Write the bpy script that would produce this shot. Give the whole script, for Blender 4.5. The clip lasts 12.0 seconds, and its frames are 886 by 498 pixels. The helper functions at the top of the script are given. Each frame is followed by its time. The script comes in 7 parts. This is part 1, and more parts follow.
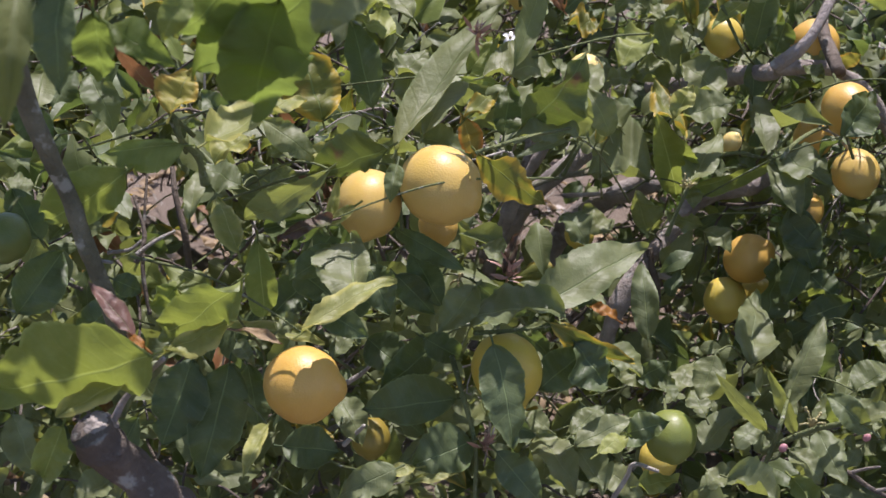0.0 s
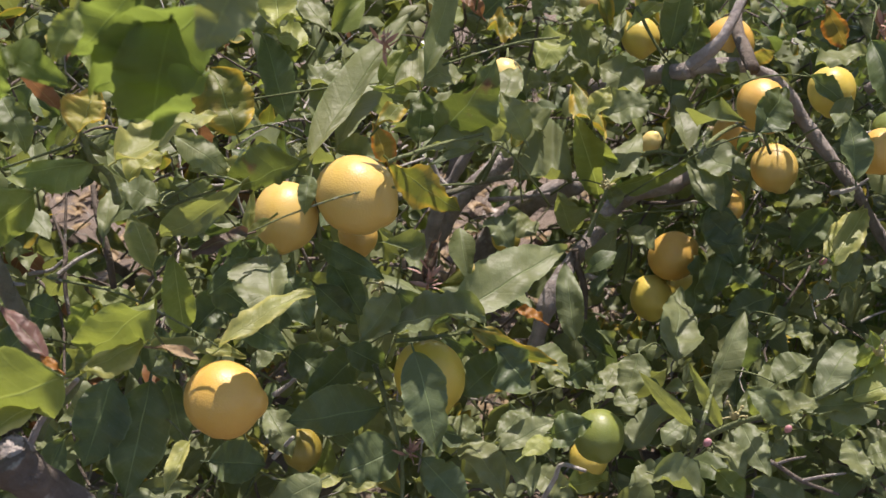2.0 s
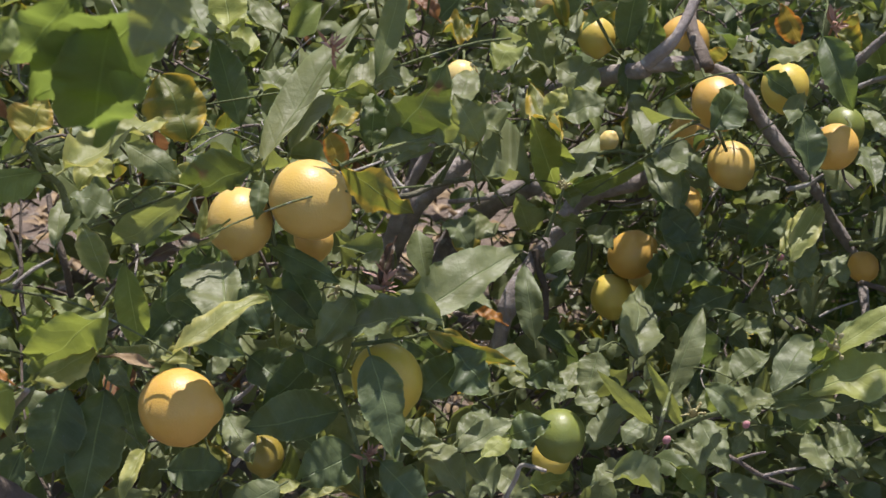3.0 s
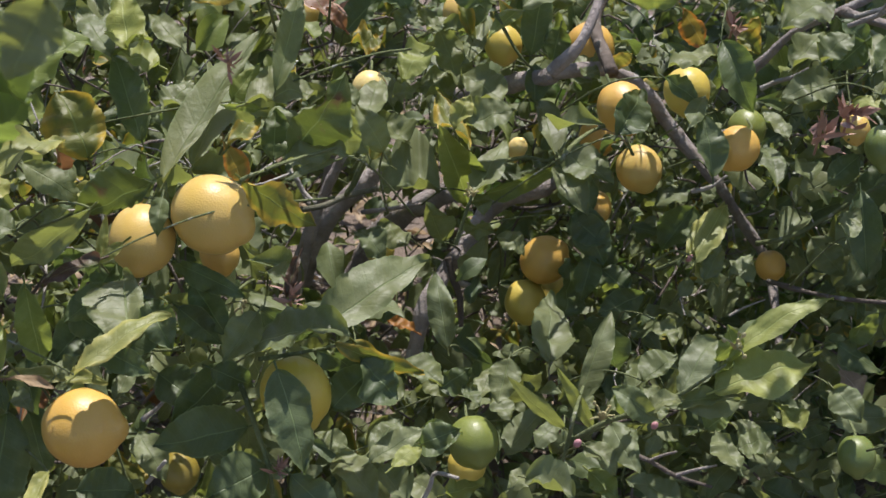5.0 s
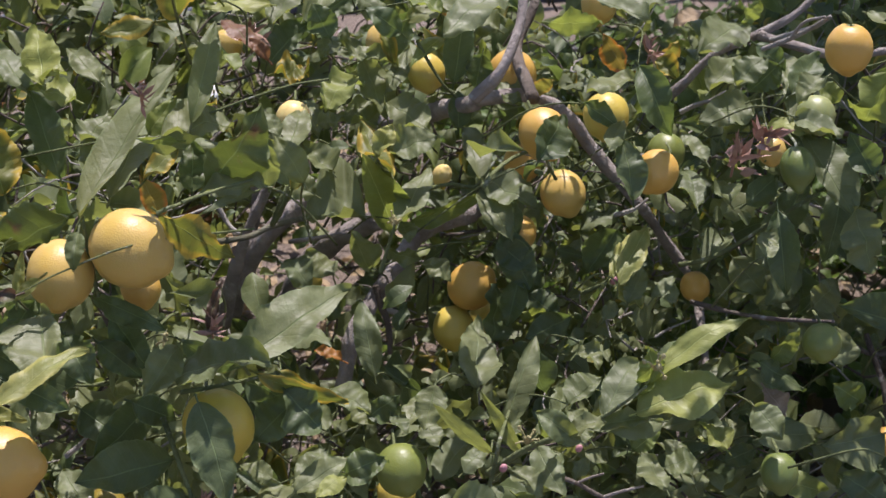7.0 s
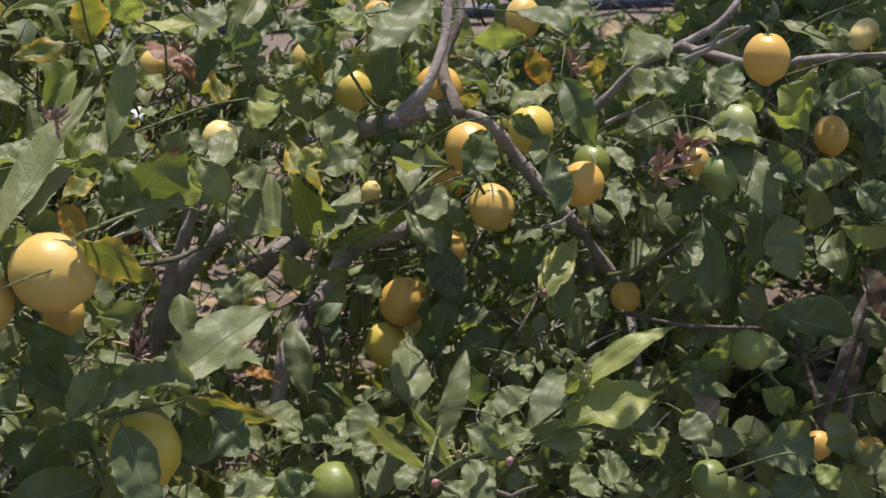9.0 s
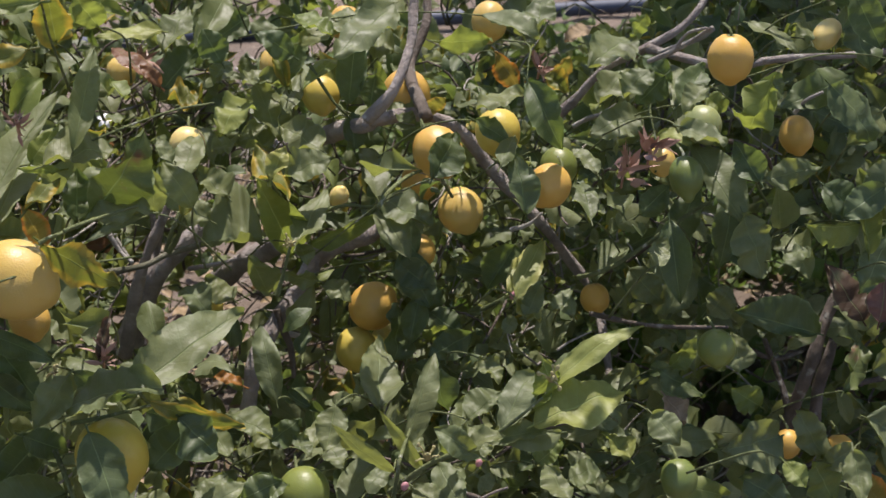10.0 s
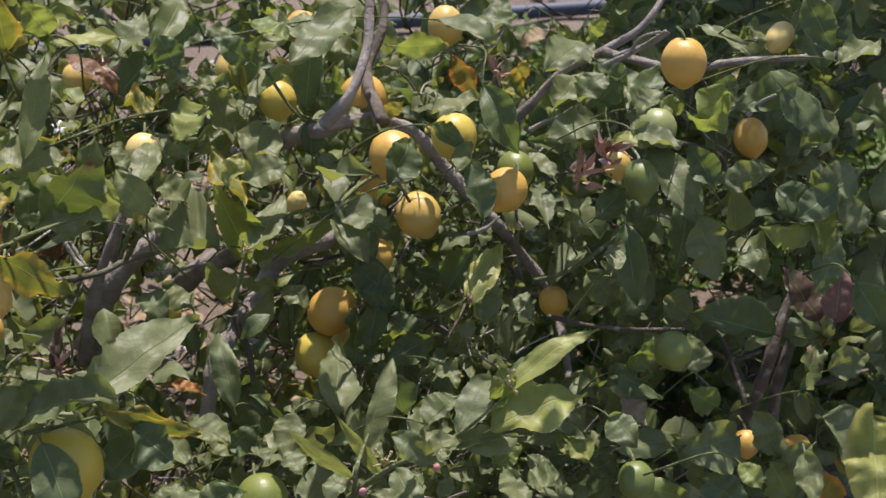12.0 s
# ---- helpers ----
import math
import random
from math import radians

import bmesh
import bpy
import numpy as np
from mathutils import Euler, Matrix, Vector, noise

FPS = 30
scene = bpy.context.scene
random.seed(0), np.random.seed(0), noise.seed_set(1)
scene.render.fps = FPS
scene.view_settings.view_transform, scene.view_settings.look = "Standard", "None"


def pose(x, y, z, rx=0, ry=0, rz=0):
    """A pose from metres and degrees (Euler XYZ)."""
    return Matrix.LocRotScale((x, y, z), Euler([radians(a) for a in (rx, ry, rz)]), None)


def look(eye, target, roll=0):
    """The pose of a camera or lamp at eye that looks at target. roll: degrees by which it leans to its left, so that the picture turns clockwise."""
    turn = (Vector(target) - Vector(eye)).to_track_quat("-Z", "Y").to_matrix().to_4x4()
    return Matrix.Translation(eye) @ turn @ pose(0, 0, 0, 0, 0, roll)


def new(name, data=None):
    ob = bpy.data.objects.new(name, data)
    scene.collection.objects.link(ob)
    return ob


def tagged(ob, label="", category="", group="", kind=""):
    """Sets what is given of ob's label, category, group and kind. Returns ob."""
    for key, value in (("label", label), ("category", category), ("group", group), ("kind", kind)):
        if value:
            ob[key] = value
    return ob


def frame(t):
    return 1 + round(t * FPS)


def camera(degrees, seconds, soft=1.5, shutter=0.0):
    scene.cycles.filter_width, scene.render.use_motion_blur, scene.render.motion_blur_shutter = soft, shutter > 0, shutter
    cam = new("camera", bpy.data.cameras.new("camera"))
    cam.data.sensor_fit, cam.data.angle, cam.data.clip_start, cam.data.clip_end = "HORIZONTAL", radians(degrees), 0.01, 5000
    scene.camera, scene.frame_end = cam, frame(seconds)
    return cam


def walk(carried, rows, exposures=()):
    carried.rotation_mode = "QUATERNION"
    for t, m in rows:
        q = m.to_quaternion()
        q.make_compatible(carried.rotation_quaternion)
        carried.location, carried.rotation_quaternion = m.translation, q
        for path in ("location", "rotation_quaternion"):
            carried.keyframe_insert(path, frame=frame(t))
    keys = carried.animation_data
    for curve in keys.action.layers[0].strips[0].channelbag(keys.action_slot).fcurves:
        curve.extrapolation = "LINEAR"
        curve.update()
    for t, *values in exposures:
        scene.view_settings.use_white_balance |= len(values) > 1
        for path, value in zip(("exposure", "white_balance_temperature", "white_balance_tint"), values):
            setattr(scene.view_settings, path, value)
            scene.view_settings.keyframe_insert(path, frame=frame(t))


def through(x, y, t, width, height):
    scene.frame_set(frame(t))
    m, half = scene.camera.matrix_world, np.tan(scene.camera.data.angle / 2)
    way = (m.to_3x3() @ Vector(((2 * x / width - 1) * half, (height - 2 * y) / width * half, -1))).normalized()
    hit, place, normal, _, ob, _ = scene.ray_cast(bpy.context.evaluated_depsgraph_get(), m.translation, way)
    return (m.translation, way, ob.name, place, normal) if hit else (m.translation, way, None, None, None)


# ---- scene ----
cam = camera(36.1, 12.0)
cam.data.dof.use_dof, cam.data.dof.focus_distance, cam.data.dof.aperture_fstop = True, 1.52, 13.0
PATH = [
    (0, (-0.016, -0.069, 1.609), (0.024, 1.716, 0.709), 1.1),
    (0.5, (-0.011, -0.07, 1.612), (0.039, 1.715, 0.711), 0.9),
    (1, (-0.004, -0.071, 1.612), (0.064, 1.714, 0.714), 0.7),
    (1.5, (0.003, -0.07, 1.613), (0.093, 1.715, 0.717), 0.5),
    (2, (0.014, -0.073, 1.614), (0.13, 1.713, 0.721), 0.1),
    (2.5, (0.023, -0.073, 1.615), (0.157, 1.712, 0.723), -0.2),
    (3, (0.032, -0.074, 1.613), (0.188, 1.711, 0.724), -0.4),
    (5, (0.061, -0.08, 1.618), (0.314, 1.698, 0.737), -0.6),
    (5.5, (0.066, -0.083, 1.619), (0.339, 1.694, 0.743), -0.5),
    (6, (0.071, -0.083, 1.621), (0.368, 1.695, 0.754), -0.6),
    (6.5, (0.08, -0.087, 1.624), (0.395, 1.693, 0.767), -0.6),
    (7, (0.085, -0.089, 1.623), (0.421, 1.691, 0.775), -0.7),
    (9, (0.108, -0.095, 1.623), (0.522, 1.678, 0.795), -1.1),
    (9.5, (0.11, -0.096, 1.624), (0.543, 1.673, 0.797), -1.1),
    (10, (0.117, -0.101, 1.618), (0.566, 1.668, 0.8), -1.3),
    (10.5, (0.122, -0.099, 1.623), (0.587, 1.665, 0.802), -1.1),
    (11, (0.137, -0.101, 1.623), (0.606, 1.661, 0.803), -1.4),
    (11.5, (0.13, -0.1, 1.622), (0.616, 1.659, 0.803), -1.4),
    (12, (0.13, -0.104, 1.622), (0.625, 1.653, 0.805), -1.2),
]
walk(cam, [(t, look(eye, target, roll)) for t, eye, target, roll in PATH], exposures=[
    (0.0, 0.74, 6200, 22), (0.5, 0.68, 6280, 15), (1.0, 0.74, 6780, 21), (1.5, 0.71, 6380, 17), (2.0, 0.85, 6780, 19), (2.5, 0.87, 6350, 26), (3.0, 0.72, 6380, 17),
    (5.0, 0.65, 6270, 15), (5.5, 1.05, 7520, 8), (6.0, 0.84, 6970, 14), (6.5, 0.68, 6420, 18), (7.0, 0.67, 6240, 22),
    (9.0, 0.60, 6500, 16), (9.5, 0.60, 6500, 16), (10.0, 0.60, 6550, 17), (10.5, 0.78, 6070, 39), (11.0, 0.60, 6400, 18), (11.5, 0.70, 6250, 23), (12.0, 0.67, 6500, 17),
])

# ---- light: high sun slightly behind the tree, clear sky ----
SUN_WAY = Vector((0.16, 0.30, 1.0)).normalized()
world = bpy.data.worlds.new("sky")
scene.world = world
world.use_nodes = True
wn, wl = world.node_tree.nodes, world.node_tree.links
sky = wn.new("ShaderNodeTexSky")
sky.sky_type, sky.sun_disc = "NISHITA", False
sky.sun_elevation = math.asin(SUN_WAY.z)
sky.sun_rotation = math.atan2(SUN_WAY.x, SUN_WAY.y)
wl.new(sky.outputs[0], wn["Background"].inputs[0])
wn["Background"].inputs[1].default_value = 0.118
sun = new("sun", bpy.data.lights.new("sun", "SUN"))
sun.data.energy, sun.data.angle, sun.data.color = 4.7, radians(0.55), (1.0, 0.95, 0.87)
sun.matrix_world = look(SUN_WAY * 10, (0, 0, 0))

# ---- materials ----
def material(name):
    m = bpy.data.materials.new(name)
    m.use_nodes = True
    nt = m.node_tree
    bsdf = nt.nodes["Principled BSDF"]
    return m, nt, bsdf


def node(nt, kind, **inputs):
    n = nt.nodes.new(kind)
    for k, v in inputs.items():
        n.inputs[k.replace("_", " ")].default_value = v
    return n


def ramp(nt, source, *stops):
    r = nt.nodes.new("ShaderNodeValToRGB")
    e = r.color_ramp.elements
    while len(e) < len(stops):
        e.new(0.5)
    for el, (p, c) in zip(e, stops):
        el.position, el.color = p, (*c, 1)
    nt.links.new(source, r.inputs[0])
    return r.outputs[0]


def math_node(nt, op, a, b=None, clamp=False):
    n = nt.nodes.new("ShaderNodeMath")
    n.operation, n.use_clamp = op, clamp
    for i, v in enumerate((a, b)):
        if v is None:
            continue
        if isinstance(v, (int, float)):
            n.inputs[i].default_value = v
        else:
            nt.links.new(v, n.inputs[i])
    return n.outputs[0]


def mix(nt, fac, a, b, blend="MIX"):
    n = nt.nodes.new("ShaderNodeMix")
    n.data_type, n.blend_type = "RGBA", blend
    for sock, v in ((n.inputs[0], fac), (n.inputs[6], a), (n.inputs[7], b)):
        if isinstance(v, (int, float)):
            sock.default_value = v
        elif isinstance(v, tuple):
            sock.default_value = (*v, 1)
        else:
            nt.links.new(v, sock)
    return n.outputs[2]


def coords(nt, which="Object"):
    return nt.nodes.new("ShaderNodeTexCoord").outputs[which]


def noise_tex(nt, vec, scale, detail=4.0, rough=0.55):
    n = node(nt, "ShaderNodeTexNoise", Scale=scale, Detail=detail, Roughness=rough)
    nt.links.new(vec, n.inputs["Vector"])
    return n.outputs["Fac"]


def bump(nt, bsdf, height, strength, distance):
    b = node(nt, "ShaderNodeBump", Strength=strength, Distance=distance)
    nt.links.new(height, b.inputs["Height"])
    nt.links.new(b.outputs[0], bsdf.inputs["Normal"])
    return b.outputs[0]


def leaf_material(name, dark, light, glow, through=0.40, rough=0.46, blotch=None, edge=None, vein=(0.22, 0.28, 0.12)):
    """A leaf: blade colour with veins by UV, blotches, and light that shines through."""
    m, nt, p = material(name)
    uv = nt.nodes.new("ShaderNodeUVMap")
    sep = nt.nodes.new("ShaderNodeSeparateXYZ")
    nt.links.new(uv.outputs[0], sep.inputs[0])
    u, v = sep.outputs[0], sep.outputs[1]
    across = math_node(nt, "ABSOLUTE", u)
    info, geo = nt.nodes.new("ShaderNodeObjectInfo"), nt.nodes.new("ShaderNodeNewGeometry")
    rnd = math_node(nt, "FRACT", math_node(nt, "ADD", info.outputs["Random"], geo.outputs["Random Per Island"]))
    pos = geo.outputs["Position"]
    base = mix(nt, rnd, dark, light)
    old = math_node(nt, "FRACT", math_node(nt, "MULTIPLY", rnd, 7.31))
    base = mix(nt, math_node(nt, "MULTIPLY", old, 0.55), base, (light[0] * 1.12, light[1] * 1.0, light[2] * 0.62))
    fine = noise_tex(nt, pos, 60.0, 5)
    base = mix(nt, math_node(nt, "MULTIPLY", fine, 0.45), base, tuple(c * 0.55 for c in dark))
    # side veins run outward and forward
    slant = math_node(nt, "SUBTRACT", v, math_node(nt, "MULTIPLY", across, 0.11))
    wave = math_node(nt, "SINE", math_node(nt, "MULTIPLY", slant, 62.0))
    side = math_node(nt, "POWER", math_node(nt, "MAXIMUM", wave, 0.0), 8.0)
    midrib = math_node(nt, "SUBTRACT", 1.0, math_node(nt, "MULTIPLY", across, 22.0), True)
    veins = math_node(nt, "ADD", midrib, math_node(nt, "MULTIPLY", side, 0.10), True)
    base = mix(nt, math_node(nt, "MULTIPLY", veins, 0.75), base, vein)
    glow_c = mix(nt, math_node(nt, "MULTIPLY", veins, 0.5), glow, tuple(min(1, c * 1.5 + 0.05) for c in glow))
    if edge:
        rim = math_node(nt, "SUBTRACT", math_node(nt, "ADD", across, math_node(nt, "MULTIPLY", noise_tex(nt, pos, 45.0), 0.9)), 1.02)
        rim = math_node(nt, "MULTIPLY", rim, 3.0, True)
        base, glow_c = mix(nt, rim, base, edge), mix(nt, rim, glow_c, edge)
    if blotch:
        patch = math_node(nt, "MULTIPLY", math_node(nt, "SUBTRACT", noise_tex(nt, pos, 28.0, 3), 0.60), 9.0, True)
        base, glow_c = mix(nt, patch, base, blotch), mix(nt, patch, glow_c, blotch)
    # lighter cloudy patches between the veins, and a thin pale margin
    cloud = math_node(nt, "MULTIPLY", math_node(nt, "SUBTRACT", noise_tex(nt, pos, 34.0, 4, 0.6), 0.48), 4.0, True)
    base = mix(nt, math_node(nt, "MULTIPLY", cloud, 0.40), base, tuple(min(1, c * 1.7 + 0.02) for c in light))
    margin = math_node(nt, "MULTIPLY", math_node(nt, "SUBTRACT", across, 0.93), 16.0, True)
    base = mix(nt, math_node(nt, "MULTIPLY", margin, 0.55), base, vein)
    # pale specks of dust and scale
    speck = math_node(nt, "MULTIPLY", math_node(nt, "SUBTRACT", noise_tex(nt, pos, 420.0, 2), 0.70), 9.0, True)
    base = mix(nt, math_node(nt, "MULTIPLY", speck, 0.5), base, (0.35, 0.36, 0.28))
    nt.links.new(base, p.inputs["Base Color"])
    p.inputs["Specular IOR Level"].default_value = 0.40
    rr = math_node(nt, "ADD", math_node(nt, "MULTIPLY", noise_tex(nt, pos, 35.0), 0.22), rough - 0.08)
    nt.links.new(rr, p.inputs["Roughness"])
    # the blade swells between the side veins and puckers unevenly
    pucker = math_node(nt, "ADD", math_node(nt, "MULTIPLY", noise_tex(nt, pos, 130.0, 4, 0.6), 0.6), math_node(nt, "MULTIPLY", noise_tex(nt, pos, 48.0, 2, 0.5), 0.9))
    h = math_node(nt, "SUBTRACT", pucker, math_node(nt, "ADD", math_node(nt, "MULTIPLY", midrib, 0.6), math_node(nt, "MULTIPLY", side, 0.10)))
    nrm = bump(nt, p, h, 0.42, 0.0030)
    tr = nt.nodes.new("ShaderNodeBsdfTranslucent")
    nt.links.new(glow_c, tr.inputs["Color"])
    nt.links.new(nrm, tr.inputs["Normal"])
    ms = nt.nodes.new("ShaderNodeMixShader")
    ms.inputs[0].default_value = through
    nt.links.new(p.outputs[0], ms.inputs[1])
    nt.links.new(tr.outputs[0], ms.inputs[2])
    nt.links.new(ms.outputs[0], nt.nodes["Material Output"].inputs[0])
    return m


LEAF = {
    "green": leaf_material("leaf_green", (0.118, 0.150, 0.066), (0.196, 0.224, 0.120), (0.264, 0.297, 0.059)),
    # darker copy of green: shade put into its colour; also mixed in at random
    "dark": leaf_material("leaf_dark_shade", (0.060, 0.088, 0.040), (0.100, 0.132, 0.060), (0.20, 0.28, 0.05), 0.30),
    "fresh": leaf_material("leaf_fresh", (0.155, 0.205, 0.055), (0.215, 0.255, 0.085), (0.277, 0.330, 0.053), 0.45, vein=(0.40, 0.46, 0.18)),
    # lighter copy of fresh for leaves in the sun: sunlight put into the colour
    "young": leaf_material("leaf_fresh_sunlit", (0.245, 0.285, 0.082), (0.315, 0.345, 0.112), (0.31, 0.36, 0.06), 0.42, vein=(0.40, 0.46, 0.18)),
    "pale": leaf_material("leaf_pale", (0.22, 0.25, 0.07), (0.27, 0.29, 0.10), (0.304, 0.330, 0.066), 0.42, edge=(0.42, 0.40, 0.12), vein=(0.42, 0.44, 0.2)),
    "yellowed": leaf_material("leaf_yellowed", (0.120, 0.145, 0.038), (0.155, 0.172, 0.044), (0.200, 0.220, 0.026), 0.4, blotch=(0.22, 0.18, 0.035), edge=(0.46, 0.32, 0.04)),
    "golden": leaf_material("leaf_golden", (0.25, 0.238, 0.055), (0.30, 0.285, 0.065), (0.300, 0.278, 0.040), 0.4, blotch=(0.22, 0.24, 0.05), edge=(0.46, 0.30, 0.05)),
    "rusty": leaf_material("leaf_rusty", (0.14, 0.07, 0.04), (0.21, 0.10, 0.05), (0.3, 0.14, 0.05), 0.3, blotch=(0.24, 0.17, 0.05)),
    "purple": leaf_material("leaf_purple", (0.110, 0.058, 0.054), (0.150, 0.082, 0.074), (0.32, 0.15, 0.13), 0.3, blotch=(0.20, 0.16, 0.13)),
    "bronze": leaf_material("leaf_bronze", (0.060, 0.037, 0.024), (0.085, 0.054, 0.034), (0.14, 0.07, 0.04), 0.28, blotch=(0.09, 0.10, 0.045)),
    "orange": leaf_material("leaf_orange", (0.27, 0.115, 0.022), (0.33, 0.145, 0.028), (0.42, 0.17, 0.025), 0.35),
    "turning": leaf_material("leaf_turning", (0.20, 0.19, 0.04), (0.26, 0.22, 0.05), (0.277, 0.198, 0.033), 0.35, blotch=(0.30, 0.07, 0.05), edge=(0.48, 0.19, 0.03)),
    "scarred": leaf_material("leaf_scarred", (0.10, 0.13, 0.04), (0.135, 0.165, 0.052), (0.135, 0.175, 0.025), 0.36, blotch=(0.14, 0.075, 0.04)),
    "litter": leaf_material("leaf_litter", (0.20, 0.14, 0.085), (0.34, 0.26, 0.17), (0.30, 0.20, 0.10), 0.15, rough=0.7, vein=(0.36, 0.29, 0.20)),
    "broad": leaf_material("leaf_broad", (0.075, 0.112, 0.032), (0.100, 0.142, 0.042), (0.230, 0.310, 0.052), 0.48, rough=0.55, vein=(0.13, 0.18, 0.05)),
    "weed": leaf_material("leaf_weed", (0.080, 0.130, 0.032), (0.115, 0.175, 0.046), (0.18, 0.27, 0.045), 0.35, rough=0.5),
}


def bark_material(name, dark, light):
    m, nt, p = material(name)
    pos = nt.nodes.new("ShaderNodeNewGeometry").outputs["Position"]
    n1, n2 = noise_tex(nt, pos, 22.0, 6), noise_tex(nt, pos, 170.0, 4, 0.7)
    c = ramp(nt, n1, (0.30, dark), (0.52, tuple((a + b) / 2 for a, b in zip(dark, light))), (0.70, light))
    c = mix(nt, math_node(nt, "MULTIPLY", n2, 0.5), c, tuple(x * 0.35 for x in dark))
    lichen = math_node(nt, "MULTIPLY", math_node(nt, "SUBTRACT", noise_tex(nt, pos, 55.0, 3), 0.60), 10.0, True)
    c = mix(nt, math_node(nt, "MULTIPLY", lichen, 0.6), c, (0.42, 0.42, 0.38))
    nt.links.new(c, p.inputs["Base Color"])
    p.inputs["Roughness"].default_value = 0.85
    p.inputs["Specular IOR Level"].default_value = 0.2
    bump(nt, p, math_node(nt, "ADD", n2, math_node(nt, "MULTIPLY", n1, 2.0)), 0.9, 0.006)
    return m


BARK = bark_material("bark_grey", (0.215, 0.180, 0.160), (0.50, 0.44, 0.405))
BARK_BROWN = bark_material("bark_brown", (0.095, 0.076, 0.062), (0.23, 0.19, 0.16))
BARK_OLIVE = bark_material("bark_olive", (0.115, 0.112, 0.076), (0.28, 0.265, 0.19))
BARK_GREEN = bark_material("bark_young", (0.10, 0.12, 0.05), (0.24, 0.27, 0.12))
TWIG_PALE = bark_material("twig_dead", (0.28, 0.25, 0.22), (0.50, 0.47, 0.42))


def rind_material(name, a, b, tip):
    """Lemon rind: oil-gland dimples, faint patches, greener or darker towards the ends."""
    m, nt, p = material(name)
    co = coords(nt)
    info = nt.nodes.new("ShaderNodeObjectInfo")
    c = mix(nt, ramp(nt, noise_tex(nt, co, 22.0, 4), (0.35, (0, 0, 0)), (0.70, (1, 1, 1))), a, b)
    c = mix(nt, math_node(nt, "MULTIPLY", info.outputs["Random"], 0.25), c, tip)
    sep = nt.nodes.new("ShaderNodeSeparateXYZ")
    nt.links.new(co, sep.inputs[0])
    ends = math_node(nt, "MULTIPLY", math_node(nt, "SUBTRACT", math_node(nt, "ABSOLUTE", sep.outputs[2]), 0.031), 60.0, True)
    c = mix(nt, math_node(nt, "MULTIPLY", ends, 0.5), c, tip)
    scar = math_node(nt, "MULTIPLY", math_node(nt, "SUBTRACT", noise_tex(nt, co, 75.0, 5, 0.7), 0.70), 12.0, True)
    c = mix(nt, math_node(nt, "MULTIPLY", scar, 0.45), c, (0.26, 0.17, 0.05))
    nt.links.new(c, p.inputs["Base Color"])
    p.inputs["Roughness"].default_value = 0.42
    p.inputs["Specular IOR Level"].default_value = 0.45
    p.inputs["Subsurface Weight"].default_value = 0.12
    p.inputs["Subsurface Radius"].default_value = (0.006, 0.004, 0.001)
    vor = node(nt, "ShaderNodeTexVoronoi", Scale=520.0)
    nt.links.new(co, vor.inputs["Vector"])
    h = math_node(nt, "ADD", math_node(nt, "MULTIPLY", vor.outputs["Distance"], 0.6), math_node(nt, "MULTIPLY", noise_tex(nt, co, 70.0, 3), 0.7))
    bump(nt, p, h, 0.26, 0.0011)
    return m


RIND = {
    "yellow": rind_material("rind_yellow", (0.555, 0.390, 0.115), (0.52, 0.36, 0.095), (0.47, 0.305, 0.068)),
    "deep": rind_material("rind_deep_yellow", (0.56, 0.345, 0.08), (0.52, 0.31, 0.065), (0.44, 0.245, 0.05)),
    "lime": rind_material("rind_greenish_yellow", (0.54, 0.405, 0.08), (0.48, 0.37, 0.07), (0.37, 0.32, 0.06)),
    "half": rind_material("rind_half_ripe", (0.52, 0.375, 0.052), (0.46, 0.35, 0.05), (0.34, 0.29, 0.05)),
    # half darkened: the low lemon's shade is put into its rind colour
    "amber": rind_material("rind_half_shaded", (0.23, 0.170, 0.026), (0.19, 0.15, 0.026), (0.15, 0.135, 0.026)),
    # unripe greens, both lowered: missing leaf shade is put into the colour
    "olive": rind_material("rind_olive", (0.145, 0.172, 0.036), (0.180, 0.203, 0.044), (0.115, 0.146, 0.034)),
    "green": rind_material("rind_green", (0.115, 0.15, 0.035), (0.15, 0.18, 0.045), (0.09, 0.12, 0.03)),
    "unripe": rind_material("rind_pale_green", (0.24, 0.27, 0.11), (0.28, 0.30, 0.13), (0.18, 0.22, 0.08)),
    "cream": rind_material("rind_pale_yellow", (0.70, 0.545, 0.215), (0.64, 0.48, 0.165), (0.52, 0.42, 0.15)),
}


def plain(name, a, b, rough=0.6, scale=60.0, bumps=0.3):
    m, nt, p = material(name)
    pos = nt.nodes.new("ShaderNodeNewGeometry").outputs["Position"]
    n = noise_tex(nt, pos, scale, 5)
    nt.links.new(mix(nt, n, a, b), p.inputs["Base Color"])
    p.inputs["Roughness"].default_value = rough
    bump(nt, p, n, bumps, 0.002)
    return m


CALYX = plain("calyx_green", (0.13, 0.16, 0.05), (0.22, 0.24, 0.09))
PETAL = plain("petal_white", (0.80, 0.78, 0.74), (0.70, 0.68, 0.66), 0.5)
BUD = plain("bud_pink", (0.34, 0.12, 0.14), (0.5, 0.27, 0.28), 0.5, 300.0)
BUD_CREAM = plain("bud_cream", (0.30, 0.27, 0.11), (0.42, 0.36, 0.18), 0.5, 200.0)
SHOOT = plain("new_shoot_red", (0.23, 0.115, 0.085), (0.42, 0.27, 0.20), 0.45, 90.0)
PIPE = plain("pipe_blue_grey", (0.030, 0.042, 0.070), (0.048, 0.060, 0.092), 0.6, 30.0, 0.1)


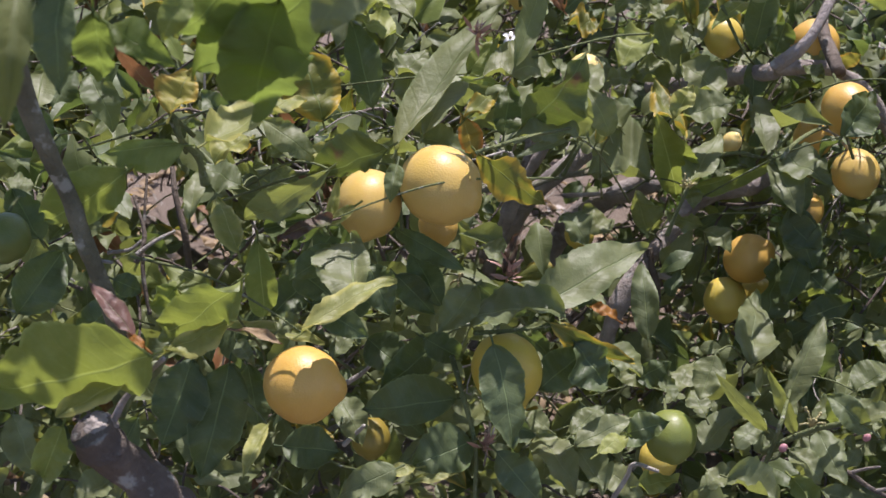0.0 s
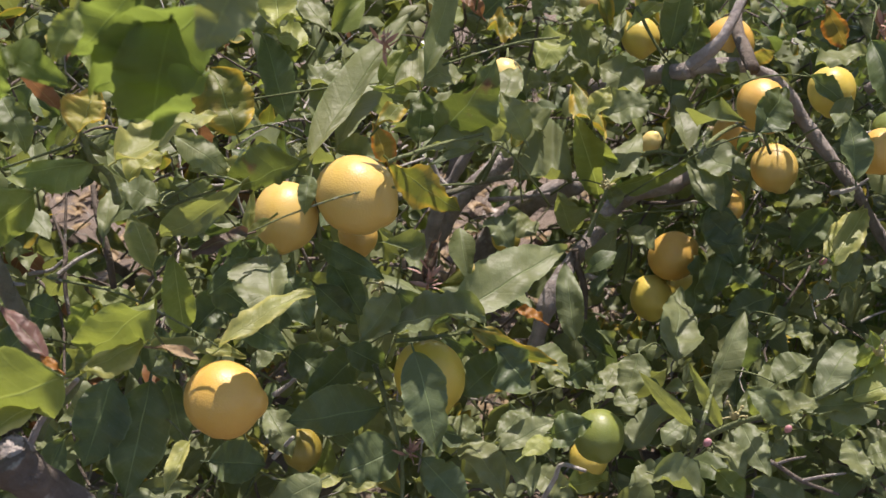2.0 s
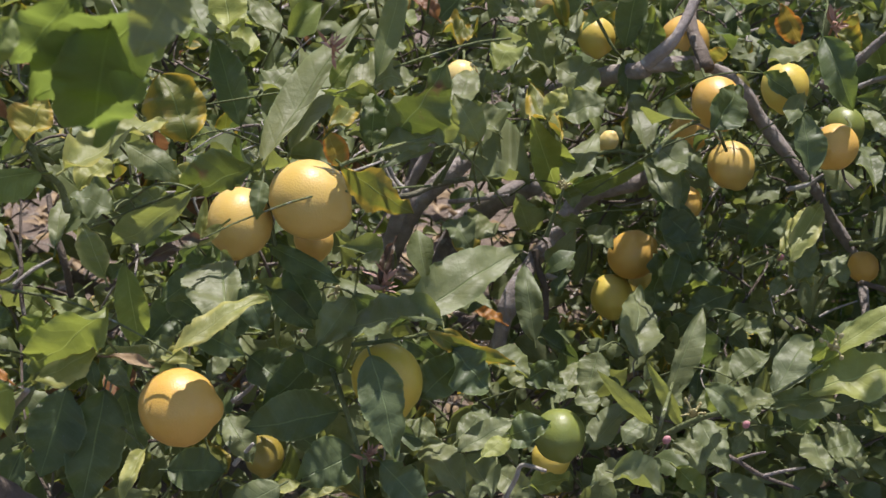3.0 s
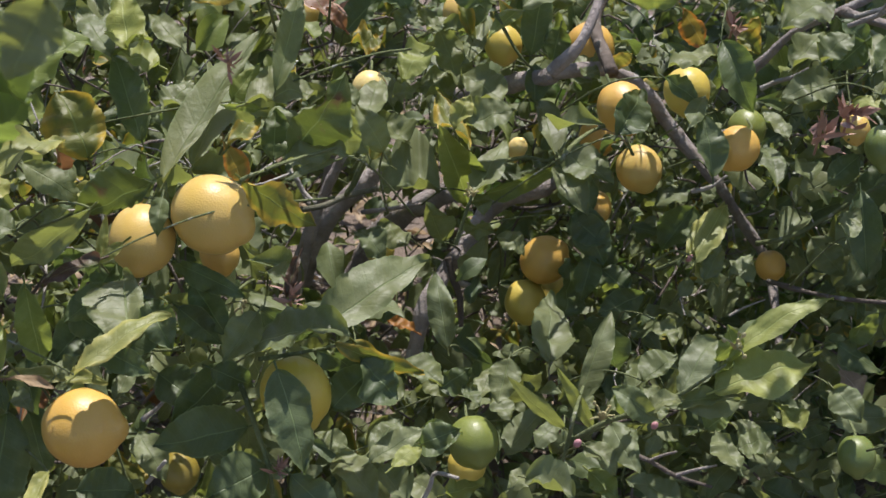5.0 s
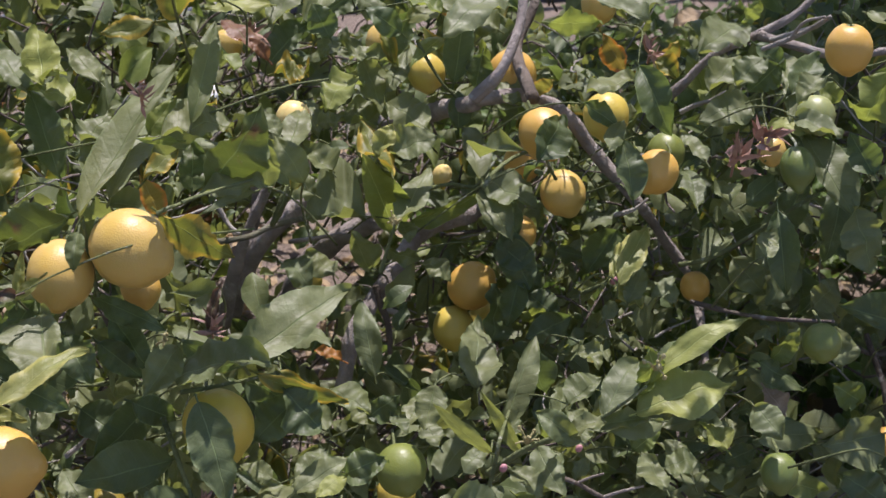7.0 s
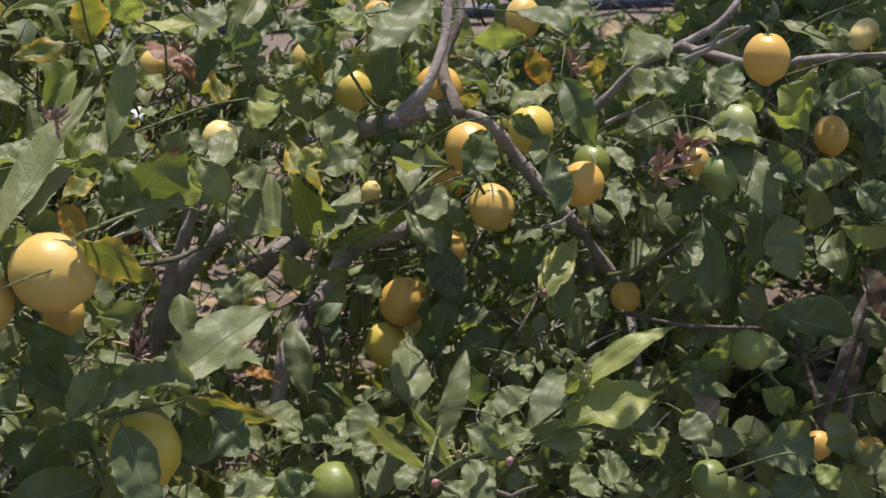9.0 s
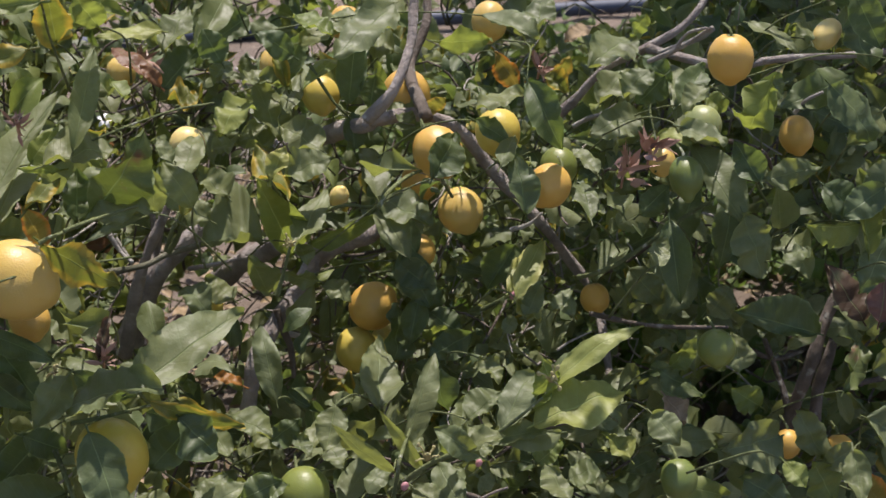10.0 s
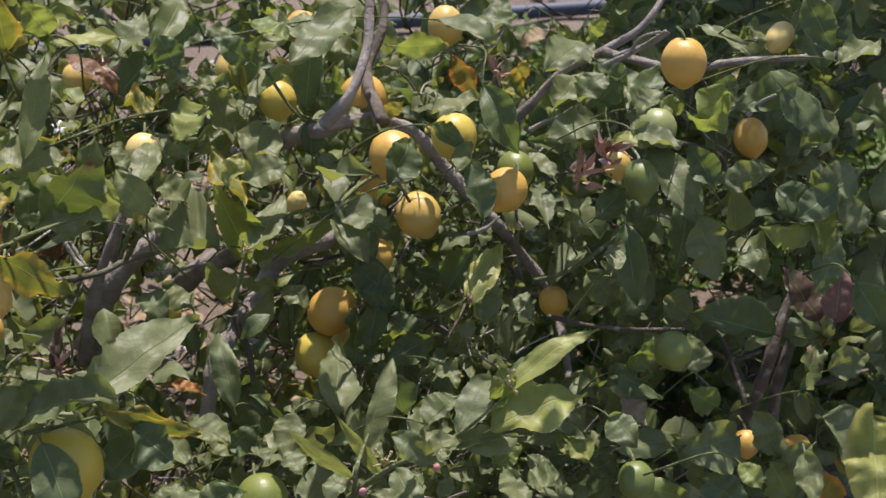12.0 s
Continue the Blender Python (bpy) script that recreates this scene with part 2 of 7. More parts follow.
def soil_material():
    m, nt, p = material("dry_soil")
    pos = nt.nodes.new("ShaderNodeNewGeometry").outputs["Position"]
    n1, n2, n3 = noise_tex(nt, pos, 2.2, 5), noise_tex(nt, pos, 26.0, 6, 0.65), noise_tex(nt, pos, 160.0, 4, 0.7)
    c = ramp(nt, n1, (0.3, (0.19, 0.145, 0.110)), (0.7, (0.29, 0.228, 0.180)))
    c = mix(nt, math_node(nt, "MULTIPLY", n2, 0.6), c, (0.15, 0.115, 0.09))
    c = mix(nt, math_node(nt, "MULTIPLY", n3, 0.4), c, (0.36, 0.30, 0.25))
    nt.links.new(c, p.inputs["Base Color"])
    p.inputs["Roughness"].default_value = 0.95
    p.inputs["Specular IOR Level"].default_value = 0.1
    bump(nt, p, math_node(nt, "ADD", n2, n3), 0.8, 0.03)
    return m


SOIL = soil_material()
STONE = plain("field_stone", (0.30, 0.26, 0.23), (0.46, 0.42, 0.38), 0.9, 40.0, 0.5)


# ---- helpers for meshes ----
def part(name, data, parent=None, label=""):
    ob = new(name, data)
    if parent is not None:
        ob.parent = parent
    return tagged(ob, label=label)


def mesh_of(name, verts, faces, mat, uvs=None, smooth=True):
    me = bpy.data.meshes.new(name)
    me.from_pydata([tuple(v) for v in verts], [], faces)
    me.materials.append(mat)
    if uvs is not None:
        layer = me.uv_layers.new(name="UVMap")
        idx = np.empty(len(me.loops), dtype=np.int32)
        me.loops.foreach_get("vertex_index", idx)
        layer.data.foreach_set("uv", np.asarray(uvs, dtype=np.float32)[idx].ravel())
    if smooth:
        me.polygons.foreach_set("use_smooth", [True] * len(me.polygons))
    me.update()
    return me


def spline(points, n):
    """n points evenly along a smooth line through the given ones."""
    p = [Vector(q) for q in points]
    p = [p[0] * 2 - p[1], *p, p[-1] * 2 - p[-2]]
    out = []
    for i in range(n):
        f = i / (n - 1) * (len(p) - 3)
        k = min(int(f), len(p) - 4)
        t = f - k
        a, b, c, d = p[k:k + 4]
        out.append(0.5 * ((2 * b) + (c - a) * t + (2 * a - 5 * b + 4 * c - d) * t * t + (3 * b - a - 3 * c + d) * t ** 3))
    return out


def tube(points, r0, r1, sides=8, steps=14, rough=0.10, knots=0.0):
    """Vertices and faces of a tapered, slightly uneven branch."""
    line = spline(points, steps)
    verts, faces = [], []
    side = Vector((0.3, 0.2, 1))
    for i, c in enumerate(line):
        d = (line[min(i + 1, steps - 1)] - line[max(i - 1, 0)]).normalized()
        side = (side - d * side.dot(d)).normalized()
        up = d.cross(side)
        r = r0 + (r1 - r0) * i / (steps - 1)
        for k in range(sides):
            a = 2 * math.pi * k / sides
            w = side * math.cos(a) + up * math.sin(a)
            q = c + w * r
            s = 1 + rough * noise.noise(q * 40) + rough * 1.5 * noise.noise(q * 14) + knots * max(0, noise.noise(c * 30))
            verts.append(c + w * r * s)
    for i in range(steps - 1):
        for k in range(sides):
            a, b = i * sides + k, i * sides + (k + 1) % sides
            faces.append((a, b, b + sides, a + sides))
    faces += [tuple(range(sides - 1, -1, -1)), tuple(range((steps - 1) * sides, steps * sides))]
    return verts, faces


def joined(pieces):
    verts, faces = [], []
    for v, f in pieces:
        n = len(verts)
        verts += v
        faces += [tuple(i + n for i in q) for q in f]
    return verts, faces


# ---- ground ----
def build_ground():
    rng = np.random.default_rng(3)
    n = 90
    ax = np.concatenate([np.linspace(-6, 8, n)])
    ay = np.concatenate([np.linspace(-4, 9, n)])
    xs = np.concatenate([[-800, -120, -30], ax, [30, 120, 800]])
    ys = np.concatenate([[-800, -120, -30], ay, [30, 120, 800]])
    verts, faces = [], []
    for y in ys:
        for x in xs:
            near = 1.0 if (abs(x) < 9 and abs(y) < 10) else 0.0
            z = near * (0.05 * noise.noise((x * 0.8, y * 0.8, 0)) + 0.025 * noise.noise((x * 4, y * 4, 3)))
            verts.append((x, y, z))
    w = len(xs)
    for j in range(len(ys) - 1):
        for i in range(w - 1):
            faces.append((j * w + i, j * w + i + 1, (j + 1) * w + i + 1, (j + 1) * w + i))
    g = new("ground", mesh_of("ground", verts, faces, SOIL))
    tagged(g, "dry light brown orchard soil with clods", "ground", kind="structure")
    return g


build_ground()


def build_stones():
    """Loose stones and clods on the soil behind the tree, one mesh."""
    rng = random.Random(5)
    pieces = []
    for _ in range(260):
        c = Vector((rng.uniform(-2.5, 3.5), rng.uniform(1.6, 6.5), 0.01))
        r = rng.uniform(0.008, 0.045)
        bm = bmesh.new()
        bmesh.ops.create_icosphere(bm, subdivisions=1, radius=r)
        seed = Vector((rng.random() * 50, 0, 0))
        vs = [v.co * (1 + 0.5 * noise.noise(v.co * (1.2 / r) * 0.6 + seed)) for v in bm.verts]
        vs = [c + Vector((v.x, v.y, v.z * 0.6)) for v in vs]
        pieces.append((vs, [tuple(v.index for v in f.verts) for f in bm.faces]))
        bm.free()
    v, f = joined(pieces)
    tagged(new("stones", mesh_of("stones", v, f, STONE, smooth=False)), "scattered pale stones and clods on the soil", "stones", kind="stuff")


build_stones()

# ---- irrigation pipe on the ground behind the tree ----
pv, pf = tube([(-3.0, 5.95, 0.04), (0.5, 5.85, 0.045), (1.7, 5.78, 0.045), (2.5, 5.70, 0.05), (5.5, 5.4, 0.05)], 0.034, 0.034, 14, 40, 0.0)
tagged(new("irrigation_pipe", mesh_of("irrigation_pipe", pv, pf, PIPE)), "blue-grey plastic irrigation pipe lying on the soil", "pipe")


# ---- leaves ----
def blade(v, a=0.74, b=1.06):
    """Half width of a lemon leaf along its length, 0 to 1: widest before the middle, drawn out to a point."""
    return v ** a * (1 - v) ** b / ((a / (a + b)) ** a * (b / (a + b)) ** b)


def leaf_mesh(name, base, tip, width, normal, mat, fold=0.18, bend=0.06, curl=0.0, twist=0.0, rows=44, wave=1.2, skew=1.0, sway=0.0):
    """One leaf between two places: folded along the midrib, arched, with a toothed, wavy margin and a short stalk.
    skew: the share of the width on the first side of the midrib, 1 for even halves; sway: how far the midrib bows sideways, in lengths."""
    base, tip, normal = Vector(base), Vector(tip), Vector(normal)
    axis = tip - base
    length = axis.length
    axis.normalize()
    normal = (normal - axis * normal.dot(axis)).normalized()
    side = axis.cross(normal)
    seed = base * 37.0
    cols = (-1.0, -0.88, -0.64, -0.34, 0.0, 0.34, 0.64, 0.88, 1.0)
    verts, uvs, faces = [], [], []
    ph = 6.28 * noise.noise(seed)
    a, b = 0.68 + 0.14 * noise.noise(seed * 1.3), 0.92 + 0.26 * noise.noise(seed * 1.9)
    wavy = 0.10 + 0.10 * noise.noise(seed * 1.7)
    ripple = 7.0 + 5.0 * noise.noise(seed * 2.9)
    recurve = 0.10 + 0.24 * noise.noise(seed * 2.3)
    fold *= 1 + 0.5 * noise.noise(seed * 3.1)
    teeth = 17 + 5 * noise.noise(seed * 0.7)
    for i in range(rows + 1):
        v = i / rows
        half = max(width / 2 * blade(v, a, b), 0.0005)
        bite = [max(0.0, noise.noise((v * 6, ph, 9 + 4 * k)) - 0.42) * 1.0 for k in (0, 1)]
        for u in cols:
            right = u > 0
            x = u * half * (2 - skew if right else skew)
            if abs(u) > 0.9:
                saw = (v * teeth + (0.37 if right else 0) + ph) % 1.0
                x *= 1 + 0.055 * (saw - 0.5) + 0.10 * noise.noise((v * 4.5, ph, 2 if right else 7)) + 0.04 * noise.noise((v * 14, ph, 5))
            x *= 1 - bite[right] * abs(u)
            z = fold * abs(x) + bend * length * 4 * v * (1 - v) - curl * x * x / max(width, 0.01) * 2
            z += wave * width * (wavy * math.sin(v * ripple + ph + (1.9 if right else 0)) * u * u + 0.5 * wavy * math.sin(v * ripple * 2.3 + ph * 2 + (0.8 if right else 0)) * u * abs(u)
                                 + 0.11 * noise.noise((v * 4, u * 1.4, ph)) + 0.09 * noise.noise((v * 9, u * 3, ph)) * abs(u))
            z -= length * recurve * (v ** 3 - v * v * 0.6 - v * 0.4)
            sag = side * x + normal * z
            if twist:
                sag = Matrix.Rotation(twist * (v - 0.5), 3, axis) @ sag
            sag += side * (length * 4 * v * (1 - v) * (sway + 0.025 * noise.noise((ph, 3, 1))))
            verts.append(base + axis * (v * length) + sag)
            uvs.append((u, v))
    w = len(cols)
    for i in range(rows):
        for k in range(w - 1):
            a = i * w + k
            faces.append((a, a + 1, a + w + 1, a + w))
    n = len(verts)
    back = base - axis * 0.009 - normal * 0.003
    for c, r in ((base + axis * 0.004, 0.0010), (back, 0.0012)):
        for k in range(5):
            a = 6.283 * k / 5
            verts.append(c + side * math.cos(a) * r + normal * math.sin(a) * r)
            uvs.append((0.3, 0.1))
    for k in range(5):
        faces.append((n + k, n + (k + 1) % 5, n + 5 + (k + 1) % 5, n + 5 + k))
    return mesh_of(name, verts, faces, LEAF[mat], uvs)


NEAR_V = (0.0, 0.05, 0.12, 0.20, 0.28, 0.36, 0.44, 0.52, 0.60, 0.68, 0.76, 0.84, 0.92, 1.0)
NEAR_U = (-1.0, -0.70, -0.30, 0.0, 0.30, 0.70, 1.0)
FAR_V = (0.0, 0.12, 0.30, 0.50, 0.70, 0.88, 1.0)
FAR_U = (-1.0, -0.5, 0.0, 0.5, 1.0)


def foliage_mesh(name, bases, tips, normals, widths, mat, folds, bends, near=True):
    """Many leaves in one mesh, each with its own outline, waves, twist and curl."""
    vs, us = (NEAR_V, NEAR_U) if near else (FAR_V, FAR_U)
    k = len(bases)
    rs = np.random.default_rng(k)
    phase, wav, twist, curl, recurve = (rs.uniform(0, 6.28, k), rs.uniform(0.03, 0.15, k), rs.normal(0, 0.5, k), rs.normal(0.15, 0.5, k), rs.uniform(-0.10, 0.40, k))
    ripple, sway, skew = rs.uniform(5, 12, k), rs.normal(0, 0.05, k), rs.normal(0, 0.12, k)
    ea, eb = rs.uniform(0.62, 0.92, k), rs.uniform(0.90, 1.40, k)
    axis = tips - bases
    length = np.linalg.norm(axis, axis=1, keepdims=True)
    axis = axis / length
    normals = normals - axis * (normals * axis).sum(1, keepdims=True)
    normals /= np.linalg.norm(normals, axis=1, keepdims=True)
    side = np.cross(axis, normals)
    rows, uv = [], []
    for v in vs:
        shape = blade(v, ea, eb) if 0 < v < 1 else 0.0
        ca, sa = np.cos(twist * (v - 0.4))[:, None], np.sin(twist * (v - 0.4))[:, None]
        sd, nn = side * ca + normals * sa, normals * ca - side * sa
        rise = (bends * 4 * v * (1 - v) - recurve * (v * v * v - 0.7 * v))[:, None] * length
        bow = (sway * 4 * v * (1 - v))[:, None] * length
        for u in us:
            half = np.maximum(widths * 0.5 * shape * (1 + np.sign(u) * skew), 0.0005)
            if abs(u) == 1.0:
                half = half * rs.uniform(0.90, 1.08, k)
            late = 1.7 if u > 0 else 0.0
            z = folds * half * abs(u) - curl * half * u * u + wav * widths * u * u * (np.sin(v * ripple + phase + late) + 0.5 * np.sin(v * ripple * 2.2 + 2 * phase + late))
            rows.append(bases + axis * length * v + sd * (half * u)[:, None] + nn * z[:, None] + normals * rise + side * bow)
            uv.append((u, v))
    m, w = len(rows), len(us)
    verts = np.stack(rows, axis=1).reshape(-1, 3)
    uvs = np.tile(np.array(uv), (k, 1))
    quad = np.array([(r * w + c, r * w + c + 1, r * w + c + w + 1, r * w + c + w) for r in range(len(vs) - 1) for c in range(w - 1)])
    faces = (quad[None] + (np.arange(k) * m)[:, None, None]).reshape(-1, 4)
    return mesh_of(name, verts.tolist(), faces.tolist(), LEAF[mat], uvs)


# narrow gaps in the crown on camera sight lines, each from its outer face to the soil or weeds behind
GAPS = [
    ((-0.33, 1.45, 0.91), (-0.65, 2.97, 0.22), 0.042), ((-0.27, 1.43, 0.86), (-0.50, 2.76, 0.19), 0.035),
    ((0.90, 1.33, 0.85), (1.67, 2.77, 0.08), 0.045), ((0.99, 1.34, 0.72), (1.66, 2.47, 0.01), 0.040),
    ((0.14, 1.61, 0.79), (0.15, 2.60, 0.30), 0.042), ((0.25, 1.61, 0.80), (0.33, 2.60, 0.33), 0.040), ((0.20, 1.62, 0.74), (0.26, 2.45, 0.20), 0.040),
    ((0.59, 1.22, 1.26), (1.72, 4.47, 0.38), 0.036), ((0.61, 1.22, 1.26), (1.78, 4.45, 0.39), 0.036), ((0.63, 1.21, 1.27), (1.85, 4.43, 0.39), 0.036),
    ((0.65, 1.2, 1.27), (1.94, 4.39, 0.4), 0.036), ((0.48, 1.25, 1.25), (1.33, 4.58, 0.34), 0.03),
    ((0.71, 1.06, 0.88), (1.32, 2.31, 0.08), 0.023), ((0.75, 1.06, 0.91), (1.41, 2.3, 0.14), 0.023), ((0.74, 1.04, 0.86), (1.38, 2.26, 0.05), 0.023),
    ((0.79, 1.08, 0.97), (1.49, 2.34, 0.28), 0.023), ((0.74, 1.11, 0.99), (1.39, 2.41, 0.32), 0.023), ((0.81, 1.04, 0.92), (1.53, 2.26, 0.17), 0.023),
    ((0.91, 1.06, 1.08), (1.74, 2.3, 0.5), 0.023), ((0.9, 1.04, 1.04), (1.72, 2.27, 0.42), 0.023), ((0.85, 1, 0.92), (1.63, 2.19, 0.16), 0.023),
    ((0.63, 1.11, 0.9), (1.17, 2.41, 0.14), 0.023), ((0.84, 1.06, 1.01), (1.61, 2.31, 0.35), 0.023), ((0.93, 1.06, 1.11), (1.78, 2.29, 0.56), 0.023),
    ((0.27, 1.43, 1.21), (0.58, 4.7, 0.32), 0.036),
]
GAPS = [(Vector(a), Vector(b) - Vector(a), r) for a, b, r in GAPS]


def in_gap(c):
    for a, along, r in GAPS:
        f = min(1.0, max(0.0, (c - a).dot(along) / along.length_squared))
        if (c - a - along * f).length < r * (1 + f):
            return True
    return False


def grow_shoots(seed, count, place, per=(5, 9), size=(0.050, 0.100), droop=0.25, clear=(), sunny=(), bare=None, tidy=False):
    """Random leafy shoots: twig tubes and leaf arrays. place(rng) gives an origin and a main way, or None."""
    rng = random.Random(seed)
    twigs, leaves = [], []
    made = 0
    tries = 0
    while made < count and tries < count * 12:
        tries += 1
        got = place(rng)
        if got is None:
            continue
        o, way = got
        length = rng.uniform(0.12, 0.30)
        way = (way + Vector((rng.gauss(0, 0.35), rng.gauss(0, 0.35), rng.gauss(0, 0.3)))).normalized()
        mid = o + way * length * 0.5 + Vector((0, 0, rng.uniform(-0.01, 0.03)))
        end = o + way * length + Vector((rng.gauss(0, 0.02), rng.gauss(0, 0.02), rng.uniform(-0.05, 0.03)))
        made += 1
        bow = way.orthogonal().normalized() * rng.gauss(0, 0.03)
        line = (o, o.lerp(mid, 0.5) + bow, mid, mid.lerp(end, 0.5) - bow, end)
        if not (rng.random() < 0.6 and any(in_gap(c) for c in line)) and not any(blocked(c, clear, 0.8) for c in line + tuple(a.lerp(b, 0.5) for a, b in zip(line, line[1:]))):
            if not (tidy and any(blocked(a.lerp(b, f / 4), sunny) for a, b in zip(line, line[1:]) for f in range(4))):
                twigs.append(line)
        n = rng.randint(*per)
        if bare is not None and rng.random() < bare(o):
            n = rng.randint(0, 2)
        turn = rng.uniform(0, 6.28)
        for i in range(n):
            f = (i + 0.6) / n
            p = o.lerp(mid, f * 2) if f < 0.5 else mid.lerp(end, f * 2 - 1)
            turn += 2.4 + rng.gauss(0, 0.3)
            a = way.orthogonal().normalized()
            out = (a * math.cos(turn) + way.cross(a) * math.sin(turn)) * 0.9 + way * 0.55
            out.z -= droop * rng.random()
            out.normalize()
            s = rng.uniform(*size)
            base = p + out * 0.010
            tip = base + out * s
            c = (base + tip) * 0.5
            if in_gap(c) or blocked(c, clear) or blocked(c, sunny):
                continue
            up = Vector((rng.gauss(0, 0.5), rng.gauss(-0.65, 0.5), 0.8))
            leaves.append((base, tip, up, s * rng.uniform(0.46, 0.64), rng.uniform(0.05, 0.80), rng.uniform(-0.08, 0.18)))
    return twigs, leaves


# middle of the camera's path; leaves hiding fruit or limbs from it are dropped
CAMERA_SIDE = (0.06, -0.09, 1.62)


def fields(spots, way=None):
    """Places with their radii and ways out, as arrays: towards the camera, or towards the sun."""
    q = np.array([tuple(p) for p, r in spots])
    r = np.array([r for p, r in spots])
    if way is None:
        w = np.array(CAMERA_SIDE) - q
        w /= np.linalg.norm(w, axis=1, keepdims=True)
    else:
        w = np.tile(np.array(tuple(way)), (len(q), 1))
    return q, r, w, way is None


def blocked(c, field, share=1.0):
    """True where a leaf at c would hang before one of the places, on the camera's line to it or in its sun."""
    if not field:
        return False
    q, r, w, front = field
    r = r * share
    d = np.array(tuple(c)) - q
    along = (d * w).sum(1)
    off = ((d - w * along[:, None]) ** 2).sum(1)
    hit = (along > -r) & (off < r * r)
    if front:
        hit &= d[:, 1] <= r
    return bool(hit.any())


def foliage(name, leaves, mat, parent, label="", near=True):
    cols = list(zip(*leaves))
    arr = [np.array([tuple(v) for v in cols[i]]) for i in range(3)]
    me = foliage_mesh(name, arr[0], arr[1], arr[2], np.array(cols[3]), mat, np.array(cols[4]), np.array(cols[5]), near)
    return tagged(part(name, me, parent, label), kind="stuff")


def twig_mass(name, twigs, parent, mat, r=0.0022):
    v, f = joined([tube(t, r, r * 0.5, 5, 9, 0.05) for t in twigs])
    return tagged(part(name, mesh_of(name, v, f, mat), parent), kind="stuff")


# ---- the lemon tree ----
tree = tagged(new("lemon_tree"), "dense lemon tree with grey limbs, glossy green leaves, ripe fruit", "tree")
tree.location = (0.35, 2.05, 0.0)
TREE_INV = Matrix.Translation((-0.35, -2.05, 0.0))


def grown(name, me, label="", kind=""):
    """A part of the tree, given in world places."""
    ob = part(name, me, tree, label)
    ob.matrix_parent_inverse = TREE_INV
    return tagged(ob, kind=kind)


WOOD = []
SUNNY = []
FRUIT = []


def limb(name, r0, r1, *points, mat=None, sides=10, steps=None, rough=0.16, knots=0.30, label="", lit=False):
    """A branch through the given places; lit: the sun gets through to it."""
    if lit:
        SUNNY.extend((p, 0.030) for p in spline(points, 14)[2:12])
    v, f = tube(points, r0, r1, sides, steps or max(12, 10 * len(points)), rough, knots)
    ob = grown(name, mesh_of(name, v, f, mat or BARK), label)
    WOOD.append((ob, spline(points, 12)))
    return ob


def leaf(mat, base, tip, width, normal, fold=0.18, bend=0.05, lit=None, **more):
    """A leaf on the nearest twig or limb, or on a shoot of its own where none is near; lit: it hangs where the sun gets through."""
    if lit or lit is None and abs(normal[2]) > 0.62 and mat != "dark":
        for f in (0.3, 0.7):
            SUNNY.append((Vector(base).lerp(Vector(tip), f), 0.024))
    ob = grown("leaf", leaf_mesh("leaf", base, tip, width, normal, mat, fold, bend, **more), LEAF_WORDS.get(mat, ""))
    foot = Vector(base)
    gap, wood = min(((min((p - foot).length for p in line), k) for k, (w, line) in enumerate(WOOD)))
    if gap > 0.05 and foot.y < 0.95:
        wood = min(range(len(WOOD)), key=lambda k: (WOOD[k][1][0] - Vector((-0.33, 0.95, 1.27))).length)
    elif gap > 0.05:
        # a thin shoot that carries it, out of the depth of the crown
        rng = random.Random(len(WOOD))
        for spread in range(24):
            back = Vector((rng.gauss(0, 0.025 + 0.004 * spread), rng.uniform(0.04, 0.07), rng.uniform(-0.05, -0.01 + 0.004 * spread)))
            line = [foot + back * 2.2 + Vector((rng.gauss(0, 0.02), 0, -0.03)), foot + back * 1.2, foot + back * 0.45 + Vector((0, 0, 0.004)), foot - Vector((0, -0.004, 0.002))]
            if all((p - c).length > q + 0.006 and not (0 < (p - c).dot(SUN_WAY) < 0.2 and (p - c).cross(SUN_WAY).length < q) for p in spline(line, 10) for c, q in FRUIT):
                break
        limb("twig", 0.0014, 0.0009, *line, mat=BARK_GREEN, sides=6, steps=12, rough=0.08, knots=0.2)
        wood = -1
    ob.parent = WOOD[wood][0]
    ob.matrix_parent_inverse = Matrix.Identity(4)
    return ob


LEAF_WORDS = {
    "fresh": "bright young green leaf", "young": "fresh green leaf in a lighter, sunlit colour", "pale": "pale yellowish green leaf", "yellowed": "green leaf with yellowed blotches",
    "golden": "golden yellow leaf", "rusty": "rust-red withered leaf", "purple": "purplish young leaf",
    "bronze": "bronze-red young leaf", "orange": "orange dying leaf", "litter": "dry tan curled leaf", "turning": "yellow-green leaf turning orange at its edge", "broad": "large soft dark green leaf", "scarred": "green leaf with brown scars",
}

LEMON_WORDS = {
    "yellow": ("ripe yellow lemon hanging among green leaves", "lemon"),
    "deep": ("deep golden yellow ripe lemon in the tree", "lemon"),
    "lime": ("half-ripe greenish yellow lemon in the tree", "lemon"),
    "half": ("half-ripe olive yellow lemon among the leaves", "lemon"),
    "amber": ("half-ripe lemon low among the leaves, coloured as in shade", "lemon"),
    "olive": ("unripe olive green lemon, darkened as in shade", "lemon"),
    "green": ("unripe green lemon among the leaves, darkened as in shade", "lemon"),
    "unripe": ("unripe pale green lemon in the sun", "lemon"),
    "cream": ("pale yellow sunlit lemon among the leaves", "lemon"),
}


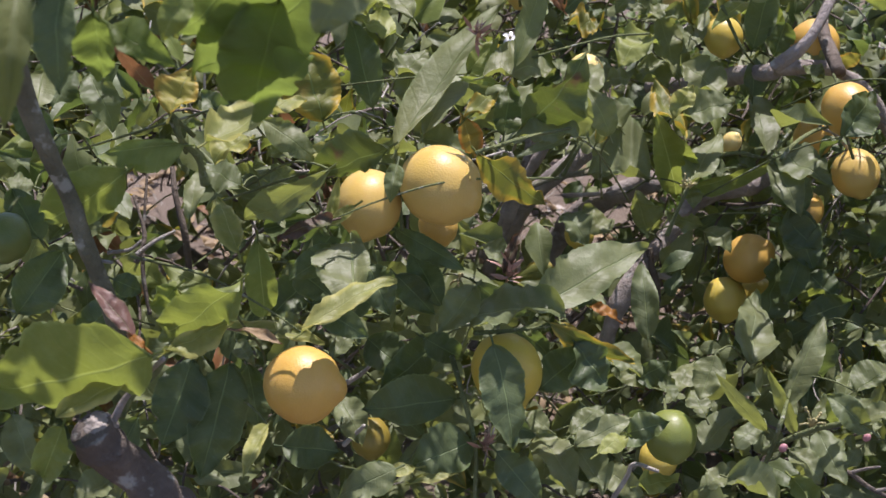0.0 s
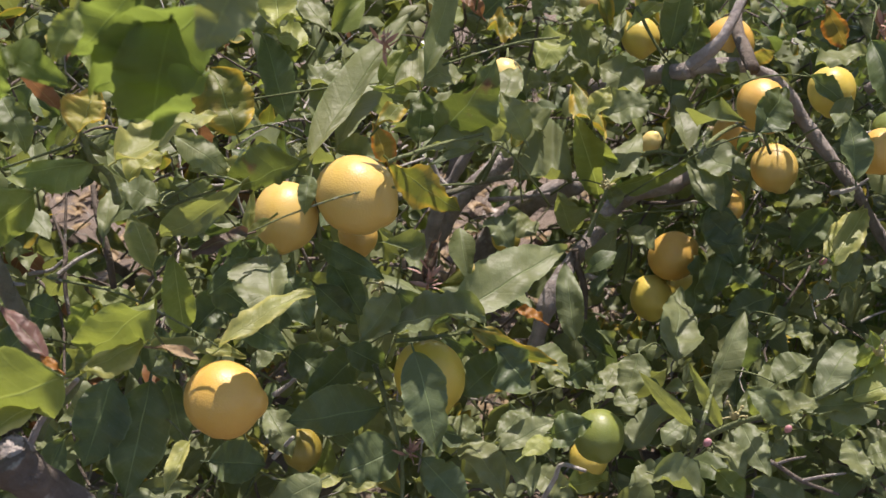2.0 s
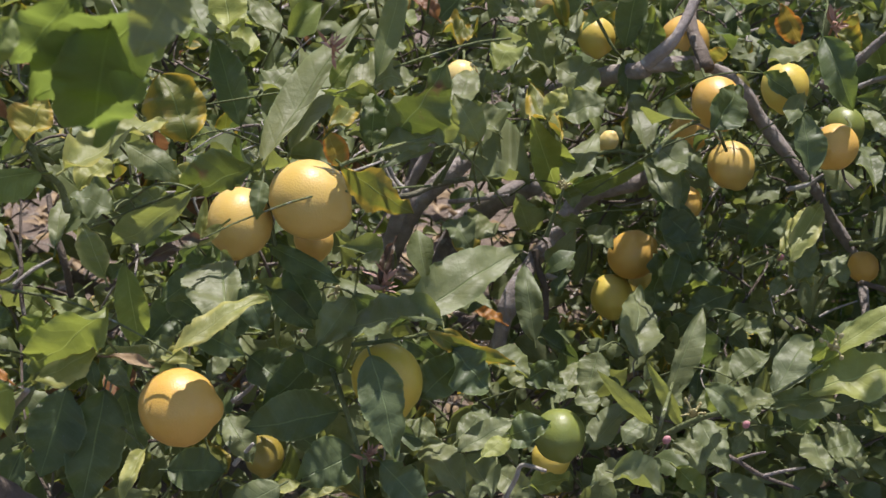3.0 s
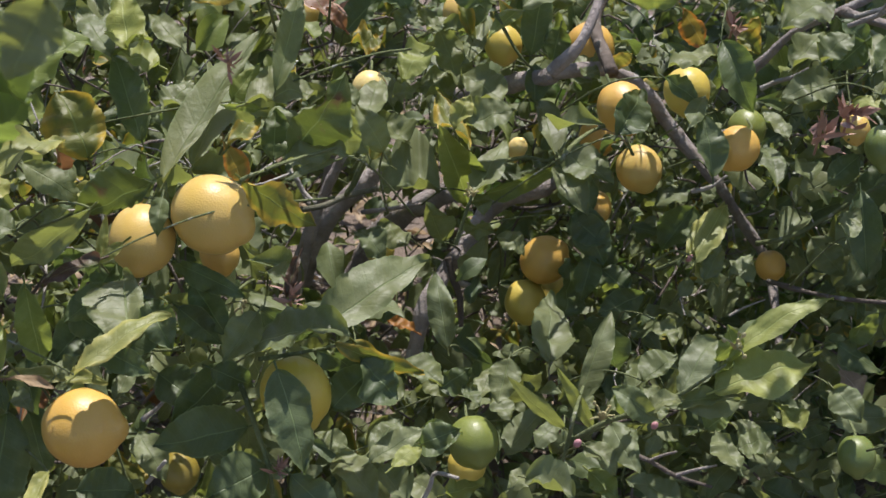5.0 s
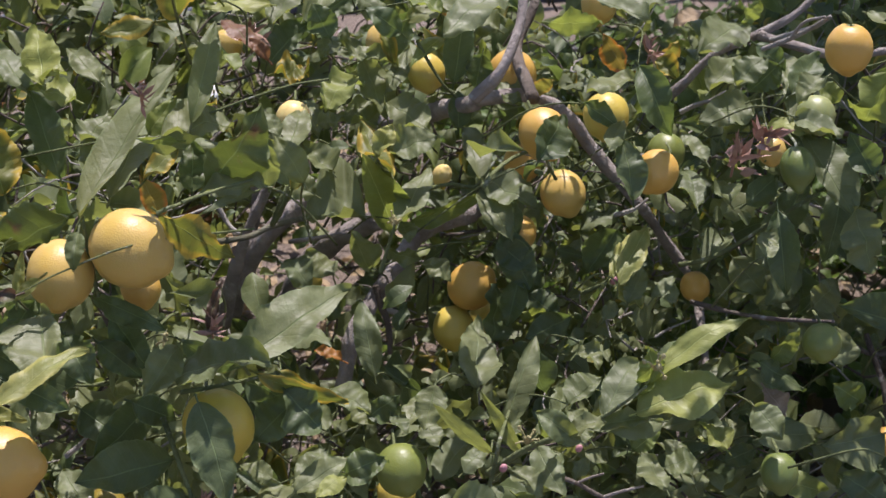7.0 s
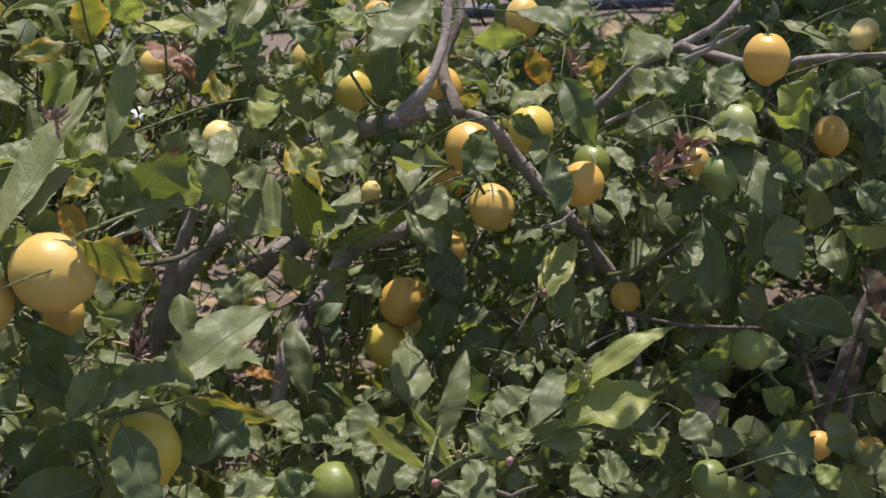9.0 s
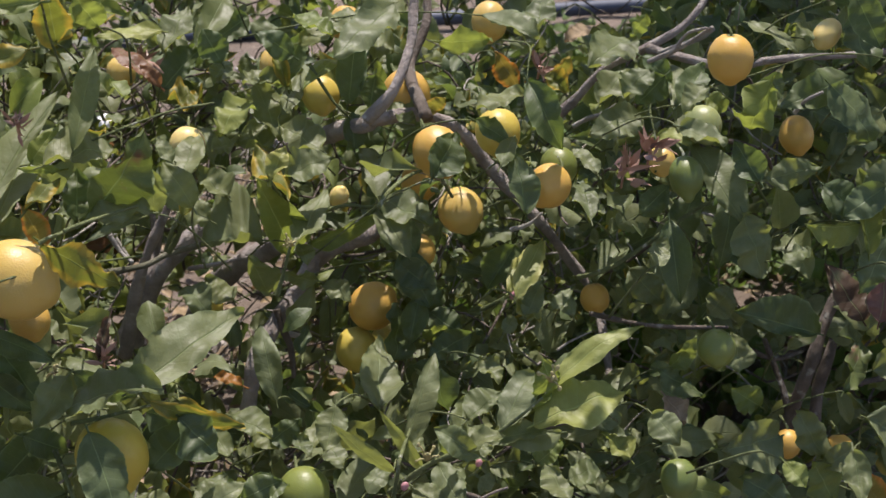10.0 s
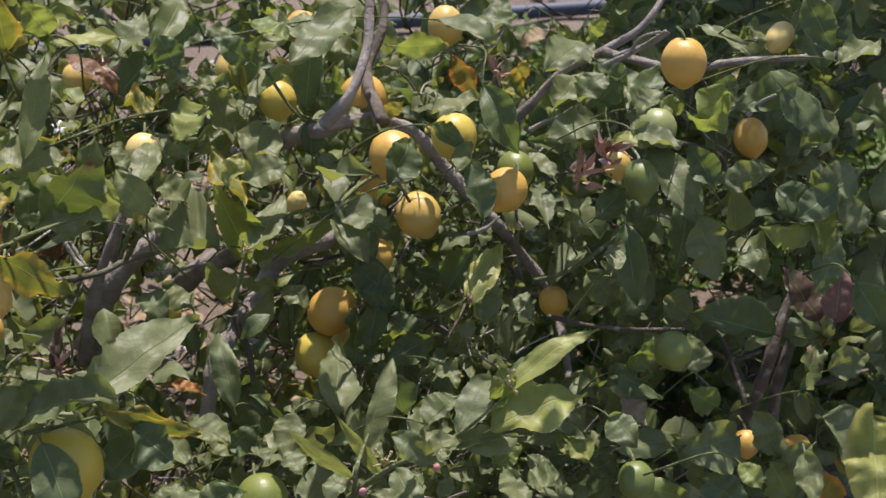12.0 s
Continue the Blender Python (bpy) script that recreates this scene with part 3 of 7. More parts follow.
def lemon_mesh(r, long, nipple, mat, seed):
    """A lemon about its own z axis: calyx dimple above, nipple below."""
    verts, faces = [], []
    rings, sides = 30, 36
    for i in range(rings + 1):
        a = math.pi * i / rings
        z = math.cos(a)
        rad = math.sin(a) ** 0.96
        h = z * long
        if z < -0.80:
            k = (-z - 0.80) / 0.20
            h -= nipple * (k ** 1.5)
            rad *= 1 - 0.28 * k * (1 - k) * 2
        if z > 0.93:
            h -= 0.10 * ((z - 0.93) / 0.07)
        for k in range(sides):
            b = 2 * math.pi * k / sides
            q = Vector((rad * math.cos(b), rad * math.sin(b), h))
            q *= 1 + 0.035 * noise.noise(q * 1.3 + Vector((seed, 0, 0))) + 0.012 * noise.noise(q * 5 + Vector((seed, 0, 0)))
            verts.append(q * r)
    for i in range(rings):
        for k in range(sides):
            a, b = i * sides + k, i * sides + (k + 1) % sides
            faces.append((a, a + sides, b + sides, b))
    return mesh_of("rind", verts, faces, RIND[mat])


fruit_count = [0]
FREE = set()


def lemon(mat, centre, r, way, long=1.06, nipple=0.12, stalk=(0.1, 1.0, 0.05), sunny=True, free=False):
    """A lemon that points its nipple along way, on a short stalk; free: more leaves are cleared between it and the
    camera.
    """
    fruit_count[0] += 1
    centre, way = Vector(centre), Vector(way).normalized()
    FRUIT.append((centre, r * 1.05))
    if sunny:
        SUNNY.append((centre, r * (1.7 if free else 1.05)))
    words, cat = LEMON_WORDS[mat]
    ob = tagged(new("lemon", lemon_mesh(r, long, nipple, mat, fruit_count[0] * 7.3)), words, cat, group="lemons on the tree")
    ob.matrix_world = Matrix.Translation(centre) @ (-way).to_track_quat("Z", "Y").to_matrix().to_4x4()
    if free:
        FREE.add(ob.name)
    top = r * long * 0.90
    # star-shaped calyx
    vs, fs = [Vector((0, 0, top + 0.0022))], []
    for k in range(10):
        a, q = 6.283 * k / 10, (0.0062 if k % 2 else 0.0038)
        vs.append(Vector((math.cos(a) * q, math.sin(a) * q, top + (0.0006 if k % 2 else 0.0016))))
    fs = [(0, 1 + k, 1 + (k + 1) % 10) for k in range(10)]
    part("calyx", mesh_of("calyx", vs, fs, CALYX), ob)
    up = ob.matrix_world.inverted().to_3x3() @ Vector(stalk)
    v, f = tube([(0, 0, top), (0, 0, top + 0.005), Vector((0, 0, top + 0.007)) + up.normalized() * 0.008, Vector((0, 0, top + 0.007)) + up.normalized() * 0.026], 0.0022, 0.0018, 6, 8)
    part("stalk", mesh_of("stalk", v, f, BARK_GREEN), ob)
    return ob


# ---- limbs and twigs ----
limb("branch", 0.0084, 0.0063, (0.454, 1.631, 1.023), (0.49, 1.617, 1.068), (0.521, 1.647, 1.116), (0.534, 1.676, 1.155), (0.545, 1.706, 1.201), mat=BARK, lit=True)
limb("bough", 0.0083, 0.0055, (0.529, 1.596, 1.03), (0.537, 1.723, 1.061), (0.579, 1.782, 1.116), (0.593, 1.848, 1.184), mat=BARK_BROWN)
limb("branch", 0.0034, 0.0022, (0.716, 1.45, 0.777), (0.741, 1.378, 0.796), (0.766, 1.307, 0.82), (0.817, 1.246, 0.842), mat=BARK_BROWN)
limb("branch", 0.0035, 0.0022, (0.702, 1.468, 0.825), (0.73, 1.434, 0.848), (0.761, 1.413, 0.878), (0.805, 1.391, 0.922), (0.849, 1.384, 0.951), mat=BARK_GREEN)
limb("branch", 0.0102, 0.0067, (1.009, 1.417, 0.56), (1.036, 1.409, 0.673), (1.064, 1.428, 0.731), (1.1, 1.439, 0.792), mat=BARK_BROWN)
limb("limb", 0.0079, 0.0076, (-0.332, 0.95, 1.269), (-0.329, 0.964, 1.213), (-0.32, 0.972, 1.17), (-0.311, 0.987, 1.122), (-0.303, 0.991, 1.077), (-0.295, 1.003, 1.029), (-0.281, 1.015, 0.942), mat=BARK_OLIVE)
limb("limb", 0.0137, 0.0236, (-0.286, 0.879, 0.96), (-0.278, 0.888, 0.934), (-0.259, 0.895, 0.902), (-0.234, 0.912, 0.849), (-0.205, 0.957, 0.752), mat=BARK_BROWN, rough=0.45, knots=0.7, sides=16)
limb("branch", 0.0030, 0.0021, (-0.27, 0.894, 0.958), (-0.259, 0.898, 0.978), (-0.24, 0.894, 1.002), (-0.22, 0.879, 1.029), mat=BARK)
limb("branch", 0.0032, 0.0019, (0.206, 1.154, 0.683), (0.218, 1.15, 0.715), (0.225, 1.15, 0.733), (0.247, 1.126, 0.741), mat=TWIG_PALE)
limb("twig", 0.0036, 0.0015, (0.37, 1.168, 0.738), (0.407, 1.14, 0.784), (0.437, 1.114, 0.814), (0.483, 1.095, 0.846), (0.522, 1.081, 0.885), mat=BARK_GREEN)
limb("twig", 0.0026, 0.0017, (0.365, 1.146, 0.723), (0.375, 1.149, 0.765), (0.381, 1.153, 0.792), (0.411, 1.233, 0.776), mat=BARK_GREEN)
limb("twig", 0.0021, 0.0017, (0.063, 1.09, 1.133), (0.076, 1.101, 1.133), (0.101, 1.131, 1.127), (0.132, 1.15, 1.126), mat=BARK_GREEN)
limb("twig", 0.0028, 0.0017, (0.161, 1.434, 0.952), (0.18, 1.43, 0.997), (0.206, 1.478, 1.013), mat=BARK_GREEN)
limb("twig", 0.0028, 0.0017, (0.289, 1.411, 0.884), (0.301, 1.415, 0.919), (0.311, 1.416, 0.949), mat=BARK_GREEN)
limb("twig", 0.0029, 0.0020, (0.022, 1.127, 0.883), (0.036, 1.083, 0.851), (0.046, 1.057, 0.814), (0.045, 1.04, 0.756), mat=BARK_GREEN)
limb("twig", 0.0024, 0.0015, (-0.232, 1.113, 1.112), (-0.237, 1.084, 1.152), (-0.236, 1.071, 1.173), mat=BARK_GREEN)
limb("twig", 0.0021, 0.0016, (0.039, 1.101, 1.119), (0.048, 1.102, 1.123), (0.06, 1.113, 1.122), (0.081, 1.151, 1.114), mat=BARK_GREEN)
limb("twig", 0.0023, 0.0015, (0.043, 1.104, 0.924), (0.079, 1.121, 0.917), (0.14, 1.155, 0.905), mat=BARK_GREEN)
limb("limb", 0.0052, 0.0098, (0.204, 1.746, 0.933), (0.183, 1.734, 0.897), (0.164, 1.73, 0.861), (0.139, 1.731, 0.811), (0.119, 1.737, 0.752), (0.095, 1.763, 0.648), mat=BARK)
limb("twig", 0.0028, 0.0021, (0.098, 1.471, 0.966), (0.109, 1.463, 0.945), (0.121, 1.439, 0.941), mat=TWIG_PALE)
limb("twig", 0.0037, 0.0021, (0.785, 1.451, 1.124), (0.81, 1.423, 1.145), (0.822, 1.4, 1.163), (0.835, 1.377, 1.183), mat=TWIG_PALE)
limb("twig", 0.0025, 0.0014, (0.807, 1.424, 1.142), (0.815, 1.405, 1.169), (0.829, 1.38, 1.182), mat=TWIG_PALE)
limb("twig", 0.0029, 0.0018, (0.938, 1.345, 1.074), (0.941, 1.326, 1.095), (0.954, 1.311, 1.109), mat=TWIG_PALE)
limb("twig", 0.0026, 0.0015, (0.611, 1.476, 0.904), (0.628, 1.454, 0.919), (0.644, 1.445, 0.937), mat=TWIG_PALE)
limb("twig", 0.0029, 0.0019, (0.43, 1.46, 0.964), (0.45, 1.483, 0.976), (0.489, 1.52, 0.981), (0.523, 1.532, 0.977), (0.553, 1.559, 0.926), mat=BARK_GREEN)
limb("twig", 0.0028, 0.0016, (0.392, 1.704, 1.086), (0.405, 1.694, 1.06), (0.421, 1.683, 1.033), (0.442, 1.692, 1.007), mat=BARK_GREEN)
limb("twig", 0.0027, 0.0019, (0.574, 1.496, 0.782), (0.601, 1.477, 0.805), (0.611, 1.462, 0.827), mat=BARK_GREEN)
limb("limb", 0.0100, 0.0064, (0.467, 1.670, 1.008), (0.542, 1.680, 1.006), (0.604, 1.700, 0.967), (0.647, 1.700, 0.909), (0.682, 1.680, 0.865), (0.715, 1.660, 0.825), (0.774, 1.700, 0.742), (0.809, 1.680, 0.685), (0.804, 1.620, 0.641), (0.789, 1.550, 0.603), mat=BARK, lit=True)
limb("bough", 0.0135, 0.0120, (0.353, 1.950, 0.880), (0.408, 1.820, 0.936), (0.438, 1.740, 0.975), (0.469, 1.680, 1.002), mat=BARK, lit=True)
limb("branch", 0.0048, 0.0040, (0.056, 1.620, 0.849), (0.081, 1.620, 0.850), (0.138, 1.640, 0.845), (0.173, 1.650, 0.854), (0.238, 1.680, 0.851), mat=BARK_OLIVE)
limb("twig", 0.0034, 0.0022, (0.172, 1.645, 0.858), (0.185, 1.620, 0.890), (0.198, 1.600, 0.926), mat=BARK_GREEN)
limb("twig", 0.0034, 0.0020, (0.121, 1.660, 0.840), (0.108, 1.680, 0.863), (0.094, 1.700, 0.888), mat=TWIG_PALE)
limb("limb", 0.0128, 0.0104, (0.092, 1.850, 0.624), (0.116, 1.870, 0.669), (0.140, 1.900, 0.711), (0.167, 1.950, 0.764), (0.169, 2.000, 0.832), mat=BARK)
limb("twig", 0.0030, 0.0018, (0.373, 1.600, 0.910), (0.416, 1.600, 0.915), (0.451, 1.600, 0.910), (0.485, 1.620, 0.940), mat=BARK_GREEN)
limb("twig", 0.0026, 0.0016, (0.515, 1.600, 0.953), (0.536, 1.600, 0.944), (0.561, 1.620, 0.919), (0.573, 1.640, 0.899), mat=TWIG_PALE)
limb("twig", 0.0024, 0.0014, (-0.220, 1.090, 1.138), (-0.227, 1.080, 1.152), (-0.234, 1.070, 1.167), mat=BARK_GREEN)
limb("twig", 0.0038, 0.0022, (-0.214, 1.100, 1.086), (-0.217, 1.090, 1.116), (-0.229, 1.080, 1.137), (-0.232, 1.070, 1.163), mat=BARK_GREEN)
limb("twig", 0.0040, 0.0028, (-0.272, 0.930, 0.940), (-0.260, 0.930, 0.963), (-0.240, 0.930, 0.983), (-0.229, 0.930, 1.000), mat=BARK_GREEN)
limb("twig", 0.0022, 0.0014, (-0.030, 1.170, 1.005), (-0.036, 1.190, 1.065), (-0.037, 1.200, 1.081), mat=BARK_GREEN)
limb("branch", 0.0044, 0.0034, (-0.310, 1.500, 0.785), (-0.312, 1.500, 0.834), (-0.324, 1.520, 0.881), (-0.331, 1.550, 0.907), mat=BARK_BROWN)
limb("twig", 0.0026, 0.0016, (-0.344, 1.400, 0.774), (-0.352, 1.420, 0.827), (-0.350, 1.450, 0.890), (-0.349, 1.480, 0.930), mat=BARK_BROWN)
limb("twig", 0.0030, 0.0018, (-0.355, 1.400, 0.845), (-0.346, 1.420, 0.874), (-0.362, 1.450, 0.913), mat=BARK_BROWN)
limb("twig", 0.0028, 0.0018, (-0.354, 1.400, 0.857), (-0.331, 1.410, 0.871), (-0.308, 1.420, 0.880), mat=TWIG_PALE)
limb("twig", 0.0026, 0.0016, (-0.388, 1.400, 0.859), (-0.361, 1.400, 0.864), (-0.346, 1.400, 0.876), mat=TWIG_PALE)
limb("twig", 0.0022, 0.0012, (-0.304, 1.020, 1.048), (-0.292, 1.000, 1.055), (-0.281, 0.990, 1.059), mat=TWIG_PALE)
limb("twig", 0.0030, 0.0020, (-0.098, 1.250, 0.686), (-0.085, 1.240, 0.707), (-0.073, 1.230, 0.727), mat=TWIG_PALE)
limb("twig", 0.0028, 0.0020, (-0.091, 1.220, 0.791), (-0.074, 1.220, 0.804), (-0.066, 1.220, 0.813), mat=TWIG_PALE)
limb("branch", 0.0072, 0.0053, (0.735, 1.720, 0.952), (0.777, 1.700, 0.997), (0.817, 1.680, 1.048), (0.873, 1.670, 1.074), (0.916, 1.660, 1.099), (0.946, 1.660, 1.124), (0.980, 1.680, 1.157), mat=BARK, lit=True)
limb("branch", 0.0066, 0.0045, (0.874, 1.660, 1.077), (0.891, 1.640, 1.074), (0.909, 1.600, 1.075), (0.938, 1.580, 1.069), (0.978, 1.560, 1.071), (1.005, 1.550, 1.077), (1.044, 1.540, 1.081), (1.113, 1.540, 1.077), (1.196, 1.560, 1.070), mat=BARK, lit=True)
limb("twig", 0.0042, 0.0024, (0.874, 1.620, 1.081), (0.886, 1.580, 1.101), (0.901, 1.550, 1.118), (0.912, 1.530, 1.135), mat=TWIG_PALE)
limb("twig", 0.0036, 0.0022, (0.741, 1.600, 0.994), (0.755, 1.580, 1.010), (0.772, 1.570, 1.019), (0.788, 1.560, 1.033), mat=TWIG_PALE)
limb("twig", 0.0034, 0.0024, (0.887, 1.420, 1.095), (0.916, 1.440, 1.094), (0.929, 1.440, 1.081), mat=BARK_BROWN)
limb("twig", 0.0034, 0.0022, (0.998, 1.450, 1.039), (1.013, 1.440, 1.051), (1.023, 1.430, 1.061), mat=TWIG_PALE)
limb("twig", 0.0040, 0.0030, (0.797, 1.450, 1.016), (0.845, 1.450, 1.015), (0.902, 1.450, 1.005), (0.963, 1.470, 0.977), (0.998, 1.500, 0.937), mat=BARK_BROWN)
limb("branch", 0.0030, 0.0022, (0.453, 1.250, 0.673), (0.493, 1.240, 0.661), (0.530, 1.230, 0.639), (0.574, 1.220, 0.624), mat=BARK_BROWN)
limb("twig", 0.0021, 0.0013, (0.530, 1.230, 0.639), (0.551, 1.220, 0.652), (0.574, 1.210, 0.663), mat=BARK)
limb("twig", 0.0018, 0.0012, (0.500, 1.240, 0.658), (0.514, 1.230, 0.671), (0.526, 1.220, 0.681), mat=BARK)
limb("twig", 0.0026, 0.0018, (0.794, 1.660, 0.722), (0.817, 1.620, 0.754), (0.839, 1.580, 0.793), (0.866, 1.540, 0.848), mat=BARK_BROWN)
limb("twig", 0.0020, 0.0012, (0.686, 1.500, 0.699), (0.705, 1.500, 0.710), (0.737, 1.500, 0.721), mat=TWIG_PALE)
limb("twig", 0.0022, 0.0014, (0.628, 1.600, 0.813), (0.634, 1.600, 0.777), (0.634, 1.600, 0.751), mat=TWIG_PALE)
limb("twig", 0.0020, 0.0014, (0.586, 1.520, 0.768), (0.603, 1.500, 0.789), (0.620, 1.490, 0.801), mat=BARK_GREEN)
limb("branch", 0.0090, 0.0060, (1.076, 1.450, 0.544), (1.082, 1.460, 0.591), (1.099, 1.470, 0.630), (1.126, 1.500, 0.658), mat=BARK_BROWN)
limb("branch", 0.0060, 0.0040, (1.033, 1.450, 0.557), (1.031, 1.470, 0.594), (1.026, 1.500, 0.627), (1.020, 1.520, 0.656), mat=BARK_BROWN)
limb("branch", 0.0050, 0.0035, (1.164, 1.500, 0.564), (1.207, 1.500, 0.566), (1.266, 1.500, 0.571), mat=BARK_BROWN)
limb("branch", 0.0050, 0.0032, (1.035, 1.600, 0.595), (1.086, 1.600, 0.569), (1.135, 1.600, 0.576), mat=BARK_BROWN)
limb("limb", 0.0110, 0.0150, (0.254, 1.600, 0.611), (0.266, 1.600, 0.666), (0.282, 1.610, 0.707), (0.306, 1.630, 0.733), (0.335, 1.660, 0.752), (0.362, 1.690, 0.772), (0.384, 1.710, 0.790), (0.412, 1.700, 0.813), (0.446, 1.680, 0.831), (0.492, 1.720, 0.829), mat=BARK, lit=True)
limb("limb", 0.0165, 0.0115, (0.108, 1.840, 0.631), (0.127, 1.820, 0.694), (0.147, 1.800, 0.740), (0.176, 1.790, 0.782), (0.210, 1.790, 0.812), (0.246, 1.800, 0.837), (0.285, 1.820, 0.860), mat=BARK, lit=True)
limb("limb", 0.0200, 0.0140, (0.183, 1.960, 0.519), (0.215, 1.940, 0.612), (0.245, 1.920, 0.668), (0.282, 1.880, 0.718), (0.313, 1.840, 0.752), (0.343, 1.800, 0.786), mat=BARK, lit=True)
limb("branch", 0.0052, 0.0042, (0.311, 1.630, 0.757), (0.315, 1.620, 0.733), (0.324, 1.610, 0.705), (0.325, 1.600, 0.660), mat=BARK_BROWN)
limb("branch", 0.0036, 0.0024, (0.201, 1.760, 0.777), (0.246, 1.740, 0.789), (0.286, 1.720, 0.802), mat=BARK)
limb("twig", 0.0040, 0.0026, (0.325, 1.620, 0.721), (0.342, 1.610, 0.719), (0.352, 1.600, 0.726), mat=TWIG_PALE)



def sawn_knob(c, r):
    """The rough, weathered end of a cut limb."""
    bm = bmesh.new()
    bmesh.ops.create_icosphere(bm, subdivisions=4, radius=r)
    for v in bm.verts:
        n = v.co.normalized()
        cut = 1.0 - 0.25 * max(0.0, n.dot(Vector((-0.75, -0.5, 0.45))))
        v.co = n * r * cut * (1 + 0.16 * noise.noise(n * 2.3) + 0.10 * noise.noise(n * 7) + 0.05 * noise.noise(n * 19)) + Vector(c)
    me = bpy.data.meshes.new("sawn_end")
    bm.to_mesh(me)
    bm.free()
    me.materials.append(BARK)
    me.polygons.foreach_set("use_smooth", [True] * len(me.polygons))
    grown("sawn_end", me, "grey weathered sawn limb end")


sawn_knob((-0.282, 0.886, 0.953), 0.0165)

# ---- fruit ----
lemon("yellow", (0.008, 1.173, 1.054), 0.0396, (0.79, -0.54, -0.29), nipple=.12, free=True)
lemon("yellow", (-0.064, 1.182, 1.028), 0.0338, (-0.2, -0.69, -0.69), free=True)
lemon("deep", (-0.12, 1.007, 0.924), 0.0364, (0.96, -0.26, 0), long=1.0, nipple=.14, free=True)
lemon("half", (0.077, 1.101, 0.883), 0.0361, (0.22, -0.62, -0.75), sunny=False, free=True)
lemon("amber", (-0.071, 1.368, 0.615), 0.0250, (0.01, -0.62, -0.79), sunny=False)
lemon("lime", (0.221, 1.697, 0.745), 0.0214, (0.01, -0.54, -0.84), sunny=False)
lemon("deep", (0.443, 1.592, 0.761), 0.0335, (0.71, -0.22, 0.66), free=True)
lemon("lime", (0.414, 1.58, 0.703), 0.0297, (0, -0.69, -0.73), sunny=False, free=True)
lemon("lime", (0.471, 1.624, 0.683), 0.0273, (0.01, -0.62, -0.79), sunny=False)
lemon("olive", (0.283, 1.243, 0.706), 0.0303, (0.1, -0.85, -0.51), long=1.04, free=True)
lemon("lime", (0.286, 1.31, 0.626), 0.0236, (0, -0.69, -0.73))
lemon("yellow", (0.58, 1.616, 0.88), 0.0321, (0.24, -0.64, -0.73), free=True)
lemon("deep", (0.528, 1.536, 1.002), 0.0329, (0.31, -0.61, -0.73), free=True)
lemon("deep", (0.544, 1.712, 0.892), 0.0274, (0.01, -0.45, -0.89), sunny=False)
lemon("deep", (0.511, 1.586, 0.839), 0.0229, (0.1, -0.62, -0.78), sunny=False)
lemon("lime", (0.415, 1.772, 1.02), 0.0272, (0.01, -0.62, -0.79))
lemon("deep", (0.533, 1.73, 1.023), 0.0344, (0.31, -0.61, -0.73))
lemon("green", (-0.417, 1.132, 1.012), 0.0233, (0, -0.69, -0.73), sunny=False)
lemon("deep", (0.008, 1.254, 0.97), 0.0214, (0.22, -0.62, -0.75))
lemon("lime", (0.592, 1.472, 1.044), 0.0290, (-0.06, -0.5, -0.86))
lemon("deep", (0.642, 1.414, 0.986), 0.0272, (-0.66, -0.36, -0.66), free=True)
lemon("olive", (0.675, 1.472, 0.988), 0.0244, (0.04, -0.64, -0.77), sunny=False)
lemon("deep", (0.837, 1.328, 1.157), 0.0269, (0, -0.1, -0.99), long=1.12, sunny=False, free=True)
lemon("cream", (1.005, 1.401, 1.153), 0.0165, (-0.7, -0.35, -0.62), long=1.35)
lemon("deep", (0.987, 1.422, 1.013), 0.0223, (-0.08, -0.6, -0.8), long=1.2, sunny=False)
lemon("green", (0.786, 1.323, 1.015), 0.0209, (-0.07, -0.54, -0.84), long=1.22, nipple=.35, sunny=False, free=True)
lemon("yellow", (0.791, 1.409, 1.004), 0.0183, (-0.08, -0.6, -0.8))
lemon("unripe", (0.843, 1.404, 1.049), 0.0241, (0.15, -0.65, -0.75))
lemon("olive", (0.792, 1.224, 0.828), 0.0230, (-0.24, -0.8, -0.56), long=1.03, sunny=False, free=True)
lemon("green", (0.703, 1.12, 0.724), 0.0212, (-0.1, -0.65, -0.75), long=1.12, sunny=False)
lemon("deep", (0.76, 1.549, 0.747), 0.0213, (0.03, -0.62, -0.79), sunny=False)
lemon("yellow", (0.652, 1.711, 1.123), 0.0251, (-0.16, -0.48, -0.86), long=1.2)
lemon("yellow", (0.141, 1.965, 1.025), 0.0223, (-0.16, -0.47, -0.87), long=1.12)
lemon("yellow", (0.36, 1.854, 1.047), 0.0205, (-0.16, -0.47, -0.87), long=1.3)
lemon("cream", (0.215, 1.71, 0.987), 0.0247, (-0.18, -0.55, -0.81))
lemon("cream", (0.411, 1.64, 0.913), 0.0135, (0.35, -0.35, 0.87), long=1.25)
lemon("deep", (0.987, 1.369, 0.57), 0.0191, (-0.2, -0.62, -0.76), sunny=False)
lemon("deep", (1.047, 1.333, 0.57), 0.0208, (-0.2, -0.62, -0.76), sunny=False)
lemon("deep", (0.48, 1.901, 1.089), 0.0253, (-0.16, -0.47, -0.87), sunny=False)

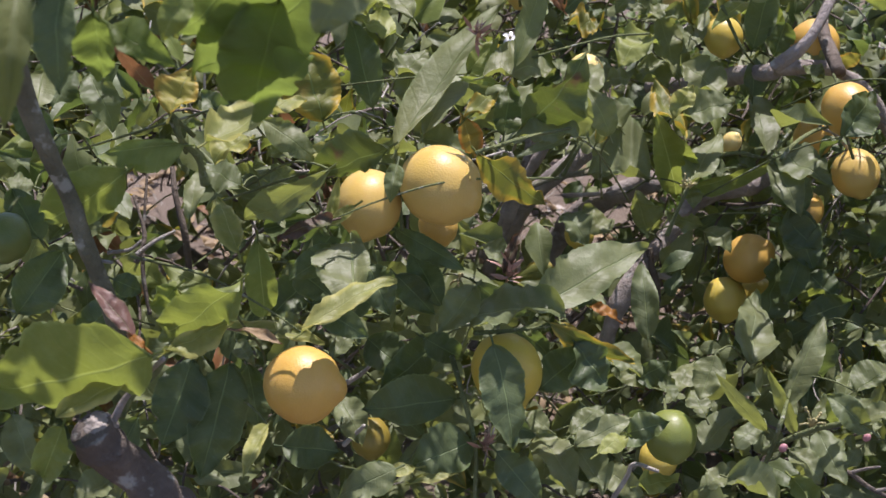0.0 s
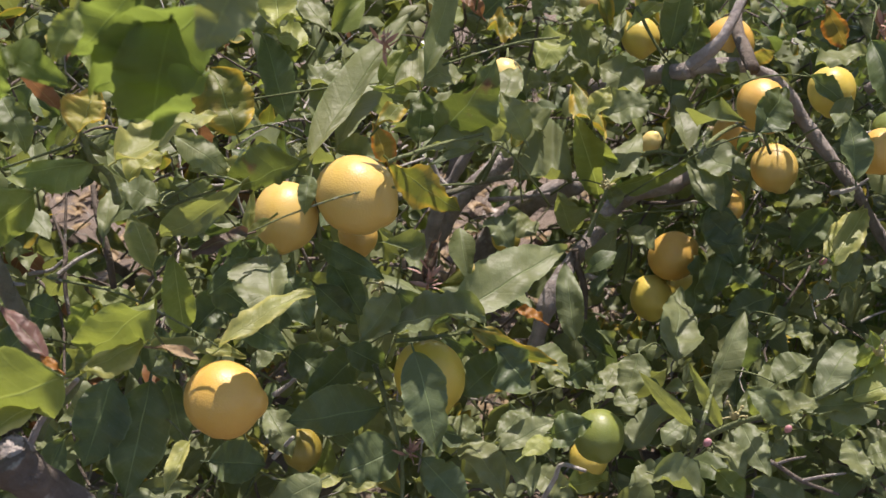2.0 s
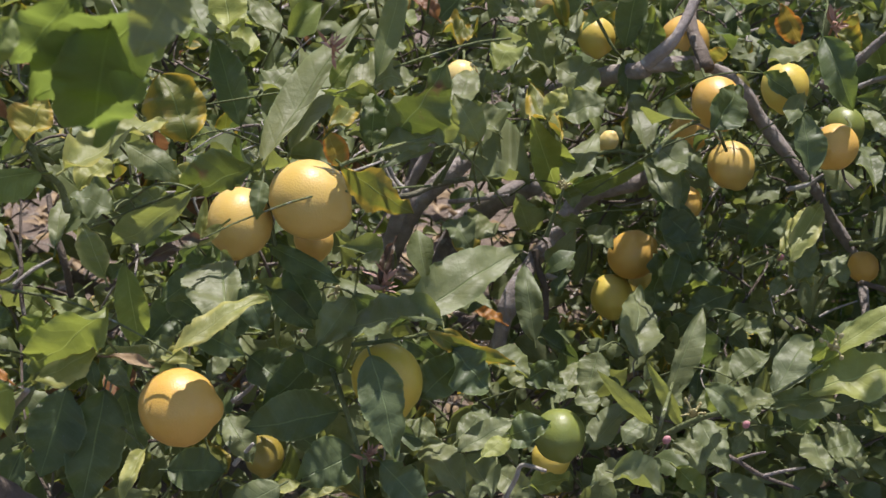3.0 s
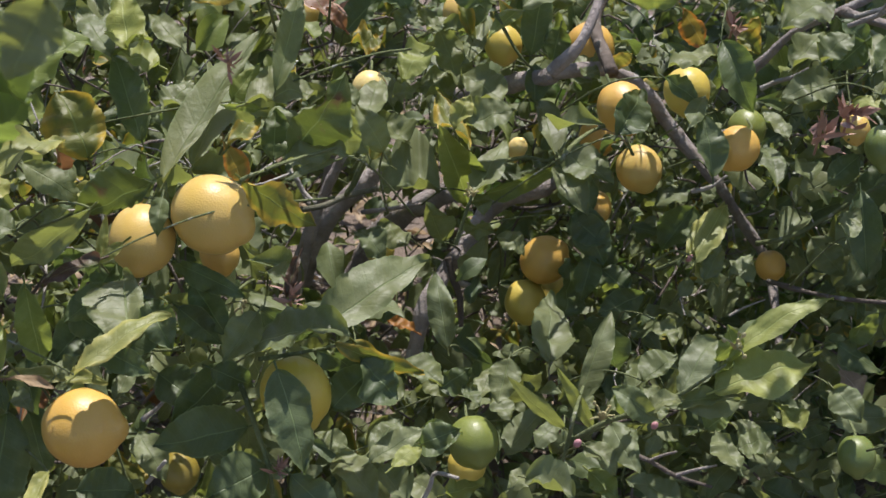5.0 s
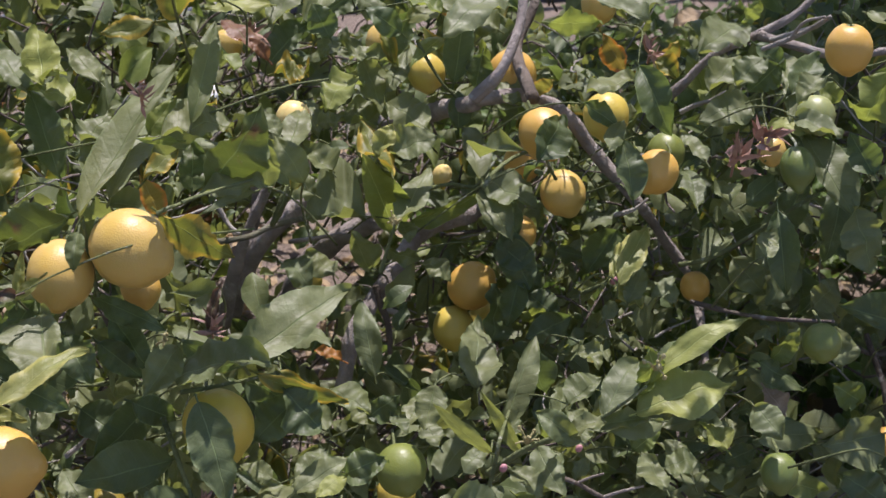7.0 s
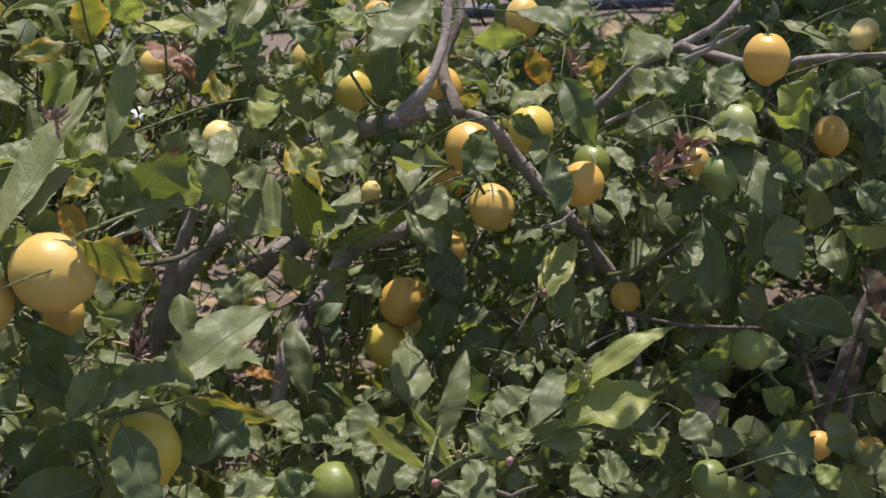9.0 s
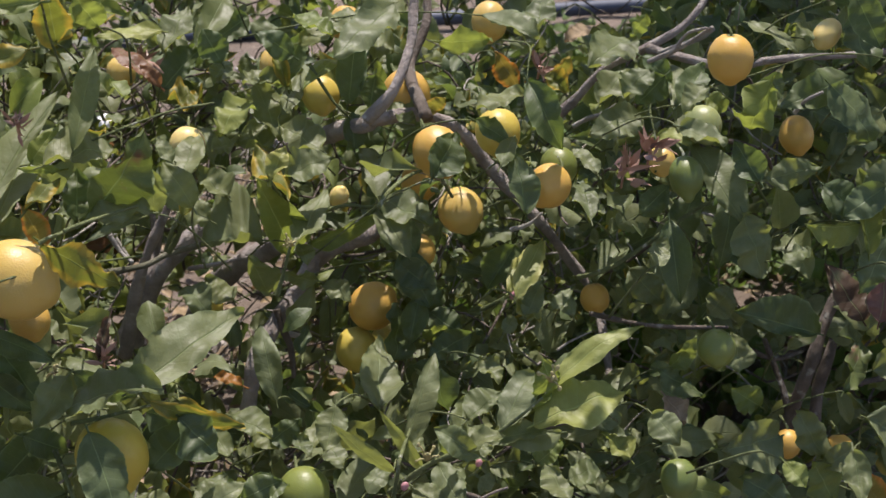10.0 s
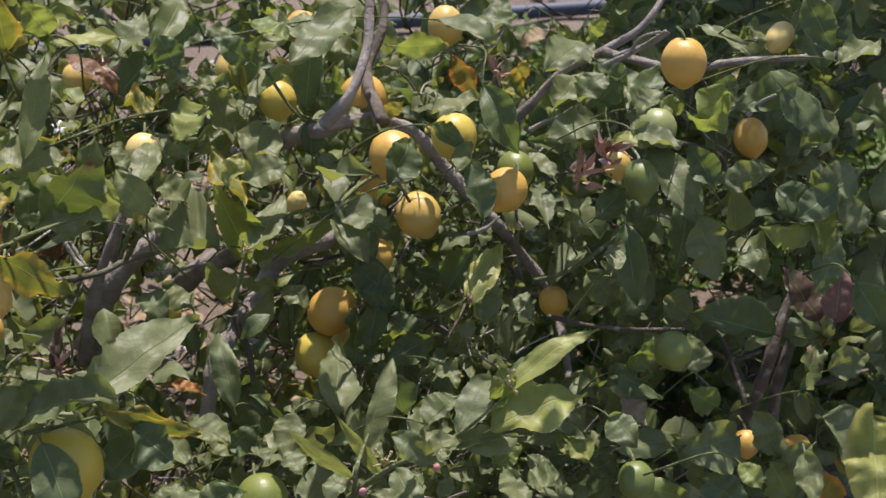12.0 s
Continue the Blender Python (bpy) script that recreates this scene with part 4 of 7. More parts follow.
# ---- leaves of the outer shoots ----
leaf("green", (-0.218, 0.616, 1.417), (-0.229, 0.588, 1.344), 0.019, (0.23, -0.92, 0.32), 0.79, 0.19, curl=-0.56, twist=-0.05)
leaf("green", (-0.047, 0.656, 1.42), (-0.071, 0.643, 1.38), 0.033, (0.01, -0.95, 0.3), 0.37, -0.04, curl=0.18, twist=0.64)
leaf("fresh", (-0.156, 0.737, 1.377), (-0.17, 0.725, 1.349), 0.020, (0.08, -0.94, 0.33), 0.57, 0.14, curl=0.81, twist=0.19)
leaf("green", (-0.164, 1.152, 1.13), (-0.112, 1.142, 1.092), 0.029, (0.19, -0.85, 0.49), 0.29, 0.15, curl=0.41, twist=0.1)
leaf("pale", (-0.175, 1.179, 1.1), (-0.213, 1.151, 1.085), 0.040, (-0.13, -0.33, 0.93), 0.31, 0.14, curl=-0.08, twist=0.26)
leaf("green", (-0.034, 1.103, 1.106), (-0.04, 1.078, 1.078), 0.018, (-0.02, -0.75, 0.66), 0.55, 0.19, curl=-0.04, twist=0.08)
leaf("green", (-0.013, 1.232, 1.081), (0.038, 1.216, 1.067), 0.028, (0.09, -0.47, 0.88), 0.66, 0.09, curl=-0.01, twist=-0.29)
leaf("pale", (-0.1, 1.117, 1.036), (-0.091, 1.137, 1.078), 0.011, (0.01, -0.9, 0.43), 0.5, -0.06, curl=-0.28, twist=0.44)
leaf("pale", (-0.074, 1.099, 1.065), (-0.098, 1.09, 1.049), 0.012, (-0.05, -0.84, 0.54), 0.28, 0.06, curl=0.28, twist=-0.13)
leaf("pale", (-0.2, 1.108, 0.926), (-0.106, 1.103, 0.912), 0.023, (0.11, -0.4, 0.91), 0.65, 0.04, curl=0.56, twist=0.15)
leaf("green", (-0.293, 0.956, 0.851), (-0.324, 0.93, 0.845), 0.033, (0.11, -0.34, 0.93), 0.63, -0.0, curl=0.05, twist=-0.2)
leaf("green", (-0.09, 1.13, 0.937), (-0.061, 1.184, 0.98), 0.043, (-0.05, -0.61, 0.79), 0.27, 0.02, curl=-0.15, twist=-0.34)
leaf("dark", (-0.133, 1.205, 0.926), (-0.168, 1.184, 0.896), 0.040, (-0.01, -0.82, 0.57), 0.36, -0.01, curl=0.17, twist=-0.48)
leaf("dark", (-0.068, 1.222, 0.847), (-0.025, 1.203, 0.815), 0.046, (0.09, -0.81, 0.58), 0.65, 0.01, curl=0.11, twist=-0.02)
leaf("pale", (-0.013, 1.035, 0.81), (-0.048, 1.023, 0.803), 0.016, (-0.04, -0.38, 0.93), 0.22, 0.15, curl=-0.06, twist=-0.08)
leaf("green", (0.039, 1.114, 0.929), (0.134, 1.115, 0.943), 0.066, (-0.15, -0.14, 0.98), 0.6, 0.11, curl=0.25, twist=0.06)
leaf("green", (-0.205, 1.284, 1.001), (-0.254, 1.293, 1.017), 0.037, (0.2, -0.46, 0.87), 0.37, 0.07, curl=0.33, twist=0.54)
leaf("green", (-0.15, 1.291, 0.991), (-0.175, 1.302, 1.02), 0.031, (0.19, -0.86, 0.47), 0.45, 0.08, curl=0.04, twist=-0.14)
leaf("dark", (-0.119, 1.193, 0.966), (-0.096, 1.207, 0.991), 0.028, (0.02, -0.88, 0.48), 0.23, 0.03, curl=-0.0, twist=0.43)
leaf("green", (-0.419, 1.246, 1.016), (-0.45, 1.244, 1.023), 0.026, (0.24, -0.19, 0.95), 0.35, 0.03, curl=0.43, twist=-0.09)
leaf("dark", (-0.351, 1.092, 1.131), (-0.384, 1.095, 1.162), 0.031, (0.31, -0.86, 0.4), 0.55, -0.06, curl=-0.18, twist=-0.11)
leaf("green", (-0.364, 1.313, 1.118), (-0.339, 1.282, 1.063), 0.036, (0.22, -0.8, 0.55), 0.28, 0.2, curl=0.09, twist=-0.5)
leaf("green", (-0.105, 1.281, 0.734), (-0.076, 1.231, 0.698), 0.039, (0.08, -0.56, 0.82), 0.24, 0.1, curl=-0.12, twist=-0.27)
leaf("dark", (-0.154, 1.113, 0.78), (-0.095, 1.113, 0.773), 0.046, (0.08, -0.76, 0.64), 0.25, -0.0, curl=-0.27, twist=-0.28)
leaf("fresh", (-0.096, 1.122, 0.707), (-0.036, 1.148, 0.726), 0.031, (0.01, -0.62, 0.78), 0.36, -0.0, curl=0.43, twist=0.34)
leaf("green", (0.055, 1.274, 0.933), (0.086, 1.255, 0.922), 0.030, (0.1, -0.38, 0.92), 0.28, 0.15, curl=-0.37, twist=0.19)
leaf("green", (0.183, 1.395, 1.017), (0.164, 1.416, 1.069), 0.034, (-0.07, -0.93, 0.36), 0.48, -0.0, curl=0.01, twist=-0.06)
leaf("green", (0.187, 1.597, 1.004), (0.173, 1.622, 1.032), 0.022, (0.04, -0.74, 0.67), 0.33, 0.01, curl=-0.09, twist=-0.14)
leaf("dark", (0.274, 1.731, 1.093), (0.253, 1.746, 1.139), 0.042, (-0.02, -0.95, 0.3), 0.32, -0.05, curl=0.16, twist=-0.06)
leaf("green", (0.227, 1.567, 0.93), (0.185, 1.588, 0.949), 0.040, (0.06, -0.61, 0.79), 0.65, 0.01, curl=0.85, twist=0.27)
leaf("green", (0.256, 1.617, 0.941), (0.222, 1.653, 0.97), 0.046, (0.14, -0.54, 0.83), 0.76, -0.08, curl=-0.07, twist=-0.23)
leaf("green", (0.251, 1.608, 0.792), (0.216, 1.641, 0.815), 0.042, (0.13, -0.47, 0.88), 0.44, 0.0, curl=0.74, twist=0.02)
leaf("green", (0.18, 1.594, 0.822), (0.214, 1.556, 0.795), 0.046, (0.13, -0.49, 0.86), 0.63, 0.19, curl=0.13, twist=0.48)
leaf("green", (0.455, 1.088, 0.82), (0.412, 1.118, 0.845), 0.029, (-0.25, -0.81, 0.54), 0.74, 0.12, curl=0.3, twist=0.56)
leaf("green", (0.441, 1.091, 0.826), (0.485, 1.095, 0.837), 0.023, (-0.22, -0.28, 0.93), 0.54, 0.14, curl=0.11, twist=0.3)
leaf("fresh", (0.397, 1.142, 0.723), (0.423, 1.112, 0.704), 0.029, (-0.16, -0.61, 0.77), 0.33, -0.03, curl=-0.17, twist=-0.45)
leaf("dark", (0.204, 1.166, 0.764), (0.258, 1.164, 0.772), 0.038, (-0.13, -0.71, 0.69), 0.72, 0.18, curl=0.11, twist=-0.59)
leaf("green", (0.163, 1.15, 0.751), (0.188, 1.104, 0.729), 0.038, (0.05, -0.4, 0.91), 0.69, 0.01, curl=-0.22, twist=-0.82)
leaf("green", (0.316, 1.1, 0.753), (0.362, 1.066, 0.745), 0.042, (0.02, -0.21, 0.98), 0.41, 0.03, curl=-0.98, twist=-0.11)
leaf("green", (0.331, 1.274, 0.798), (0.311, 1.236, 0.761), 0.038, (-0.15, -0.64, 0.75), 0.41, -0.06, curl=0.23, twist=-0.47)
leaf("green", (0.679, 1.151, 0.798), (0.699, 1.113, 0.775), 0.039, (-0.3, -0.61, 0.74), 0.27, 0.07, curl=0.33, twist=0.04)
leaf("dark", (0.489, 1.731, 1.055), (0.476, 1.719, 1.01), 0.039, (-0.2, -0.93, 0.31), 0.63, -0.02, curl=0.16, twist=-0.18)
leaf("yellowed", (0.683, 1.552, 1.087), (0.707, 1.531, 1.067), 0.030, (-0.21, -0.8, 0.57), 0.46, 0.17, curl=-0.66, twist=0.15)
leaf("dark", (0.629, 1.464, 1.11), (0.663, 1.424, 1.028), 0.042, (-0.28, -0.9, 0.33), 0.41, 0.2, curl=-0.27, twist=0.31)
leaf("green", (0.825, 1.355, 1.115), (0.786, 1.34, 1.089), 0.035, (-0.43, -0.34, 0.84), 0.72, 0.03, curl=-0.1, twist=0.04)
leaf("dark", (0.801, 1.433, 1.109), (0.765, 1.436, 1.074), 0.040, (-0.46, -0.79, 0.4), 0.25, -0.04, curl=0.1, twist=0.16)
leaf("green", (0.749, 1.436, 1.083), (0.791, 1.447, 1.113), 0.040, (-0.4, -0.5, 0.76), 0.31, 0.15, curl=-0.04, twist=0.31)
leaf("green", (0.764, 1.3, 1.09), (0.806, 1.26, 1.076), 0.037, (-0.01, -0.35, 0.94), 0.4, -0.05, curl=-0.12, twist=-0.29)
leaf("dark", (0.851, 1.259, 1.025), (0.829, 1.288, 1.069), 0.037, (-0.36, -0.85, 0.4), 0.69, -0.03, curl=0.19, twist=-0.33)
leaf("dark", (0.985, 1.315, 1.227), (1.009, 1.281, 1.165), 0.040, (-0.47, -0.84, 0.28), 0.21, 0.01, curl=-0.19, twist=0.23)
leaf("dark", (0.963, 1.303, 0.99), (0.994, 1.271, 0.96), 0.043, (-0.43, -0.79, 0.43), 0.45, 0.12, curl=0.01, twist=0.45)
leaf("dark", (0.9, 1.023, 0.994), (0.917, 0.989, 0.954), 0.036, (-0.42, -0.76, 0.5), 0.64, 0.13, curl=-0.13, twist=-0.06)
leaf("green", (0.713, 0.796, 0.959), (0.703, 0.757, 0.928), 0.025, (-0.33, -0.53, 0.78), 0.66, -0.01, curl=0.64, twist=-0.12)
leaf("pale", (0.706, 0.696, 1.056), (0.679, 0.633, 1.001), 0.050, (-0.37, -0.52, 0.77), 0.8, 0.0, curl=0.38, twist=-0.01, wave=2.6)
leaf("fresh", (0.766, 0.997, 0.812), (0.776, 0.967, 0.797), 0.025, (-0.28, -0.52, 0.81), 0.61, -0.02, curl=0.35, twist=0.15)
leaf("green", (0.792, 1.372, 0.852), (0.794, 1.418, 0.889), 0.036, (-0.19, -0.61, 0.77), 0.29, -0.08, curl=0.03, twist=0.53)
leaf("dark", (0.642, 1.556, 0.844), (0.595, 1.542, 0.787), 0.053, (-0.3, -0.84, 0.45), 0.77, -0.03, curl=-0.17, twist=0.67)
leaf("dark", (0.469, 1.546, 0.848), (0.509, 1.519, 0.811), 0.044, (-0.14, -0.87, 0.47), 0.33, 0.03, curl=0.12, twist=-0.65)
leaf("dark", (0.494, 1.527, 0.797), (0.473, 1.501, 0.74), 0.037, (-0.21, -0.86, 0.46), 0.48, 0.05, curl=-0.3, twist=0.18)
leaf("dark", (0.515, 1.55, 0.761), (0.556, 1.524, 0.732), 0.045, (-0.11, -0.81, 0.57), 0.23, -0.02, curl=0.49, twist=-0.54)
leaf("dark", (0.398, 1.793, 1.106), (0.353, 1.778, 1.035), 0.039, (-0.17, -0.94, 0.3), 0.51, 0.02, curl=0.07, twist=0.27)
leaf("fresh", (0.119, 1.749, 1.184), (0.079, 1.741, 1.157), 0.038, (-0.09, -0.92, 0.38), 0.38, 0.1, curl=-0.39, twist=0.36)
leaf("dark", (0.775, 1.341, 0.952), (0.774, 1.293, 0.857), 0.041, (-0.37, -0.83, 0.42), 0.39, 0.13, curl=-0.41, twist=0.02)
leaf("fresh", (0.072, 1.073, 1.348), (0.012, 1.065, 1.343), 0.018, (0.06, -0.82, 0.56), 0.74, 0.07, curl=0.33, twist=0.23)
leaf("yellowed", (0.056, 1.111, 1.299), (0.007, 1.103, 1.293), 0.022, (0.06, -0.81, 0.58), 0.47, -0.06, curl=0.3, twist=-0.19)
leaf("dark", (0.478, 1.548, 0.861), (0.506, 1.507, 0.79), 0.051, (-0.19, -0.88, 0.44), 0.42, -0.02, curl=0.41, twist=0.29)
leaf("green", (0.368, 1.557, 0.82), (0.401, 1.529, 0.803), 0.037, (0.1, -0.44, 0.89), 0.53, 0.19, curl=0.41, twist=0.08)
leaf("green", (0.386, 1.76, 1.104), (0.467, 1.754, 1.111), 0.039, (-0.1, -0.34, 0.93), 0.48, 0.05, curl=0.02, twist=-0.25)
leaf("pale", (0.302, 1.505, 1.001), (0.326, 1.529, 1.035), 0.028, (-0.15, -0.76, 0.64), 0.3, 0.02, curl=-0.29, twist=0.51, wave=2)
leaf("green", (0.191, 1.287, 1.063), (0.165, 1.306, 1.112), 0.033, (0.06, -0.92, 0.4), 0.35, 0.17, curl=0.34, twist=-0.27)
leaf("yellowed", (0.179, 1.299, 1.05), (0.197, 1.318, 1.077), 0.018, (-0.07, -0.8, 0.59), 0.39, -0.02, curl=-0.57, twist=-0.4)
leaf("green", (0.294, 1.819, 1.068), (0.265, 1.798, 1.044), 0.035, (-0.21, -0.61, 0.76), 0.39, 0.2, curl=0.06, twist=-0.02)
leaf("rusty", (0.191, 1.806, 1.045), (0.166, 1.823, 1.073), 0.021, (0.05, -0.85, 0.52), 0.7, 0.19, curl=0.42, twist=-0.17)
leaf("yellowed", (0.363, 1.738, 1.047), (0.352, 1.766, 1.093), 0.023, (-0.07, -0.87, 0.5), 0.7, 0.12, curl=0.01, twist=0.14)
leaf("green", (0.325, 1.756, 1.058), (0.369, 1.738, 1.042), 0.035, (0.09, -0.53, 0.84), 0.34, 0.12, curl=-0.38, twist=-0.15)
leaf("rusty", (-0.247, 1.067, 1.190), (-0.275, 1.051, 1.236), 0.019, (0.01, -0.94, -0.33), 0.17, 0.02, curl=0.36, twist=0.06, lit=True)
leaf("golden", (-0.230, 1.042, 1.178), (-0.215, 1.076, 1.207), 0.037, (0.09, -0.66, 0.74), 0.23, -0.00, curl=-0.05, twist=0.22, skew=1.16, wave=1.5, lit=True)
leaf("pale", (-0.205, 1.064, 1.143), (-0.121, 1.149, 1.153), 0.048, (0.09, -0.20, 0.98), 0.39, 0.00, curl=0.05, twist=-0.29, skew=1.20, wave=1.6, lit=True)
leaf("fresh", (-0.221, 1.043, 1.148), (-0.299, 1.050, 1.135), 0.029, (-0.18, -0.77, 0.61), 0.18, 0.05, curl=0.24, twist=-0.29, skew=1.50, lit=True)
leaf("fresh", (-0.265, 1.006, 1.138), (-0.349, 1.036, 1.079), 0.053, (-0.11, -0.94, -0.31), 0.43, 0.08, curl=0.17, twist=0.01, skew=0.77, lit=True)
leaf("dark", (-0.243, 0.781, 1.366), (-0.244, 0.753, 1.302), 0.030, (-0.16, -0.90, 0.40), 0.40, 0.04, curl=0.11, twist=-0.16, lit=False)
leaf("broad", (-0.232, 0.811, 1.339), (-0.233, 0.824, 1.288), 0.031, (-0.15, -0.96, -0.23), 0.39, -0.02, curl=-0.08, twist=0.13, lit=True)
leaf("broad", (-0.075, 0.776, 1.375), (-0.165, 0.812, 1.301), 0.062, (-0.10, -0.93, -0.35), 0.25, 0.09, curl=-0.00, twist=-0.04, skew=0.93, lit=True)
leaf("broad", (-0.104, 0.772, 1.361), (-0.127, 0.804, 1.278), 0.059, (-0.11, -0.94, -0.33), 0.26, 0.06, curl=0.06, twist=-0.11, lit=True)
leaf("broad", (-0.217, 0.790, 1.337), (-0.172, 0.763, 1.319), 0.024, (-0.33, -0.84, 0.43), 0.22, 0.06, curl=0.21, twist=0.04, skew=1.26, lit=False)
leaf("broad", (-0.126, 0.787, 1.377), (-0.175, 0.799, 1.327), 0.037, (0.01, -0.96, -0.26), 0.16, 0.06, curl=0.35, twist=0.18, lit=True)
leaf("yellowed", (-0.112, 1.228, 1.100), (-0.139, 1.263, 1.160), 0.067, (0.26, -0.78, 0.57), 0.24, 0.09, curl=0.29, twist=-0.01, lit=True)
leaf("dark", (-0.063, 1.277, 1.097), (-0.087, 1.342, 1.172), 0.041, (-0.39, -0.75, 0.53), 0.24, 0.00, curl=0.12, twist=-0.23, skew=0.81, lit=True)
leaf("young", (-0.039, 1.312, 1.167), (-0.092, 1.334, 1.180), 0.032, (0.11, -0.31, 0.95), 0.15, -0.02, curl=-0.02, twist=-0.04, skew=0.71, lit=True)
leaf("young", (-0.085, 1.335, 1.197), (-0.045, 1.323, 1.190), 0.030, (0.04, -0.45, 0.89), 0.44, 0.03, curl=0.00, twist=0.08, lit=True)
leaf("green", (-0.036, 1.164, 1.095), (0.077, 1.306, 1.205), 0.035, (0.05, -0.35, 0.93), 0.19, -0.02, curl=0.15, twist=0.24, skew=1.50, sway=-0.02, lit=True)
leaf("green", (-0.009, 1.198, 1.098), (0.038, 1.320, 1.142), 0.036, (0.00, -0.10, 0.99), 0.38, 0.03, curl=0.39, twist=0.15, skew=0.87, lit=True)
leaf("green", (-0.031, 1.244, 1.107), (-0.019, 1.322, 1.141), 0.036, (-0.13, -0.38, 0.92), 0.28, 0.01, curl=0.34, twist=0.03, skew=0.75, lit=True)
leaf("fresh", (0.034, 1.230, 1.152), (0.066, 1.256, 1.182), 0.024, (0.09, -0.80, 0.60), 0.22, 0.00, curl=0.02, twist=0.03, skew=0.86, lit=True)
leaf("green", (0.048, 1.186, 1.164), (0.119, 1.200, 1.164), 0.048, (0.06, -0.35, 0.93), 0.32, 0.09, curl=0.10, twist=0.13, skew=1.42, lit=True)
leaf("fresh", (0.063, 1.198, 1.153), (0.024, 1.188, 1.163), 0.011, (0.20, -0.95, -0.23), 0.30, -0.01, curl=0.01, twist=-0.29, skew=0.71, lit=True)
leaf("scarred", (0.083, 1.185, 1.104), (0.147, 1.183, 1.191), 0.059, (0.24, -0.95, -0.19), 0.35, 0.07, curl=0.22, twist=-0.07, skew=0.72, lit=True)
leaf("green", (0.143, 1.174, 1.108), (0.079, 1.164, 1.109), 0.033, (0.09, -0.48, 0.87), 0.23, 0.08, curl=0.38, twist=-0.23, skew=0.56, lit=True)
leaf("green", (0.134, 1.185, 1.099), (0.076, 1.145, 1.095), 0.010, (0.39, -0.65, 0.66), 0.16, 0.08, curl=-0.04, twist=-0.06, skew=0.80, lit=True)
leaf("turning", (0.039, 1.157, 1.096), (0.026, 1.142, 1.143), 0.025, (0.25, -0.94, -0.23), 0.34, 0.04, curl=0.27, twist=0.04, skew=0.81, lit=True)
leaf("yellowed", (0.029, 1.138, 1.138), (0.063, 1.180, 1.150), 0.018, (0.10, -0.34, 0.93), 0.15, 0.08, curl=-0.04, twist=0.01, skew=0.88, wave=2, lit=True)
leaf("dark", (0.072, 1.207, 1.095), (0.078, 1.232, 1.141), 0.033, (0.10, -0.88, 0.47), 0.41, 0.00, curl=0.24, twist=-0.16, skew=0.87, lit=False)
leaf("green", (0.150, 1.234, 1.082), (0.147, 1.212, 1.152), 0.029, (-0.21, -0.93, -0.31), 0.31, -0.02, curl=-0.08, twist=-0.20, lit=True)
leaf("yellowed", (0.041, 1.103, 1.118), (0.107, 1.103, 1.066), 0.041, (-0.17, -0.97, -0.20), 0.19, 0.02, curl=0.28, twist=-0.19, skew=0.86, lit=True)
leaf("scarred", (-0.042, 1.124, 1.115), (-0.121, 1.133, 1.082), 0.045, (-0.03, -0.98, -0.21), 0.18, 0.04, curl=0.09, twist=-0.29, skew=0.52, lit=True)
leaf("pale", (-0.089, 1.128, 1.092), (-0.118, 1.147, 1.102), 0.029, (0.04, -0.43, 0.90), 0.44, -0.01, curl=-0.04, twist=0.21, skew=0.89, wave=1.4, lit=True)
leaf("green", (-0.095, 1.070, 1.115), (-0.182, 1.118, 1.041), 0.036, (-0.23, -0.92, -0.32), 0.41, 0.07, curl=-0.07, twist=-0.02, skew=0.64, lit=True)
leaf("bronze", (-0.094, 1.077, 1.061), (-0.143, 1.049, 1.052), 0.020, (0.09, -0.43, 0.90), 0.28, 0.07, curl=-0.02, twist=0.32, skew=1.08, wave=1.6, lit=True)
leaf("pale", (-0.179, 1.046, 1.042), (-0.205, 1.106, 1.069), 0.028, (0.07, -0.39, 0.92), 0.25, 0.04, curl=0.35, twist=0.17, skew=1.09, wave=1.5, lit=True)
leaf("green", (-0.231, 1.099, 1.049), (-0.226, 1.159, 1.076), 0.019, (-0.00, -0.40, 0.92), 0.30, 0.06, curl=0.14, twist=0.21, lit=True)
leaf("fresh", (-0.164, 1.074, 1.041), (-0.165, 1.099, 0.943), 0.031, (0.13, -0.96, -0.25), 0.38, 0.09, curl=0.21, twist=-0.14, skew=0.94, lit=True)
leaf("fresh", (-0.167, 0.971, 1.053), (-0.246, 1.002, 0.983), 0.051, (-0.10, -0.94, -0.31), 0.29, 0.08, curl=0.05, twist=0.37, skew=0.86, lit=True)
leaf("fresh", (-0.227, 0.993, 1.033), (-0.253, 0.994, 1.014), 0.029, (0.19, -0.93, -0.31), 0.19, 0.06, curl=0.08, twist=-0.13, lit=True)
leaf("pale", (-0.233, 0.947, 0.993), (-0.177, 0.976, 1.008), 0.026, (-0.05, -0.40, 0.92), 0.39, -0.00, curl=0.35, twist=0.05, skew=0.59, wave=1.4, lit=True)
leaf("fresh", (-0.222, 0.849, 1.050), (-0.368, 0.891, 0.992), 0.097, (-0.17, -0.92, -0.36), 0.18, 0.02, curl=0.37, twist=0.20, skew=0.88, wave=.7, lit=True)
leaf("pale", (-0.234, 0.887, 1.022), (-0.295, 0.821, 1.010), 0.028, (0.12, -0.29, 0.95), 0.16, -0.02, curl=0.37, twist=0.13, skew=0.64, lit=True)
leaf("purple", (-0.247, 0.900, 1.037), (-0.291, 0.943, 1.065), 0.018, (0.14, -0.45, 0.88), 0.20, 0.04, curl=0.15, twist=-0.42, skew=0.88, lit=True)
leaf("orange", (-0.235, 0.885, 1.035), (-0.254, 0.905, 1.037), 0.009, (-0.34, -0.42, 0.84), 0.19, 0.05, curl=0.24, twist=-0.47, lit=True)
